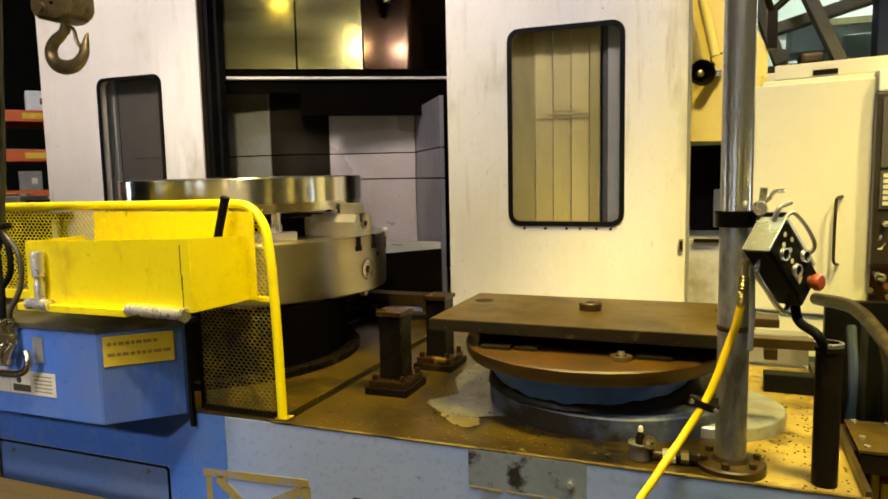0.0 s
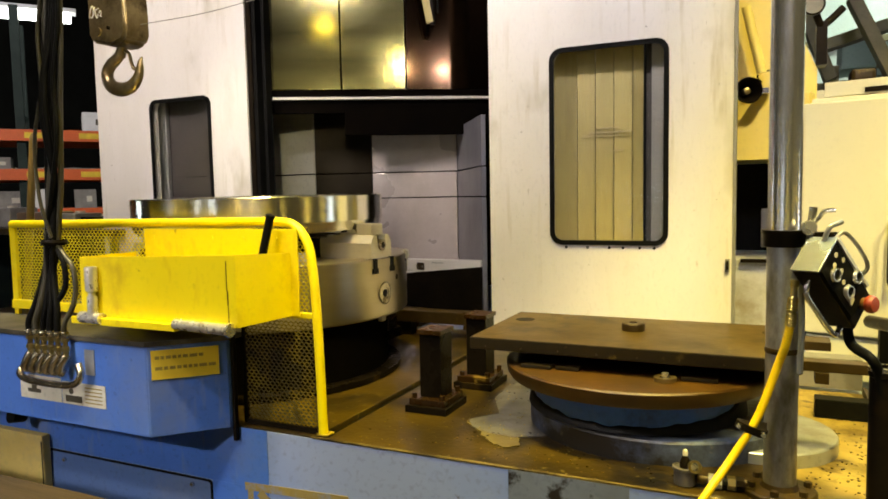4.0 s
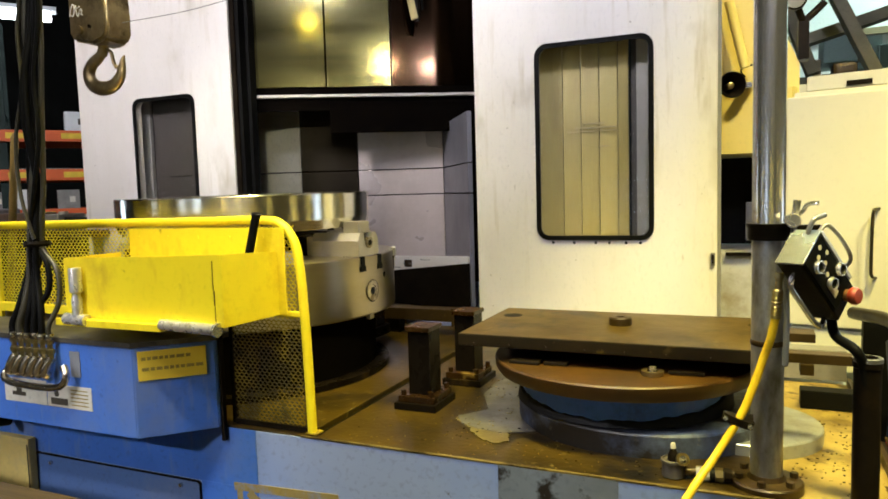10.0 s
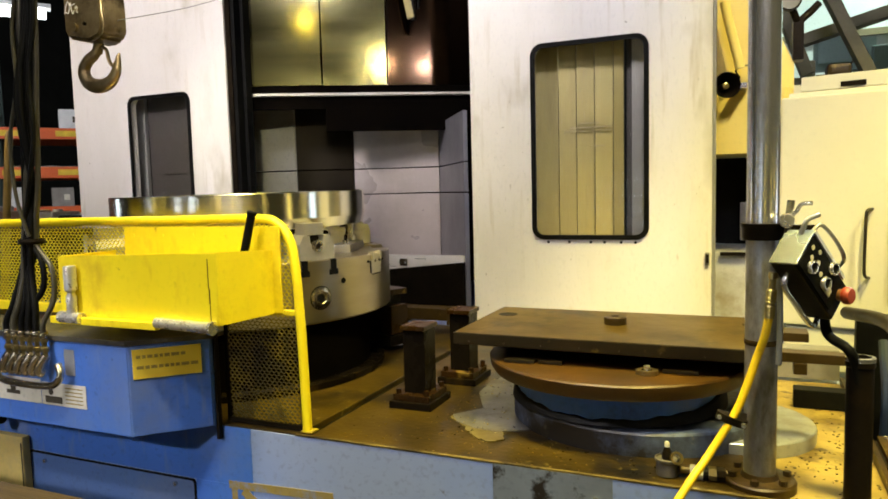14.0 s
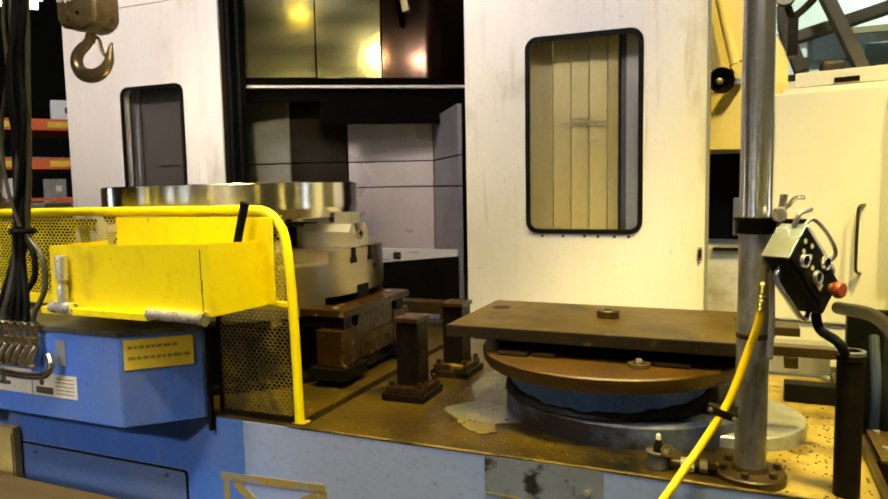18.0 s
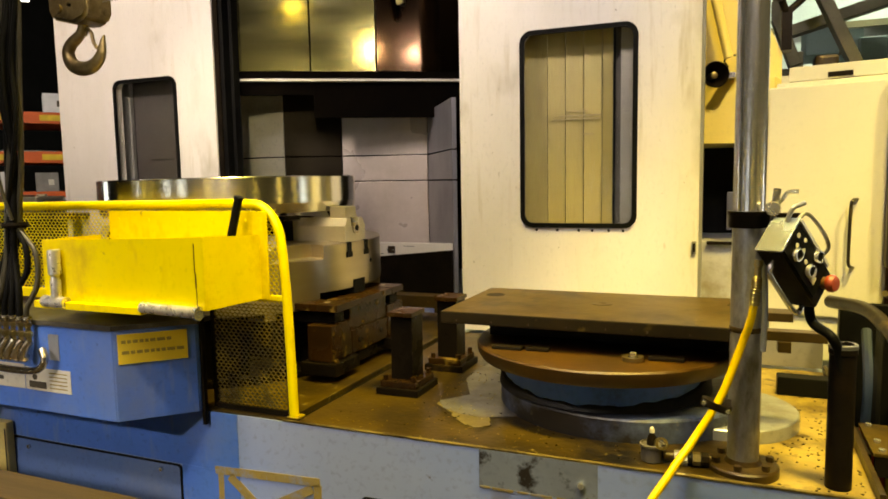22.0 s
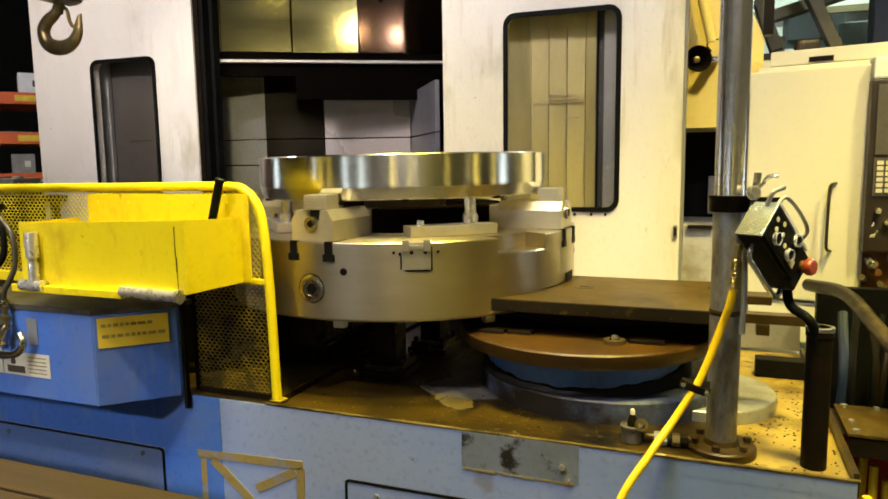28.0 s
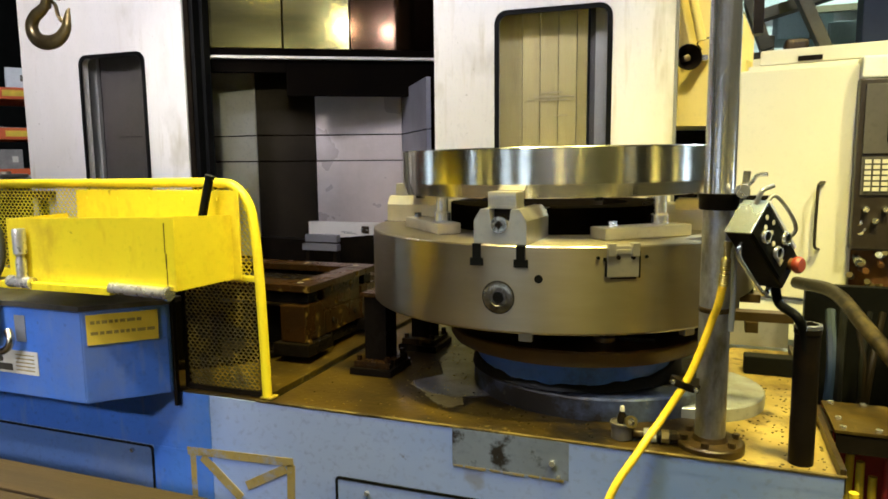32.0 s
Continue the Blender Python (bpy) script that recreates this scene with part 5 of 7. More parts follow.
def hose_bundle():
    t = thing("hose_bundle", (-1.93, 1.4, 1.12), "bundle of black hydraulic hoses hanging to chrome couplings", "hoses")
    random.seed(11)
    xs = [-2.000 + i * 0.031 for i in range(6)]
    for i, x in enumerate(xs):
        k = (i - 2.5) * 0.010
        wob = [random.uniform(-0.022, 0.022) for _ in range(6)]
        mid = (-1.822, 1.40, 1.22) if i == 5 else (-1.928 + (x + 1.938) * 0.75, 1.385, 1.20)
        up = (-1.835, 1.41, 1.31) if i == 5 else (-1.922 + k, 1.40, 1.29)
        pts = [(x, 1.378, 1.118), (x, 1.379, 1.150), mid, up, (-1.915 + k * 0.7, 1.415 + wob[0], 1.385), (-1.91 + k + wob[1], 1.42, 1.55), (-1.915 + k * 1.3 + wob[2], 1.43 + wob[3], 1.80),
               (-1.905 + k * 1.6, 1.44, 2.05), (-1.90 + k * 1.2 + wob[4], 1.45, 2.4), (-1.90 + k, 1.45, 3.2)]
        part("hose", tube(pts, (0.0105, 0.0115, 0.0085, 0.0105, 0.0095, 0.0075)[i], 10, 7), "olive_hose" if i in (1, 5) else "black", t, smooth=True)
    part("thin_cable", tube([(-1.90, 1.395, 1.40), (-1.935, 1.39, 1.52), (-1.955, 1.40, 1.68), (-1.925, 1.41, 1.84), (-1.94, 1.42, 2.0), (-1.915, 1.43, 2.2), (-1.93, 1.45, 2.6), (-1.91, 1.45, 3.2)], 0.0055, 8), "olive_hose", t, "thin olive cable", smooth=True)
    part("thin_cable", tube([(-1.93, 1.40, 1.40), (-1.89, 1.40, 1.55), (-1.868, 1.41, 1.70), (-1.885, 1.42, 1.86), (-1.86, 1.43, 2.05), (-1.875, 1.44, 2.3), (-1.89, 1.45, 3.2)], 0.0065, 8), "black", t, "thin black cable", smooth=True)
    part("cable_tie", lathe([(0.034, -0.008), (0.037, 0.0), (0.034, 0.008)], 20, Matrix.Translation((-1.916, 1.415, 1.385))), "black_metal", t, smooth=True)
    part("loop", tube([(-1.90, 1.41, 1.37), (-1.865, 1.405, 1.32), (-1.862, 1.40, 1.25), (-1.90, 1.39, 1.20)], 0.0085, 10), "black", t, smooth=True)
    part("ceiling_hanger", bbox(-1.95, -1.85, 1.42, 1.48, 3.19, 7.0), "black_metal", t)


hose_bundle()


# ---- yellow mesh guard and tray ----
def strands(x0, x1, z0, z1, y, w=0.0165, h=0.0094, s=0.0014, d=0.0012):
    """Expanded metal: zigzag strands that meet at their crests."""
    verts, faces = [], []
    nx, nz = int((x1 - x0) / w * 2), int((z1 - z0) / h)
    for r in range(nz + 1):
        z = z0 + r * h
        base = len(verts)
        for i in range(nx + 1):
            x = x0 + i * w / 2
            zz = z + (h / 2 - s) * (0.5 if (i + r) % 2 else -0.5) * 1.9
            verts += [(x, y - d, zz - s), (x, y - d, zz + s), (x, y + d, zz + s), (x, y + d, zz - s)]
        for i in range(nx):
            a, b = base + 4 * i, base + 4 * i + 4
            faces += [(a + k, a + (k + 1) % 4, b + (k + 1) % 4, b + k) for k in range(4)]
    me = bpy.data.meshes.new("mesh_infill")
    me.from_pydata(verts, [], faces)
    me.validate()
    bm = bmesh.new()
    bm.from_mesh(me)
    bmesh.ops.recalc_face_normals(bm, faces=bm.faces)
    return bm


def guard():
    y = 1.606
    t = thing("mesh_guard", (-1.8, y, TOP), "yellow painted expanded-metal guard with a bent tube frame", "guard")
    part("frame_tube", tube([(-1.108, y, 0.845), (-1.112, y, 1.01), (-1.117, y, 1.167), (-1.126, y, 1.304), (-1.141, y, 1.378), (-1.18, y, 1.424), (-1.243, y, 1.437), (-1.468, y, 1.436),
                             (-1.86, y, 1.434), (-2.252, y, 1.431), (-2.394, y, 1.43)], 0.0135, 12, 6), "yellow", t, smooth=True)
    part("left_post", bbox(-2.403, -2.374, y - 0.006, y + 0.006, 1.15, 1.428, bevel=0.002), "yellow", t)
    part("mid_rail", bbox(-2.403, -1.38, y - 0.012, y + 0.012, 1.135, 1.165, bevel=0.003), "yellow", t)
    part("mid_rail", bbox(-1.214, -1.121, y - 0.010, y + 0.006, 1.168, 1.184, bevel=0.003), "yellow", t)
    part("left_leg", bbox(-2.399, -2.379, y - 0.006, y + 0.006, 1.114, 1.15), "yellow", t)
    part("inner_edge", bbox(-1.382, -1.371, y - 0.006, y + 0.006, 0.845, 1.15), "black_metal", t)
    part("bottom_bar", bbox(-1.371, -1.121, y - 0.006, y + 0.006, 0.842, 0.858), "black_metal", t)
    part("foot", bbox(-1.124, -1.086, y - 0.014, y + 0.022, 0.8405, 0.846, bevel=0.002), "mesh_dirty", t)
    part("upper_mesh", strands(-2.379, -1.141, 1.165, 1.425, y), "yellow", t, "yellow expanded metal mesh")
    part("lower_mesh", strands(-1.371, -1.126, 0.862, 1.162, y, s=0.0017), "mesh_dirty", t, "oily expanded metal mesh")


M["mesh_dirty"] = mat("oily_yellow_mesh", (0.50, 0.36, 0.02), (0.30, 0.21, 0.02), 0.4, 0.1, scale=5, bump=0.1, stain=(0.06, 0.045, 0.012), stain_scale=4.5, stain_low=0.42, stain_high=0.6)
guard()


def tray():
    t = thing("tool_tray", (-1.5, 1.5, 1.17), "yellow painted sheet-metal tool tray bolted to the guard", "tray")
    x0, x1, y0, y1, zb, zt = -1.775, -1.205, 1.386, 1.584, 1.176, 1.346
    # the sheet rises towards its folded corner
    bm = bmesh.new()
    v = [bm.verts.new((x, y, z)) for y in (y0, y0 + 0.004) for x, z in ((x0, zb), (x1 - 0.0035, zb), (x1 - 0.0035, zt + 0.017), (x0, zt))]
    for f in ((0, 1, 2, 3), (7, 6, 5, 4), (0, 4, 5, 1), (1, 5, 6, 2), (2, 6, 7, 3), (3, 7, 4, 0)):
        bm.faces.new([v[i] for i in f])
    bmesh.ops.bevel(bm, geom=list(bm.edges), offset=0.001, segments=2, affect="EDGES")
    part("front", bm, "yellow", t)
    bm = bmesh.new()
    xb = x1 + 0.020
    v = [bm.verts.new(p) for p in ((x1, y0, zb), (xb, y1, zb), (xb, y1, zt + 0.006), (x1, y0, zt + 0.017), (x1 - 0.003, y0, zb), (xb - 0.003, y1, zb), (xb - 0.003, y1, zt + 0.006), (x1 - 0.003, y0, zt + 0.017))]
    for f in ((0, 1, 2, 3), (7, 6, 5, 4), (0, 3, 7, 4), (1, 5, 6, 2), (3, 2, 6, 7), (0, 4, 5, 1)):
        bm.faces.new([v[i] for i in f])
    part("side", bm, "yellow", t)
    part("side", bbox(x0 - 0.001, x0 + 0.003, y0 + 0.005, y1, zb, zt), "yellow", t)
    part("bottom", bbox(x0 + 0.004, x1 - 0.004, y0 + 0.005, y1, zb, zb + 0.004), "yellow", t)
    b = part("back_plate", bbox(-1.735, -1.160, y1 + 0.001, y1 + 0.006, zb, 1.417, bevel=0.001), "yellow", t)
    for i in range(5):
        bolt("bolt", (-1.695 + i * 0.116, y1 + 0.001, 1.392), 0.005, b, h=0.003, material="yellow")
    part("front_lip", bbox(x0 - 0.02, -1.40, y0 - 0.022, y0 - 0.001, zb - 0.018, zb + 0.002, bevel=0.002), "yellow", t, "folded yellow lip")
    for k, (za, zc, w) in enumerate(((0.095, 0.170, 0.0020), (0.055, 0.094, 0.0036), (0.012, 0.053, 0.0020))):
        part("scratch", bbox(-1.236 + 0.0016 * k, -1.236 + 0.0016 * k + w, y0 - 0.001, y0 + 0.001, zb + za, zb + zc), "rust", t, "thin dark scratch")
    part("roller", rod((-1.405, y0 - 0.012, zb + 0.001), (-1.222, y0 - 0.012, zb - 0.004), 0.0145, 18), "nickel", t, "bright metal roller", smooth=True)
    part("bolt", rod((-1.225, y0 - 0.012, zb - 0.004), (-1.216, y0 - 0.012, zb - 0.0045), 0.0185, 14), "chrome", t, smooth=True)
    g = thing("mallet", (-1.71, 1.365, 1.16), "short chrome hammer hung upright on the yellow tray", "hammer")
    m = Matrix.Translation((-1.708, 1.368, 0))
    part("handle", lathe([(0, 1.19), (0.014, 1.19), (0.014, 1.236), (0.011, 1.242), (0.011, 1.25), (0.017, 1.255), (0.017, 1.318), (0.015, 1.322), (0, 1.322)], 18, m), "nickel", g, smooth=True)
    part("head", rod((-1.755, 1.368, 1.178), (-1.672, 1.368, 1.176), 0.0165, 18), "nickel", g, smooth=True)
    s = thing("pry_handle", (-1.27, 1.55, 1.18), "black bar handle standing in the yellow tray", "handle")
    part("bar", rod((-1.30, 1.55, 1.182), (-1.222, 1.55, 1.450), 0.0115, 14), "black", s, smooth=True)
    part("end", rod((-1.222, 1.55, 1.450), (-1.219, 1.55, 1.459), 0.013, 14), "black", s, smooth=True)


tray()


# ---- pole, pendant, air hose ----
QX, QY = 0.045, 1.675


def pole():
    t = thing("support_pole", (QX, QY, TOP), "worn steel support pipe on a bolted round flange", "pole")
    m = Matrix.Translation((QX, QY, 0))
    part("pipe", lathe([(0.0335, 0.86), (0.0335, 1.40), (0, 1.40)], 40, m), "pole_low", t, "mottled lower pipe", smooth=True)
    part("pipe", lathe([(0.0, 1.4005), (0.033, 1.4005), (0.033, 4.2), (0, 4.2)], 40, m), "pole", t, "brighter upper pipe", smooth=True)
    part("flange", lathe([(0.0, 0.829), (0.076, 0.829), (0.076, 0.846), (0.072, 0.850), (0.040, 0.852), (0.036, 0.862), (0.0336, 0.862)], 40, m), "rust", t, "rusty bolted flange", smooth=True)
    for i in range(6):
        a = radians(20 + 60 * i)
        part("flange_bolt", rod((QX + 0.060 * math.cos(a), QY + 0.060 * math.sin(a), 0.849), (QX + 0.060 * math.cos(a), QY + 0.060 * math.sin(a), 0.862), 0.0085, 6), "rust", t)
    part("collar", lathe([(0.034, 1.380), (0.041, 1.380), (0.043, 1.384), (0.043, 1.406), (0.045, 1.409), (0.045, 1.416), (0.034, 1.416)], 32, m), "black_metal", t, "black clamp collar", smooth=True)
    part("collar_arm", bbox(QX + 0.038, QX + 0.10, QY - 0.016, QY + 0.010, 1.386, 1.412, bevel=0.003), "black_metal", t)
    part("joint_band", lathe([(0.0338, 1.150), (0.0352, 1.152), (0.0352, 1.160), (0.0338, 1.162)], 32, m), "rust", t, smooth=True)
    # oval hose clip at the pipe's side
    oval = [(0.026 * math.cos(math.tau * i / 20), 0.013 * math.sin(math.tau * i / 20)) for i in range(20)]
    tilt = Matrix.Translation((-0.012, 1.594, 1.000)) @ Matrix.Rotation(radians(18), 4, "Y")
    clip = prism([(x * 1.25, y * 1.3) for x, y in oval], -0.008, 0.008)
    bmesh.ops.transform(clip, matrix=tilt, verts=clip.verts)
    part("hose_clip", clip, "black_metal", t, "black oval hose clip")
    part("clip_strap", bbox(0.004, 0.018, 1.600, 1.652, 0.984, 0.998), "black_metal", t)
    for x, z in ((-0.036, 1.007), (0.012, 0.993)):
        bolt("clip_screw", (x, 1.583, z), 0.005, t)


pole()


def pendant():
    top = Vector((0.137, 1.600, 1.402))
    r, up = Vector((0.995, -0.098, 0)), Vector((0, 0.035, 0.999))
    c = r.cross(up)
    if c.y > 0:
        c = -c

    def turned(x, y, z):
        return r * x + up * y + c * z

    u, v, d = turned(-0.0294, -0.0642, 0.0519), turned(0.0658, -0.124, -0.1162), turned(-0.0491, 0, -0.0278)
    un, vn, dn = u.normalized(), v.normalized(), d.normalized()
    m = Matrix((un, vn, dn)).transposed().to_4x4()
    m.translation = top
    lu, lv, ld = u.length, v.length, d.length
    t = thing("control_pendant", top, "black push-button pendant with scuffed bluish metal side and red stop knob", "control pendant")
    b = part("case", bbox(0, lu, 0, lv, 0.001, ld, bevel=0.005, m=m), "black_metal", t)
    part("front_plate", bbox(0.006, lu - 0.006, 0.006, lv - 0.03, -0.003, 0.0005, bevel=0.001, m=m), "black", t)
    part("side_plate", bbox(-0.001, lu + 0.001, -0.004, 0.0, -0.004, ld, bevel=0.001, m=m), "pendant_side", t, "scuffed bare metal side plate with its blue reflection coloured in")
    part("side_rim", bbox(-0.004, 0.004, 0.0, lv - 0.035, -0.005, 0.012, bevel=0.001, m=m), "alloy", t)
    part("rim", bbox(lu * 0.55, lu * 0.75, lv * 0.60, lv * 0.72, -0.004, -0.0025, m=m), "decal", t)
    for s, q in ((0.686, 0.217), (0.164, 0.551), (0.616, 0.544)):
        k = m @ Matrix.Translation((s * lu, q * lv, -0.003)) @ Matrix.Rotation(radians(180), 4, "X")
        bz = part("button_bezel", lathe([(0.0135, 0), (0.0150, 0.003), (0.0135, 0.009), (0.0105, 0.009), (0.0100, 0.004)], 24, k), "chrome", t, "chrome button ring", smooth=True)
        part("button", lathe([(0.0, 0.006), (0.0100, 0.006), (0.0100, 0.0), (0, 0)], 20, k), "black", bz, smooth=True)
    for s, q in ((0.30, 0.10), (0.20, 0.24), (0.42, 0.30), (0.50, 0.16), (0.55, 0.42)):
        k = m @ Matrix.Translation((s * lu, q * lv, -0.003)) @ Matrix.Rotation(radians(180), 4, "X")
        part("marking", lathe([(0, 0.0012), (0.0055, 0.0010), (0.0055, 0)], 10, k), "decal", t, "small white marking")
    k = m @ Matrix.Translation((0.40 * lu, 0.88 * lv, -0.001)) @ Matrix.Rotation(radians(180), 4, "X")
    e = part("stop_collar", lathe([(0.0, 0), (0.013, 0), (0.013, 0.006), (0.010, 0.009), (0, 0.009)], 24, k), "copper", t, smooth=True)
    part("stop_knob", lathe([(0.010, 0.009), (0.016, 0.011), (0.0185, 0.015), (0.0185, 0.022), (0.015, 0.027), (0.0, 0.029)], 28, k), "red", e, "red mushroom stop knob", smooth=True)

    def at(a, bb, cc):
        return m @ Vector((a, bb, cc))

    part("guard_bar", tube([at(-0.004, 0.012, 0.012), at(-0.03, 0.014, 0.004), at(-0.034, 0.05, -0.004), at(-0.032, 0.10, -0.006), at(-0.026, 0.125, 0.0), at(-0.004, 0.128, 0.012)], 0.0042, 10), "pole_low", t,
         "bent guard bar", smooth=True)
    part("guard_bar", tube([at(lu, 0.03, 0.03), at(lu + 0.026, 0.04, 0.03), at(lu + 0.030, 0.09, 0.028), at(lu + 0.030, 0.15, 0.028), at(lu + 0.022, 0.175, 0.028), at(lu - 0.002, 0.178, 0.03)], 0.0058, 10), "pole", t,
         "bent guard bar", smooth=True)
    part("hook_bar", tube([at(0.01, -0.004, 0.02), at(-0.012, -0.020, 0.01), at(-0.028, -0.012, 0.008), at(-0.045, 0.0, 0.008)], 0.0050, 10), "pole_low", t, smooth=True)
    part("bracket_plate", tube([(0.095, 1.645, 1.428), (0.088, 1.635, 1.38), (0.078, 1.62, 1.33), (0.080, 1.62, 1.22), (0.078, 1.62, 1.12)], 0.006, 8), "grey_plate", t, "flat hanging bracket", smooth=True)
    part("bracket_knuckle", lathe([(0, -0.012), (0.014, -0.012), (0.016, 0.0), (0.014, 0.012), (0, 0.012)], 20, Matrix.Translation((0.090, 1.635, 1.422)) @ Matrix.Rotation(radians(90), 4, "X")), "chrome", t, "chrome knuckle", smooth=True)
    part("lever", tube([(0.096, 1.64, 1.430), (0.108, 1.64, 1.442), (0.118, 1.64, 1.456), (0.138, 1.64, 1.458)], 0.0045, 8), "pole", t, "thin lever", smooth=True)
    part("lever", tube([(0.094, 1.64, 1.425), (0.098, 1.64, 1.465)], 0.0075, 8), "pole", t, smooth=True)
    end = at(lu * 0.75, lv, ld * 0.5)
    part("cable", tube([end, end + Vector((0.01, 0.0, -0.05)), (0.205, 1.63, 1.16), (0.222, 1.638, 1.125), (0.228, 1.64, 1.08)], 0.0105, 10), "black", t, "black cable", smooth=True)


pendant()


def air_hose():
    t = thing("air_hose", (0.0, 1.6, 0.8), "yellow rubber air hose with brass fitting hanging beside the pole", "hose")
    part("hose", tube([(0.0585, 1.60, 1.225), (0.050, 1.602, 1.18), (0.037, 1.608, 1.137), (0.012, 1.60, 1.058), (-0.009, 1.590, 1.007), (-0.055, 1.56, 0.929), (-0.098, 1.50, 0.871), (-0.16, 1.44, 0.76), (-0.22, 1.40, 0.5),
                       (-0.30, 1.36, 0.2), (-0.4, 1.25, 0.012), (-0.8, 1.0, 0.012)], 0.0085, 14), "hose", t, smooth=True)
    k = Matrix.Translation((0.0585, 1.60, 1.222)) @ Matrix.Rotation(radians(4), 4, "Y")
    f = part("fitting", lathe([(0, 0), (0.0105, 0), (0.0105, 0.022), (0.008, 0.026), (0.008, 0.035), (0.0105, 0.038), (0.0105, 0.058), (0.007, 0.062), (0.007, 0.080), (0.009, 0.084), (0.009, 0.096), (0, 0.096)], 12, k),
             "brass", t, "brass hose fitting")
    for i in range(6):
        part("rib", lathe([(0.0085, 0.004 + i * 0.009), (0.0115, 0.007 + i * 0.009), (0.0085, 0.010 + i * 0.009)], 12, k), "brass", f)


air_hose()


def valve_block():
    t = thing("hose_valve", (-0.13, 1.66, TOP), "small oily brass and black air valve on the deck", "valve")
    m = Matrix.Translation((-0.150, 1.650, 0))
    part("body", lathe([(0, 0.838), (0.025, 0.838), (0.025, 0.870), (0.028, 0.872), (0.028, 0.877), (0.025, 0.878), (0.024, 0.874), (0, 0.874)], 24, m), "grey_stained", t, "oily steel body", smooth=True)
    part("nozzle", lathe([(0, 0.8745), (0.012, 0.8745), (0.012, 0.887), (0.006, 0.902), (0, 0.902)], 16, Matrix.Translation((-0.150, 1.650, 0))), "black_metal", t, "dark cone nozzle", smooth=True)
    part("nozzle_tip", lathe([(0, 0.9025), (0.0058, 0.9025), (0.0058, 0.911), (0.004, 0.915), (0, 0.915)], 12, Matrix.Translation((-0.150, 1.650, 0))), "decal", t, "white nozzle tip", smooth=True)
    ring = lathe([(0.009, -0.006), (0.0145, -0.006), (0.0145, 0.006), (0.009, 0.006), (0.009, -0.006)], 20, Matrix.Translation((-0.128, 1.634, 0.884)) @ Matrix.Rotation(radians(70), 4, "X") @ Matrix.Rotation(radians(18), 4, "Y"))
    part("port_ring", ring, "brass", t, "round brass port", smooth=True)
    part("pipe", rod((-0.125, 1.648, 0.852), (-0.01, 1.662, 0.852), 0.010, 12), "rust", t, smooth=True)
    part("nut", rod((-0.100, 1.646, 0.852), (-0.072, 1.649, 0.852), 0.0165, 6), "nickel", t, "bright hex nut")
    part("nut", rod((-0.070, 1.649, 0.852), (-0.062, 1.650, 0.852), 0.0150, 12), "black", t, "black sealing ring")
    part("nut", rod((-0.060, 1.650, 0.852), (-0.044, 1.652, 0.852), 0.0160, 6), "brass", t, "brass hex nut")
    part("nut", rod((-0.042, 1.652, 0.852), (-0.026, 1.654, 0.852), 0.0170, 8), "black_metal", t, "black end nut")


valve_block()


def splash_sheet():
    t = thing("splash_sheet", (-0.6, 1.85, TOP), "pale grey oily splash sheet lying beside the round station", "sheet")
    part("sheet", prism(SPLASH, 0.8365, 0.8395), "splash", t)


M["splash"] = mat("oily_pale_splash", (0.17, 0.16, 0.155), (0.10, 0.092, 0.085), 0.30, 0.4, scale=6, bump=0.12, stain=(0.05, 0.035, 0.015), stain_scale=5, stain_low=0.45, stain_high=0.62)
SPLASH = [(-0.685, 1.795), (-0.61, 1.785), (-0.53, 1.83), (-0.60, 2.0), (-0.66, 2.30), (-0.75, 2.40), (-0.80, 2.26), (-0.79, 2.12), (-0.72, 1.97), (-0.785, 1.885), (-0.75, 1.83)]
splash_sheet()


def puddle():
    t = thing("dried_puddle", (-0.69, 1.80, TOP), "dried pale yellow puddle on the oily deck", "puddle")
    line = smooth_line([(-0.787, 1.861, 0), (-0.735, 1.885, 0), (-0.689, 1.887, 0), (-0.655, 1.845, 0), (-0.614, 1.802, 0), (-0.582, 1.761, 0), (-0.598, 1.722, 0), (-0.63, 1.712, 0), (-0.663, 1.738, 0),
                        (-0.690, 1.772, 0), (-0.712, 1.803, 0), (-0.755, 1.838, 0), (-0.786, 1.860, 0)], 10)
    rim = []
    for p in line[:-1]:
        k = 0.016 * noise.noise((p.x * 34, p.y * 34, 0.4)) + 0.008 * noise.noise((p.x * 90, p.y * 90, 2.1))
        d = Vector((p.x + 0.68, p.y - 1.80, 0)).normalized()
        rim.append((p.x + d.x * k, p.y + d.y * k))
    part("film", prism(rim, 0.8362, 0.8392), "puddle", t)


M["puddle"] = mat("dried_pale_residue", (0.17, 0.135, 0.045), (0.09, 0.068, 0.02), 0.35, scale=14, bump=0.2, stain=(0.07, 0.05, 0.015), stain_scale=10, stain_low=0.44, stain_high=0.62)
puddle()


def cable_post():
    t = thing("cable_post", (0.232, 1.655, TOP), "black open-topped pipe that holds a cable", "post")
    m = Matrix.Translation((0.232, 1.655, 0))
    part("pipe", lathe([(0.026, 0.829), (0.026, 1.118), (0.028, 1.120), (0.028, 1.136), (0.020, 1.138), (0.020, 1.02), (0, 1.02)], 28, m), "black_metal", t, smooth=True)
    part("rim", lathe([(0.0285, 1.131), (0.0285, 1.139), (0.021, 1.140), (0.021, 1.132)], 28, m), "pole", t, "worn bright rim", smooth=True)
    g = thing("drain_bar", (0.2, 2.33, 0.829), "black square bar lying on the tray floor", "bar")
    part("bar", bbox(0.145, 0.296, 2.305, 2.365, 0.829, 0.884, bevel=0.004), "black", g)


cable_post()


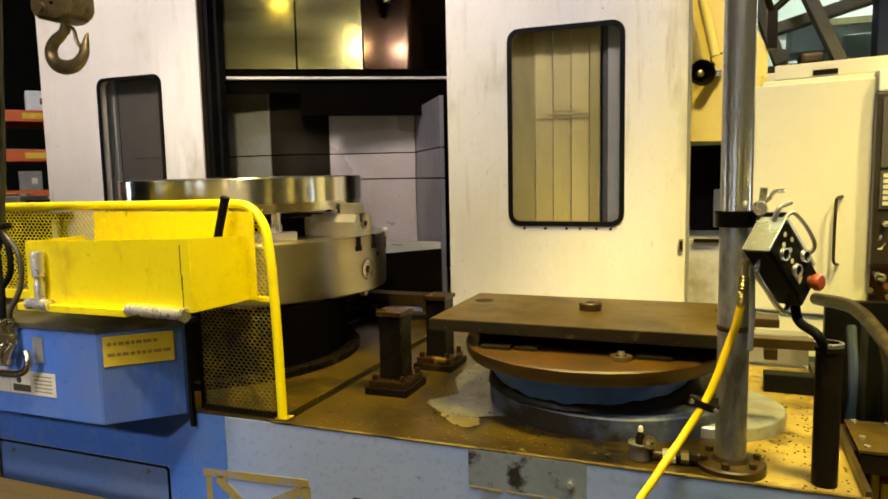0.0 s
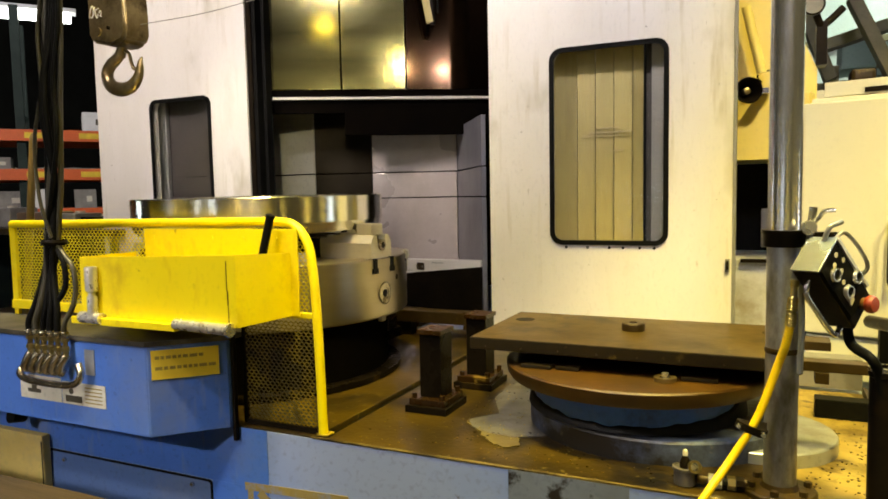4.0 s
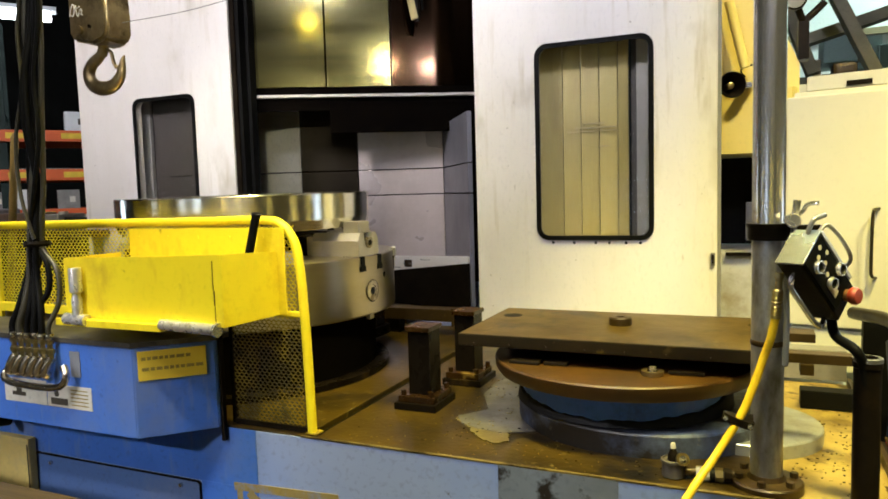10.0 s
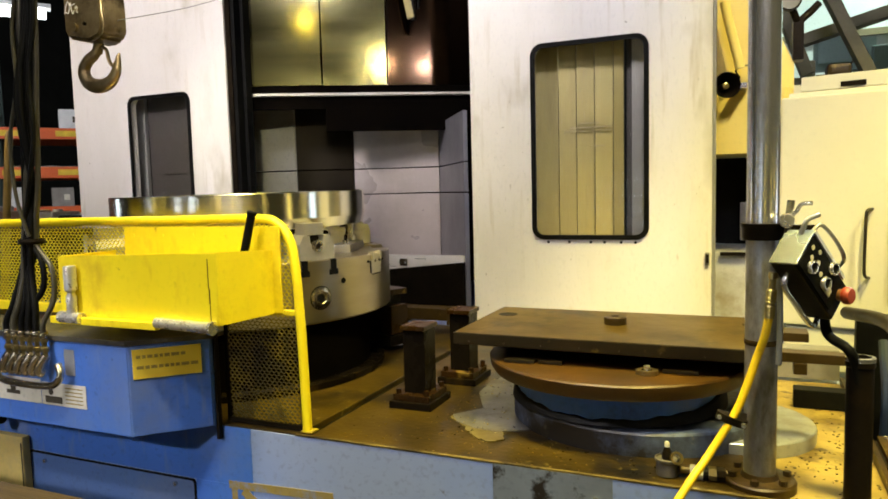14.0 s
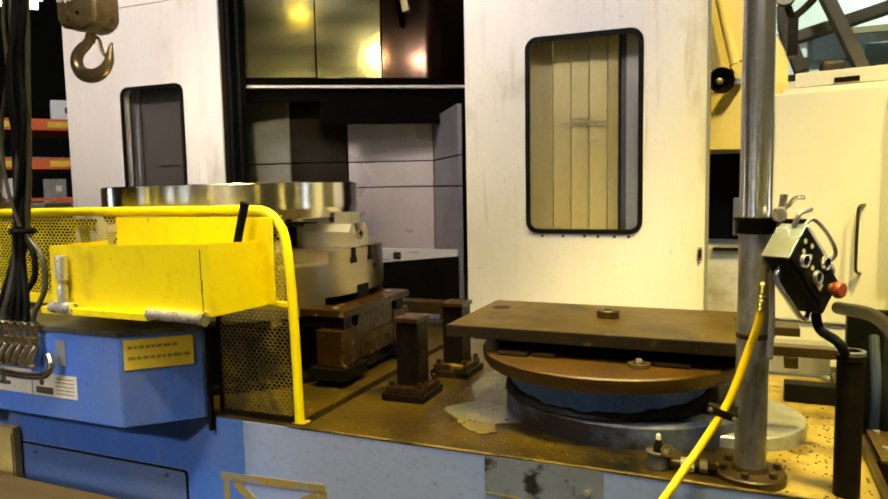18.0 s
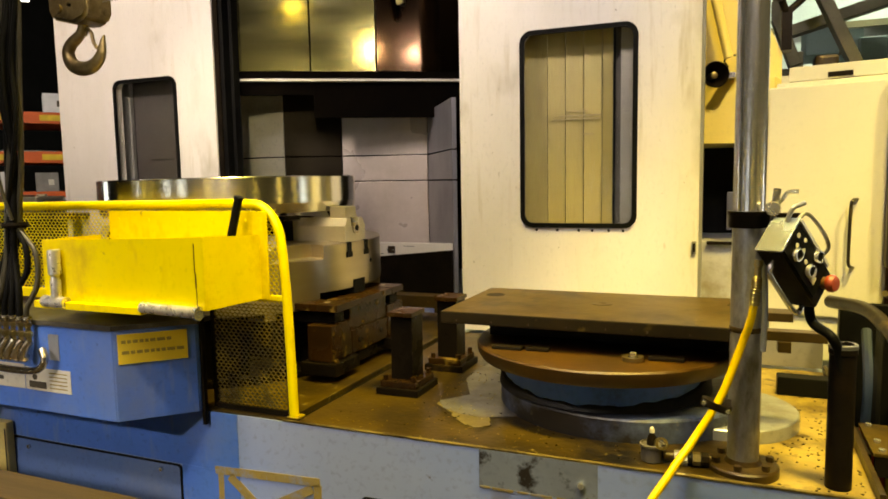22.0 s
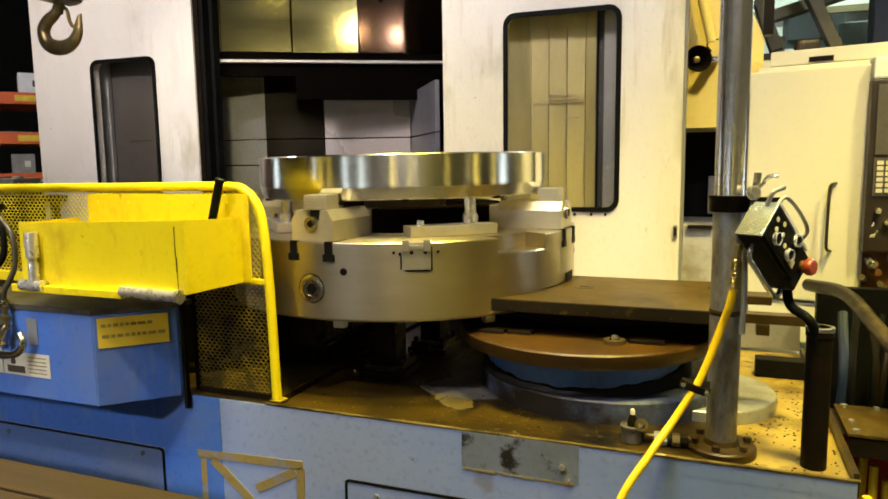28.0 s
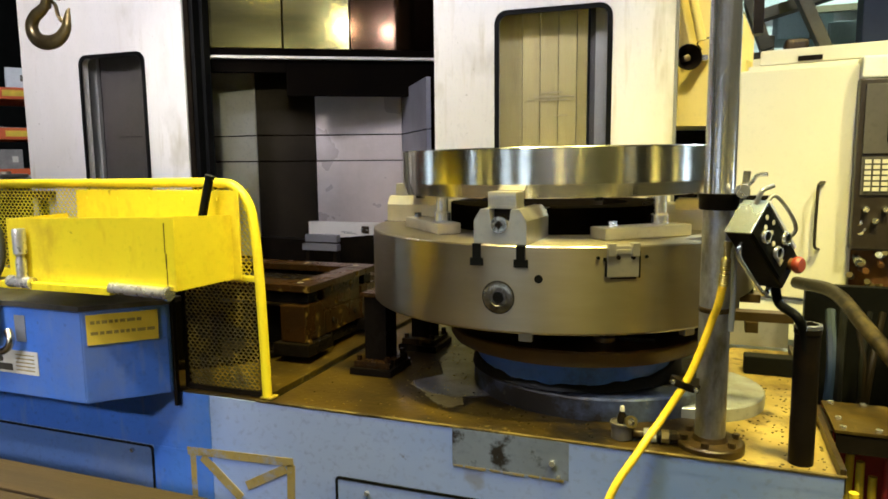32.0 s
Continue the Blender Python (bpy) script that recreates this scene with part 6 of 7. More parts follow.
# ---- machines behind ----
M["grey_stained_pale"] = mat("pale_grey_panel_paint", (0.50, 0.49, 0.45), (0.42, 0.41, 0.37), 0.45, scale=3, bump=0.05, stain=(0.26, 0.22, 0.14), stain_scale=2.5)


def yellow_machine():
    t = thing("yellow_machine", (0.0, 3.2, 0), "yellow painted machine housing with a dark service opening", "machine")
    poly = [(-0.40, 1.624), (0.125, 1.617), (0.125, 1.818), (0.17, 1.823), (0.17, 1.956), (0.122, 2.062), (0.064, 2.157), (0.021, 2.5), (-0.40, 2.5)]
    bm = bmesh.new()
    f = [bm.verts.new((x, 3.075, z)) for x, z in poly]
    k = [bm.verts.new((x, 3.8, z)) for x, z in poly]
    bm.faces.new(f)
    bm.faces.new(k[::-1])
    for i in range(len(poly)):
        j = (i + 1) % len(poly)
        bm.faces.new((f[j], f[i], k[i], k[j]))
    bmesh.ops.recalc_face_normals(bm, faces=bm.faces)
    part("housing", bm, "yellow_wall", t)
    part("recess", bbox(-0.40, 0.117, 3.498, 3.54, 1.224, 1.616), "black", t, "dark service opening")
    part("recess_side", bbox(0.118, 0.126, 3.074, 3.54, 1.224, 1.616), "black_metal", t)
    part("terminal_box", bbox(-0.021, 0.064, 3.413, 3.487, 1.246, 1.415, bevel=0.005), "cover_grey", t, "grey terminal box")
    part("lower_panel", bbox(-0.40, 0.128, 3.079, 3.54, 0.0, 1.22, bevel=0.004), "grey_stained_pale", t, "pale grey lower panel")
    part("lower_sill", bbox(-0.09, 0.011, 3.058, 3.078, 1.21, 1.224), "black_metal", t)
    part("pipe", rod((-0.08, 3.01, 2.2), (-0.021, 3.01, 1.945), 0.018, 20), "yellow_wall", t, "yellow diagonal pipe", smooth=True)
    h = thing("horn", (-0.074, 3.0, 1.876), "dark bell-shaped signal horn on the yellow housing", "horn")
    k = Matrix.Translation((-0.072, 2.968, 1.876)) @ Matrix.Rotation(radians(90), 4, "X") @ Matrix.Rotation(radians(18), 4, "Y")
    part("bell", lathe([(0.048, 0.028), (0.050, 0.026), (0.042, -0.01), (0.026, -0.05), (0.014, -0.08), (0.0, -0.08), (0.0, -0.07), (0.010, -0.06), (0.024, -0.03), (0.040, 0.010), (0.046, 0.028)], 32, k), "black_metal", h, smooth=True)
    part("driver", lathe([(0, -0.07), (0.011, -0.06), (0.013, 0.004), (0.0, 0.010)], 16, k), "hook", h, "dull bronze centre cone", smooth=True)
    part("bracket", bbox(-0.032, 0.005, 2.989, 3.073, 1.866, 1.887), "pole", h)
    part("wire", tube([(-0.021, 3.042, 1.913), (-0.037, 3.032, 1.94), (0.0, 3.032, 1.956), (0.032, 3.042, 1.956)], 0.003, 6), "black", h, smooth=True)
    g = thing("pressure_gauge", (0.159, 3.074, 2.136), "small round pressure gauge on a pipe elbow", "gauge")
    k = Matrix.Translation((0.151, 3.032, 2.184)) @ Matrix.Rotation(radians(90), 4, "X")
    part("dial_case", lathe([(0, -0.02), (0.038, -0.02), (0.040, 0.010), (0.036, 0.012), (0.035, 0.006), (0, 0.006)], 28, k), "black_metal", g, smooth=True)
    part("dial", lathe([(0, 0.008), (0.033, 0.008)], 28, k), "carton", g, "dull dial face")
    part("stem", tube([(0.159, 3.053, 2.157), (0.18, 3.074, 2.115), (0.212, 3.095, 2.136), (0.254, 3.106, 2.178)], 0.014, 10), "black_metal", g, smooth=True)
    part("mount", bbox(0.164, 0.201, 3.063, 3.138, 1.966, 2.125), "black_metal", g)


yellow_machine()


M["rail"] = mat("worn_dark_rail_paint", (0.030, 0.023, 0.012), (0.014, 0.011, 0.007), 0.3, 0.3, scale=8, bump=0.1, stain=(0.20, 0.15, 0.05), stain_scale=5)


M["panel_dark"] = mat("dark_brown_black_panel", (0.022, 0.016, 0.012), (0.035, 0.026, 0.018), 0.35, 0.1, scale=9, bump=0.05)
M["screen_dark"] = mat("dark_grey_screen_plate", (0.085, 0.078, 0.075), (0.06, 0.055, 0.052), 0.3, scale=5, bump=0.02)


def cabinet():
    t = thing("control_cabinet", (0.32, 3.0, 0), "cream painted control cabinet with a long bar handle", "cabinet")
    p, q = Vector((0.122, 2.95, 0)), Vector((0.505, 2.85, 0))
    e = (q - p).normalized()
    k = Matrix.Translation(p) @ Matrix.Rotation(math.atan2(e.y, e.x), 4, "Z")
    w = (q - p).length
    part("body", bbox(0.02, w + 0.02, 0.032, 0.50, 0.0, 1.83, bevel=0.004, m=k), "cream", t)
    dr = part("door", bbox(0, w, 0, 0.030, 0.965, 1.812, bevel=0.006, m=k), "cream", t)
    for z in (1.12, 1.45, 1.70):
        part("hinge", rod(k @ Vector((-0.005, 0.012, z - 0.012)), k @ Vector((-0.005, 0.012, z + 0.012)), 0.006, 10), "black_metal", dr)
    part("handle", tube([k @ Vector((0.302, 0.0, 1.40)), k @ Vector((0.292, -0.035, 1.395)), k @ Vector((0.288, -0.038, 1.36)), k @ Vector((0.286, -0.038, 1.20)), k @ Vector((0.288, -0.03, 1.165)), k @ Vector((0.296, 0.0, 1.155))],
                        0.0055, 10), "rail", dr, "worn dark bar handle", smooth=True)
    part("top_cap", bbox(0.06, w + 0.10, 0.035, 0.48, 1.832, 1.885, bevel=0.004, m=k), "cream", t)
    part("label_plate", bbox(0.19, 0.27, 0.030, 0.034, 1.838, 1.856, m=k), "black_metal", t, "dark label plate")
    part("side_post", bbox(-0.05, 0.012, 0.036, 0.12, 1.60, 1.86, bevel=0.003, m=k), "yellow_wall", t)
    part("plinth", bbox(0.02, w, 0.012, 0.031, 0.80, 0.955, bevel=0.004, m=k), "cream", t)
    o = thing("operator_panel", (0.70, 2.82, 0.9), "brown operator panel with a grey screen and rows of keys", "control panel")
    part("hood", bbox(0.50, 1.1, 2.80, 2.95, 1.755, 1.83, bevel=0.008), "white_box", o, "pale top hood")
    part("case", bbox(0.497, 1.1, 2.80, 2.95, 1.165, 1.754, bevel=0.006), "panel_dark", o)
    part("screen_plate", bbox(0.515, 0.78, 2.794, 2.799, 1.50, 1.735, bevel=0.002), "screen_dark", o, "dark grey screen plate")
    part("screen", bbox(0.585, 0.76, 2.791, 2.7935, 1.54, 1.70), "black_metal", o)
    part("key_plate", bbox(0.515, 0.78, 2.794, 2.799, 1.36, 1.49), "screen_dark", o)
    for r in range(6):
        for c in range(6):
            part("key", bbox(0.524 + c * 0.026, 0.543 + c * 0.026, 2.789, 2.7935, 1.372 + r * 0.019, 1.385 + r * 0.019), "decal", o)
    for i in range(5):
        part("switch", rod((0.535 + i * 0.03, 2.80, 1.31 - (i % 2) * 0.04), (0.535 + i * 0.03, 2.78, 1.31 - (i % 2) * 0.04), 0.010, 12), "chrome", o)
    part("cradle", bbox(0.50, 1.1, 2.86, 2.95, 0.98, 1.163), "copper", o, "rusty orange lower bracket")
    random.seed(8)
    for i in range(14):
        x, z = random.uniform(0.51, 0.62), random.uniform(1.0, 1.26)
        part("fitting", rod((x, 2.86, z), (x + random.uniform(-0.02, 0.02), 2.80, z + random.uniform(-0.02, 0.02)), random.uniform(0.006, 0.015), 8), random.choice(("brass", "copper", "chrome")), o)
    part("pillar", bbox(0.62, 0.9, 2.9, 3.1, 0.0, 0.978), "navy", o, "dark navy pillar")


cabinet()


def right_end():
    t = thing("end_box", (0.5, 1.9, 0), "steel box with a bolted lid and red inside holding yellow tubes", "box")
    part("lid", bbox(0.325, 0.80, 1.84, 2.06, 0.838, 0.846, bevel=0.001), "slab", t, "oily bolted lid plate")
    for x, y in ((0.345, 1.855), (0.345, 1.92), (0.345, 2.04), (0.42, 1.855), (0.42, 2.04), (0.50, 1.95)):
        part("lid_bolt", rod((x, y, 0.846), (x, y, 0.853), 0.008, 10), "chrome", t)
    part("back", bbox(0.325, 0.80, 2.03, 2.05, 0.0, 0.836), "red_paint", t)
    part("lid_edge", bbox(0.33, 0.80, 1.842, 1.852, 0.79, 0.837), "black_metal", t)
    part("side", bbox(0.315, 0.325, 1.86, 2.05, 0.0, 0.836), "black_metal", t)
    y = thing("yellow_tubes", (0.42, 1.93, 0.0), "upright yellow and red tubes stored in the box", "tubes")
    random.seed(2)
    for i, (x, c) in enumerate(((0.345, "hose"), (0.375, "hose"), (0.395, "hose"), (0.425, "hose"), (0.455, "red_paint"), (0.49, "red_paint"), (0.52, "hose"))):
        part("tube", rod((x + random.uniform(-0.02, 0.02), 1.90, 0.0), (x, 1.90 + random.uniform(-0.01, 0.02), random.uniform(0.70, 0.785)), 0.010, 12), c, y, smooth=True)
    n = thing("front_tube", (0.33, 1.60, 0), "yellow upright tube beside the base end", "tube")
    part("tube", rod((0.327, 1.60, 0.0), (0.327, 1.60, 0.80), 0.010, 12), "hose", n, smooth=True)
    h = thing("hand_rail", (0.45, 2.0, 0), "dark worn bent hand rail", "rail")
    part("bar", tube([(0.30, 2.50, 1.09), (0.375, 2.30, 1.10), (0.42, 2.08, 1.05), (0.47, 1.90, 0.985), (0.54, 1.74, 0.90), (0.62, 1.62, 0.75), (0.66, 1.58, 0.4), (0.66, 1.58, 0.0)], 0.020, 12), "rail", h, smooth=True)
    part("skirt", bbox(0.33, 0.70, 2.52, 2.56, 0.0, 1.08), "black", h, "black cover sheet")
    part("skirt", bbox(0.60, 0.64, 2.10, 2.52, 0.0, 0.98), "black_metal", h)
    c = thing("cable_tray", (0.45, 2.3, 0), "dark cables and fittings heaped behind the rail", "cables")
    random.seed(5)
    for i in range(7):
        x = 0.36 + i * 0.035
        part("cable", tube([(x, 2.45, 0.0), (x + random.uniform(-0.03, 0.03), 2.35, 0.5), (x + random.uniform(-0.04, 0.04), 2.28, 0.85), (x + 0.03, 2.42, 1.02)], random.uniform(0.008, 0.016), 8),
             random.choice(("black", "black_metal", "navy")), c, smooth=True)


right_end()


def roof_frame():
    t = thing("roof_truss", (0.7, 5, 2.0), "olive painted steel truss of crossing angle bars", "truss")

    def bar(p, q, w, d=0.04):
        p, q = Vector(p), Vector(q)
        m = Matrix.Translation(p) @ (q - p).to_track_quat("X", "Z").to_matrix().to_4x4()
        bm = bmesh.new()
        block(bm, 0, (q - p).length, -d, d, -w / 2, w / 2, 0.004, m)
        block(bm, 0, (q - p).length, d - 0.012, d + 0.05, -w / 2, -w / 2 + 0.012, 0, m)
        part("bar", bm, "beam", t)

    bar((0.16, 5, 2.66), (0.34, 5, 2.16), 0.07)
    bar((0.36, 5.06, 2.25), (0.36, 5.06, 1.9), 0.05)
    bar((0.29, 5.2, 2.40), (0.98, 5.2, 2.585), 0.07)
    bar((0.43, 4.8, 2.60), (0.68, 4.8, 2.05), 0.065)
    bar((0.20, 5.1, 2.13), (1.3, 5.1, 2.13), 0.05)
    g = thing("roof_girder", (1.2, 6.1, 2.97), "dark steel roof girder over the duct", "girder")
    part("web", bbox(0.3, 3.4, 6.08, 6.12, 2.98, 3.6), "roof", g)
    part("flange", bbox(0.3, 3.4, 6.0, 6.2, 2.95, 2.979), "roof", g)
    for x in (0.6, 3.1):
        part("hanger", bbox(x - 0.04, x + 0.04, 6.06, 6.14, 3.601, 7.0), "roof", g)
    d = thing("air_duct", (1.0, 6.5, 2.0), "mint green sheet-metal air duct", "duct")
    part("duct_box", bbox(0.50, 0.74, 6.4, 6.9, 2.42, 2.66, bevel=0.01), "mint", d)
    part("duct_neck", prism([(0.742, 6.42), (0.90, 6.42), (0.90, 6.85), (0.742, 6.85)], 2.36, 2.60), "mint", d)
    part("duct_box", bbox(0.87, 1.40, 6.35, 6.9, 2.27, 2.52, bevel=0.01), "mint", d)
    part("duct_foot", bbox(0.5, 1.5, 6.5, 6.8, 0.0, 2.35), "hall", d)
    part("duct_band", bbox(0.735, 0.755, 6.39, 6.91, 2.41, 2.67), "beam", d)
    w = thing("pale_partition", (1.2, 9, 0), "pale mint painted partition wall across the hall", "wall", kind="structure")
    part("panel", bbox(-0.4, 6.0, 9.0, 9.1, 0.0, 4.2), "mint_pale", w)
    part("rail", bbox(-0.4, 6.0, 8.94, 8.99, 3.05, 3.12), "beam", w)
    c = thing("navy_column", (1.15, 5, 0), "dark navy painted steel column", "column")
    part("shaft", bbox(0.845, 1.10, 4.9, 5.1, 0.0, 7.0, bevel=0.01), "navy", c)
    part("plate", bbox(0.83, 1.11, 4.88, 4.898, 1.8, 2.08), "navy", c)
    f = thing("back_machine", (0.8, 4.6, 0), "brown cluttered machine top behind the cabinet", "machine")
    part("body", bbox(0.15, 0.82, 4.3, 4.7, 0.0, 2.02, bevel=0.01), "cream", f)
    part("clutter", bbox(0.36, 0.80, 4.4, 4.65, 2.021, 2.07, bevel=0.01), "panel_brown", f)
    part("clutter", bbox(0.40, 0.52, 4.45, 4.6, 2.071, 2.14, bevel=0.02), "rust", f)


roof_frame()


# ---- storage rack, hoist hook, odds and ends ----
def storage_rack():
    d = Vector((0.604, 0.797, 0))
    k = Matrix.Translation((-6.65, 4.43, 0)) @ Matrix.Rotation(math.atan2(d.y, d.x), 4, "Z")
    t = thing("storage_rack", (-6.4, 4.9, 0), "pallet rack with orange beams and grey-green uprights, loaded with parts", "rack")
    for u in (0.12, 2.3, -2.2):
        for v in (0.0, 0.9):
            part("upright", bbox(u - 0.04, u + 0.04, v + 0.03, v + 0.10, 0.0, 3.4, bevel=0.004, m=k), "rack_post", t)
        for z in (0.6, 1.5, 2.4):
            part("brace", bbox(u - 0.015, u + 0.015, 0.101, 0.929, z, z + 0.03, m=k), "rack_post", t)
    for z in (2.155, 1.775, 1.385):
        for v in (0.0, 0.97):
            b = part("beam", bbox(-2.3, 2.4, v - 0.02, v + 0.028, z - 0.055, z + 0.055, bevel=0.004, m=k), "orange", t, "orange beam")
            if v == 0:
                for u in (-0.35, 0.15, 0.62, 0.95) if z > 1.4 else (-0.3, 0.3):
                    part("shelf_tag", bbox(u, u + 0.22, -0.024, -0.021, z - 0.028, z + 0.028, m=k), "tag", b, "yellow shelf tag")
        part("deck_board", bbox(-2.3, 2.4, 0.03, 0.96, z + 0.03, z + 0.05, m=k), "roof", t)
    random.seed(21)
    boxes = [(0.66, 2.206, 0.22, 0.20, "white_box", "white cardboard parts box"), (-0.2, 1.826, 0.22, 0.12, "carton", "grey parts bin"), (-0.55, 1.826, 0.25, 0.16, "carton", "grey parts bin"),
             (0.20, 1.436, 0.24, 0.20, "white_box", "pale parts box"), (0.55, 1.436, 0.20, 0.19, "carton", "grey parts bin"), (-0.15, 1.436, 0.28, 0.18, "carton", "grey parts bin"),
             (0.86, 1.436, 0.26, 0.20, "carton", "grey parts bin"), (-0.6, 1.436, 0.3, 0.2, "carton", "grey parts bin"), (-0.5, 2.206, 0.3, 0.15, "carton", "grey parts bin")]
    for u, z, w, h, mt, lab in boxes:
        o = k @ Vector((u + w / 2, 0.3, z))
        b = thing("parts_box", o, lab + " on the rack shelf", "box", "rack boxes")
        part("carton", bbox(u, u + w, 0.08, 0.5, z, z + h, bevel=0.006, m=k), mt, b)
        part("label", bbox(u + w * 0.55, u + w * 0.8, 0.077, 0.0795, z + h * 0.35, z + h * 0.65, m=k), "ink" if mt == "white_box" else "decal", b)
    for i in range(3):
        u = 0.0 + i * 0.36
        s = thing("bar_stock", k @ Vector((u + 0.3, 0.4, 1.83)), "bright bar stock lying on the rack shelf", "bars", "rack bars")
        part("bar", bbox(u, u + 0.62, 0.12 + 0.1 * i, 0.16 + 0.1 * i, 1.826, 1.846, m=k), "chrome", s)
    # low bench with parts behind the guard
    b = thing("parts_bench", (-3.9, 3.2, 0), "low bench with grey machined parts on it", "bench")
    part("top", bbox(-5.2, -3.4, 2.9, 3.5, 1.30, 1.34, bevel=0.006), "rust", b)
    for x in (-5.1, -3.5):
        part("leg", bbox(x - 0.04, x + 0.04, 2.95, 3.45, 0.0, 1.299), "rack_post", b)
    for x, w, h, mt in ((-4.75, 0.24, 0.13, "carton"), (-4.45, 0.3, 0.10, "panel_brown"), (-4.05, 0.16, 0.09, "jaw"), (-3.85, 0.22, 0.07, "black_metal"), (-3.62, 0.12, 0.09, "jaw")):
        o = thing("machined_part", (x + w / 2, 3.1, 1.34), "small machined steel part on the bench", "part", "bench parts")
        part("block", bbox(x, x + w, 3.0, 3.2, 1.341, 1.341 + h, bevel=0.012), mt, o)
        part("boss", rod((x + w / 2, 3.1, 1.341 + h), (x + w / 2, 3.1, 1.355 + h), 0.03, 14), "jaw", o)
    l = thing("tube_lamp", (-7.3, 5.3, 3.5), "bright fluorescent lamp fitting hung from the ceiling", "lamp")
    k2 = Matrix.Translation((-7.60, 4.83, 3.53)) @ Matrix.Rotation(math.atan2(d.y, d.x), 4, "Z")
    part("tube", bbox(0, 0.88, -0.06, 0.06, -0.05, 0.05, bevel=0.02, m=k2), "tube_light", l, "glowing tube")
    part("tray", bbox(-0.05, 0.93, -0.1, 0.1, 0.051, 0.09, m=k2), "white_box", l)
    for u in (0.1, 0.8):
        part("hanger", bbox(u - 0.01, u + 0.01, -0.01, 0.01, 0.09, 3.47, m=k2), "black_metal", l)


storage_rack()


def hoist_hook():
    hx, hy = -2.15, 1.9
    t = thing("hoist_hook", (hx, hy, 1.9), "worn bronze-brown crane hook block with a safety latch", "crane hook")
    bm = bmesh.new()
    prof = [(-0.125, 2.115), (-0.105, 2.085), (0.02, 2.058), (0.085, 2.075), (0.108, 2.11), (0.108, 2.20), (0.09, 2.48), (-0.125, 2.48)]
    f = [bm.verts.new((hx + x, hy - 0.07, z)) for x, z in prof]
    b = [bm.verts.new((hx + x, hy + 0.07, z)) for x, z in prof]
    bm.faces.new(f)
    bm.faces.new(b[::-1])
    for i in range(len(prof)):
        j = (i + 1) % len(prof)
        bm.faces.new((f[j], f[i], b[i], b[j]))
    bmesh.ops.recalc_face_normals(bm, faces=bm.faces)
    bmesh.ops.bevel(bm, geom=list(bm.edges), offset=0.014, segments=3, affect="EDGES")
    part("block", bm, "hook", t, smooth=True)
    y0 = hy - 0.0715
    loops = ([(-0.108, 2.19), (-0.098, 2.225), (-0.085, 2.24), (-0.078, 2.215), (-0.088, 2.19), (-0.10, 2.195)], [(-0.072, 2.235), (-0.066, 2.20), (-0.058, 2.185), (-0.050, 2.20)],
             [(-0.082, 2.215), (-0.060, 2.222), (-0.046, 2.226)], [(-0.046, 2.205), (-0.038, 2.215), (-0.032, 2.205), (-0.038, 2.192), (-0.028, 2.188)])
    for line in loops:
        part("mark", tube([(hx + x, y0, z) for x, z in line], 0.0028, 6, 4), "decal", t, "scrawled white chalk mark")
    part("pin", rod((hx - 0.055, hy - 0.08, 2.125), (hx - 0.055, hy - 0.068, 2.125), 0.020, 16), "hook", t)
    part("pin", rod((hx + 0.01, hy - 0.078, 2.135), (hx + 0.01, hy - 0.068, 2.135), 0.008, 10), "black_metal", t)
    part("shank", rod((hx + 0.005, hy, 2.07), (hx - 0.012, hy, 2.025), 0.022, 16), "hook", t, smooth=True)
    line = [(0.000, 2.045, 0.020), (-0.030, 2.018, 0.024), (-0.072, 1.995, 0.027), (-0.098, 1.958, 0.029), (-0.088, 1.915, 0.031), (-0.050, 1.888, 0.032), (0.005, 1.880, 0.031), (0.058, 1.895, 0.028),
            (0.092, 1.928, 0.024), (0.105, 1.965, 0.018), (0.112, 1.995, 0.011), (0.122, 2.012, 0.004)]
    bm = bmesh.new()
    pts = smooth_line([(x, z, r) for x, z, r in line], 5)
    rings = []
    for i, p in enumerate(pts):
        a, c = pts[max(i - 1, 0)], pts[min(i + 1, len(pts) - 1)]
        dx, dz = c.x - a.x, c.y - a.y
        q = math.hypot(dx, dz)
        nx, nz = -dz / q, dx / q
        rings.append([bm.verts.new((hx + p.x + nx * p.z * math.cos(w), hy + p.z * 0.8 * math.sin(w), p.y + nz * p.z * math.cos(w))) for w in (math.tau * i2 / 14 for i2 in range(14))])
    for a, c in zip(rings, rings[1:]):
        for i in range(14):
            bm.faces.new((a[i], a[(i + 1) % 14], c[(i + 1) % 14], c[i]))
    bm.faces.new(rings[0][::-1])
    bm.faces.new(rings[-1])
    bmesh.ops.recalc_face_normals(bm, faces=bm.faces)
    part("hook", bm, "hook", t, smooth=True)
    part("latch", tube([(hx + 0.02, hy, 2.05), (hx + 0.045, hy, 2.03), (hx + 0.055, hy, 1.99), (hx + 0.075, hy, 1.962), (hx + 0.10, hy, 1.972)], 0.008, 8), "hook", t, "thin safety latch", smooth=True)
    for x in (-0.05, 0.05):
        part("chain", rod((hx + x, hy, 2.29), (hx + x, hy, 7.0), 0.010, 8), "black_metal", t)
    for o in t.children_recursive:
        if not o.name.startswith("chain"):
            o.data.transform(Matrix.Translation((hx, hy, 2.062)) @ Matrix.Diagonal((0.82, 0.82, 0.82, 1)) @ Matrix.Translation((-hx, -hy, -2.062)))
    part("sling_line", tube([(hx + 0.085, hy, 2.135), (-2.0, 2.16, 2.225), (-1.90, 2.35, 2.31)], 0.0016, 6), "cover_grey", t, "thin pull line")


hoist_hook()


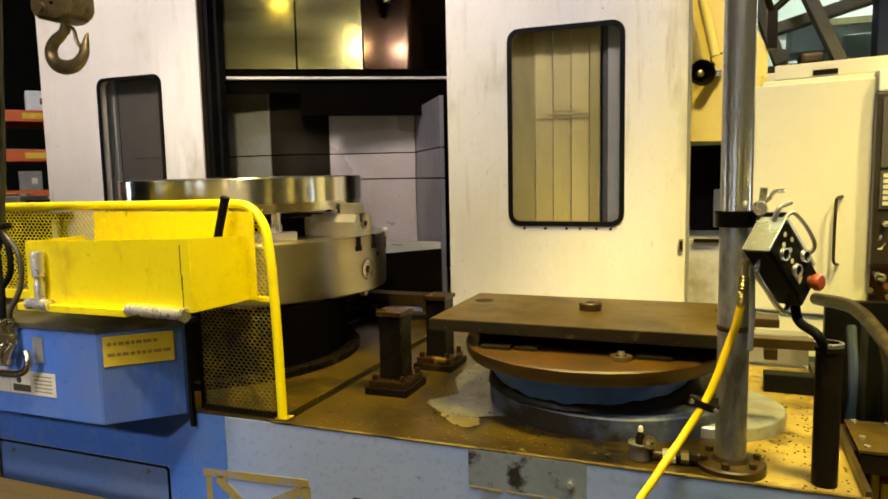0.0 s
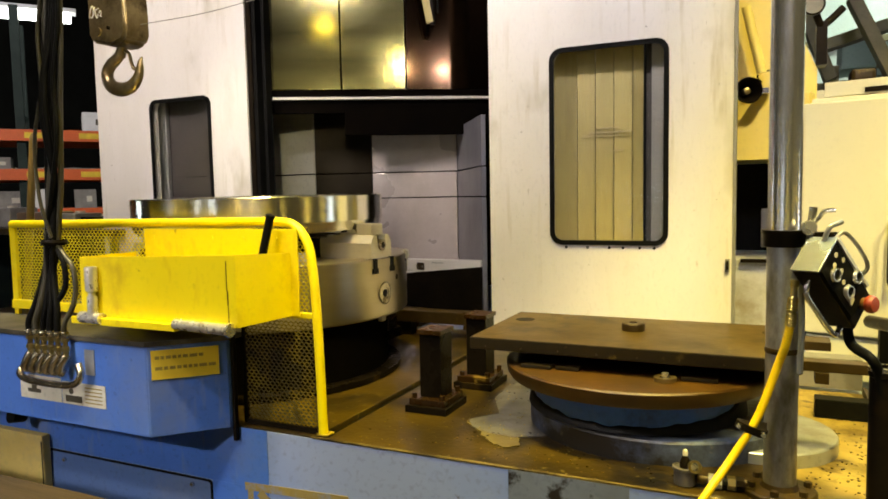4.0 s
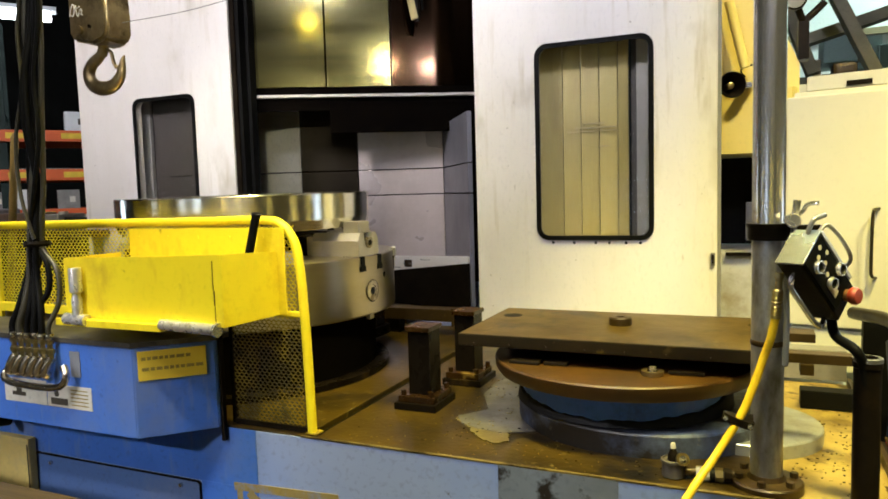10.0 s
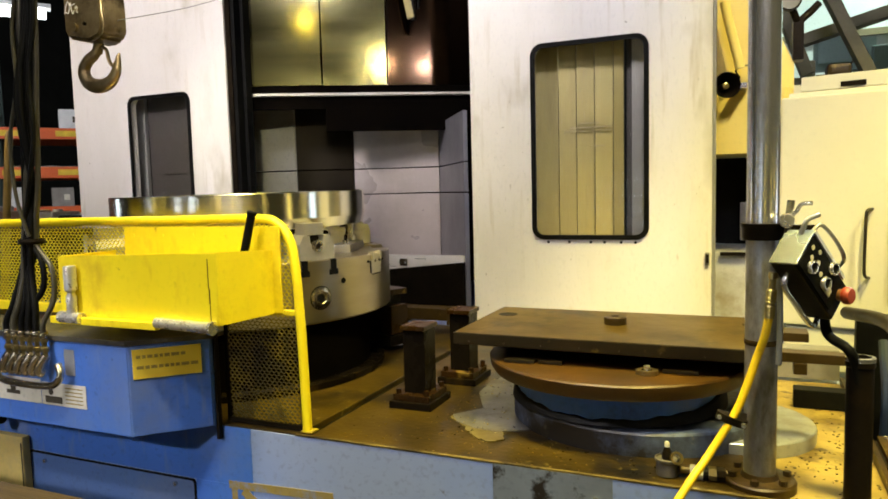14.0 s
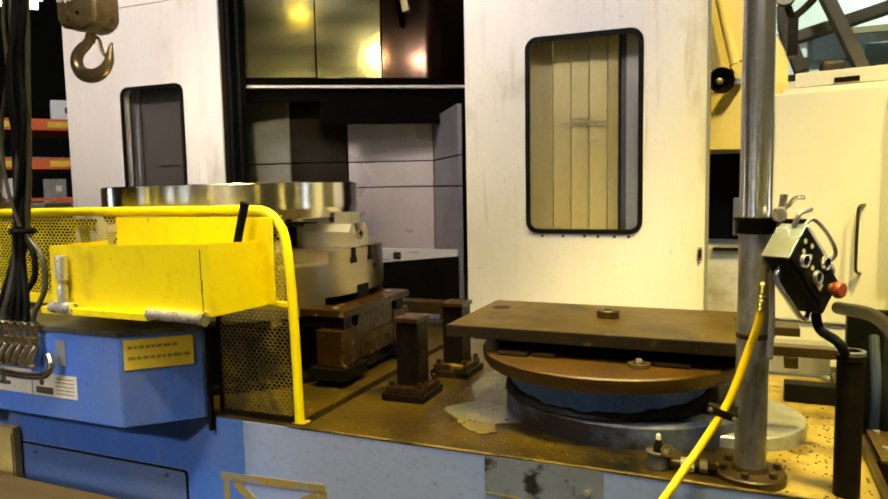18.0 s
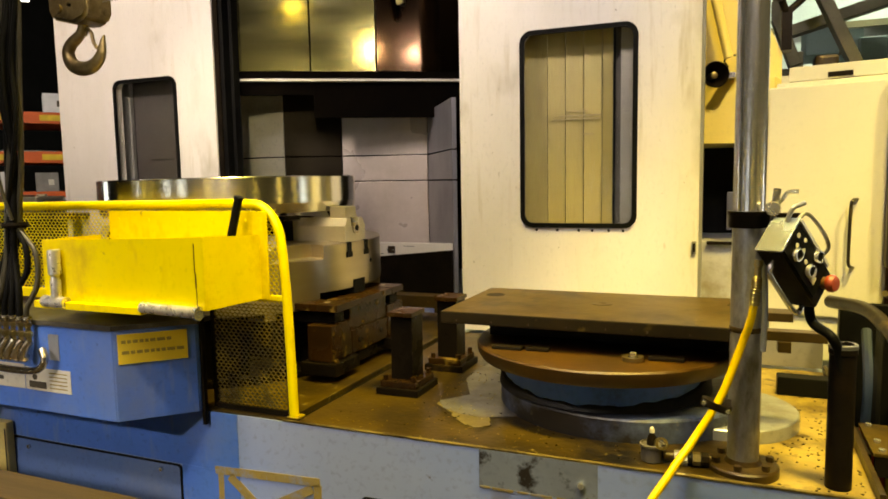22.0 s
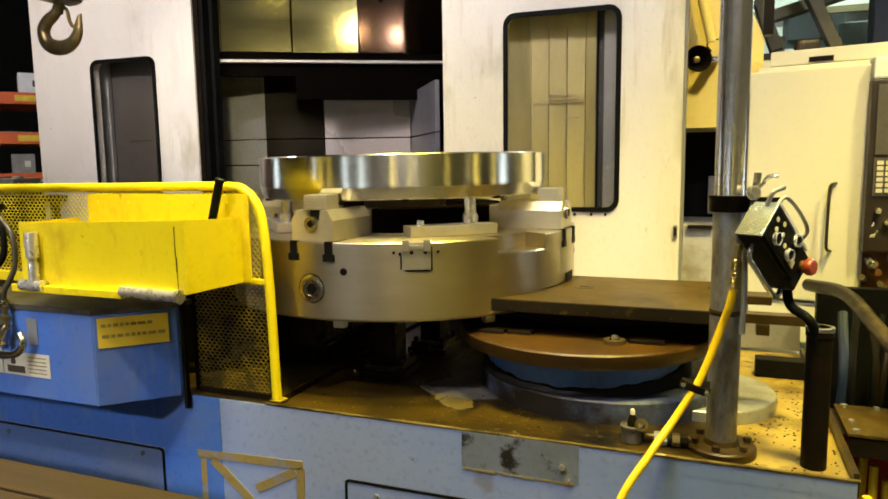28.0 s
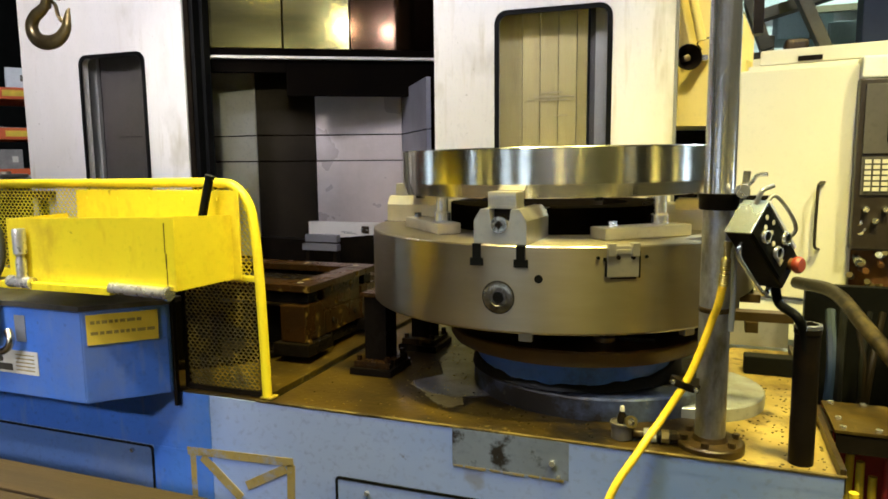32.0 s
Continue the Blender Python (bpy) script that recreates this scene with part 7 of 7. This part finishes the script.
def clutter():
    t = thing("wood_crate", (-1.7, 0.9, 0), "weathered wooden crate of rough planks before the base", "crate")
    for i in range(4):
        part("plank", bbox(-2.9, -0.86 - 0.01 * (i % 2), 0.72 + i * 0.122, 0.835 + i * 0.122, 0.735, 0.757 + 0.002 * (i % 2), bevel=0.003), "wood", t)
    for i in range(5):
        part("side_plank", bbox(-2.9, -0.87, 1.19, 1.206, 0.02 + i * 0.145, 0.155 + i * 0.145, bevel=0.003), "wood", t)
    for x in (-2.85, -1.9, -0.94):
        part("batten", bbox(x, x + 0.06, 0.72, 1.188, 0.0, 0.734), "wood", t)
    c = thing("cream_box", (-2.4, 1.5, 0), "grimy cream painted shallow steel box against the base", "box")
    part("body", bbox(-2.9, -2.218, 1.545, FRONT - 0.006, 0.0, 0.712, bevel=0.004), "cream_dirty", c)
    part("door_edge", bbox(-2.226, -2.221, 1.5435, 1.5448, 0.02, 0.692), "black_metal", c)
    part("knob", rod((-2.31, 1.548, 0.772), (-2.31, 1.50, 0.782), 0.022, 14), "black", c, "black knob", smooth=True)
    s = thing("wooden_stick", (-3.06, 2.1, 0.84), "thin yellow wooden stick leaning behind the guard", "stick")
    part("shaft", rod((-3.10, 2.1, 0.842), (-2.952, 2.1, 1.79), 0.016, 12), "wood_pale", s, smooth=True)
    part("tip", rod((-2.952, 2.1, 1.79), (-2.949, 2.1, 1.81), 0.016, 12, r2=0.008), "wood_pale", s, smooth=True)


M["wood_pale"] = mat("pale_stick_wood", (0.42, 0.30, 0.08), (0.34, 0.23, 0.06), 0.5, scale=9, bump=0.1, stretch=(1, 1, 0.2))
M["cream_dirty"] = mat("grimy_cream_paint", (0.80, 0.62, 0.20), (0.62, 0.47, 0.14), 0.5, scale=4, bump=0.1, stain=(0.42, 0.36, 0.20), stain_scale=2.5, stain_low=0.56, stain_high=0.8)
clutter()


# ---- swarf and crumbs on the deck ----
def swarf():
    rng = random.Random(17)
    for name, material, label, count in (("metal_swarf", "brass", "small bright metal chips scattered on the oily deck", 260), ("dirt_crumbs", "black", "black grit and crumbs scattered on the deck", 90)):
        bm = bmesh.new()
        done = 0
        while done < count:
            x, y = rng.uniform(-1.05, 0.29), rng.uniform(FRONT + 0.012, 2.45)
            d = math.hypot(x + 0.235, y - 2.125)
            if d < 0.41 or math.hypot(x - QX, y - QY) < 0.085 or (x > 0.05 and rng.random() < 0.8) or abs(x + 1.10) < 0.02 or (-1.02 < x < -0.82 and y > 1.86):
                continue
            if rng.random() > 1.15 - 0.9 * (d - 0.41):
                continue
            z = (TOP - 0.0125 if x > 0.062 else TOP - 0.0045)
            if -0.82 < x < -0.52 and 1.77 < y < 2.42:
                z = TOP - 0.0006
            s = rng.uniform(0.0010, 0.0030)
            m = Matrix.Translation((x, y, z + s * 0.35)) @ Matrix.Rotation(rng.uniform(0, 3.1), 4, "Z") @ Matrix.Rotation(rng.uniform(-0.3, 0.3), 4, "X")
            block(bm, -s, s, -s * rng.uniform(0.3, 0.8), s * 0.5, -s * 0.35, s * rng.uniform(0.15, 0.4), m=m)
            done += 1
        tagged(part(name, bm, material), label, "debris", kind="stuff")
    bm, done = bmesh.new(), 0
    while done < 170:
        x, y = rng.uniform(0.072, 0.290), rng.uniform(FRONT + 0.02, 2.55)
        if math.hypot(x - QX, y - QY) < 0.085 or math.hypot(x + 0.012, y - 2.03) < 0.205 or math.hypot(x - 0.232, y - 1.655) < 0.032 or noise.noise((x * 9, y * 7, 3.3)) < -0.12:
            continue
        a = rng.uniform(0.0010, 0.0036)
        m = Matrix.Translation((x, y, TOP - 0.0115)) @ Matrix.Rotation(rng.uniform(0, 3.1), 4, "Z")
        block(bm, -a, a, -a * rng.uniform(0.5, 1.0), a * 0.7, -0.0006, rng.uniform(0.0006, 0.0014), m=m)
        done += 1
    tagged(part("rust_flakes", bm, "rust"), "dark rust flakes scattered on the stained tray floor", "debris", kind="stuff")


swarf()


def door_latch():
    t = thing("door_latch", (-0.118, 2.82, 1.23), "small dark latch screwed to the white door edge", "latch")
    part("plate", bbox(-0.134, -0.118, 2.813, 2.8195, 1.196, 1.245, bevel=0.001), "cover_grey", t)
    part("lever", bbox(-0.130, -0.121, 2.806, 2.8128, 1.205, 1.238, bevel=0.002), "black_metal", t, "dark lever")


door_latch()


def hanging_tool():
    t = thing("hanging_tool", (-1.62, 3.33, 2.75), "yellowed hook wrench and black bar hanging from the enclosure roof", "tool")
    part("wrench", bbox(-0.020, 0.020, -0.008, 0.008, -0.36, 0.34, bevel=0.004, m=Matrix.Translation((-1.655, 3.33, 2.735)) @ Matrix.Rotation(radians(-12), 4, "Y")), "cover", t)
    part("bar", rod((-1.575, 3.34, 3.07), (-1.572, 3.34, 2.375), 0.014, 12), "black_metal", t, "black bar", smooth=True)
    part("cord", rod((-1.545, 3.345, 3.07), (-1.545, 3.345, 2.43), 0.006, 8), "black", t, smooth=True)


hanging_tool()


# ---- what moves ----
def motions():
    turn = [(0, 90), (11.5, 90), (12.0, 89.6), (12.5, 88.5), (13.0, 85.5), (13.5, 77), (14.0, 66.8), (14.5, 57.5), (15.0, 48), (15.5, 39), (16.0, 30), (16.5, 21),
            (17.0, 12), (17.5, 5), (18.0, 1.2), (18.5, 0.2), (19.0, 0), (32.0, 0)]
    slide = {21.0: -1.797, 21.5: -1.797, 21.75: -1.796, 22.0: -1.783, 22.25: -1.748, 22.5: -1.707, 23.0: -1.628, 23.5: -1.567, 24.0: -1.512, 24.5: -1.450, 25.0: -1.384, 26.0: -1.250,
             27.0: -1.112, 28.0: -0.970, 29.0: -0.821, 30.0: -0.680, 31.0: -0.548, 32.0: -0.421}
    # coming out of the machine on to the carrier
    out = {0: 0.186, 0.5: 0.144, 1.0: 0.102, 1.5: 0.057, 2.0: 0.016, 2.3: 0.002, 2.6: 0.0}
    times = sorted(set(t for t, _ in turn if t < 21) | set(slide) | set(out))
    angle = {**{t: 90 for t in out}, **{t: a for t, a in turn}}
    far = lambda t: max(0.0, min(1.0, (-0.548 - slide.get(t, CX)) / 1.249))  # the bed falls a little away from the station
    rows = [(t, pose(slide.get(t, CX) - 0.036 * far(t), CY + 0.060 * far(t) + out.get(t, 0), BED - 0.012 * far(t), 0, 0, angle.get(t, 0) - 2.6)) for t in times]
    walk(CHUCK, rows)
    walk(RING, rows)
    walk(CARRIER, [(t, pose(CX, CY, 0, 0, 0, a)) for t, a in turn])
    x, y, z = LIFT.location
    walk(LIFT, [(t, pose(x, y, z - d)) for t, d in ((0, 0.022), (19.0, 0.022), (19.5, 0.016), (20.0, 0.007), (20.5, 0.001), (21.0, 0), (32.0, 0))])


motions()
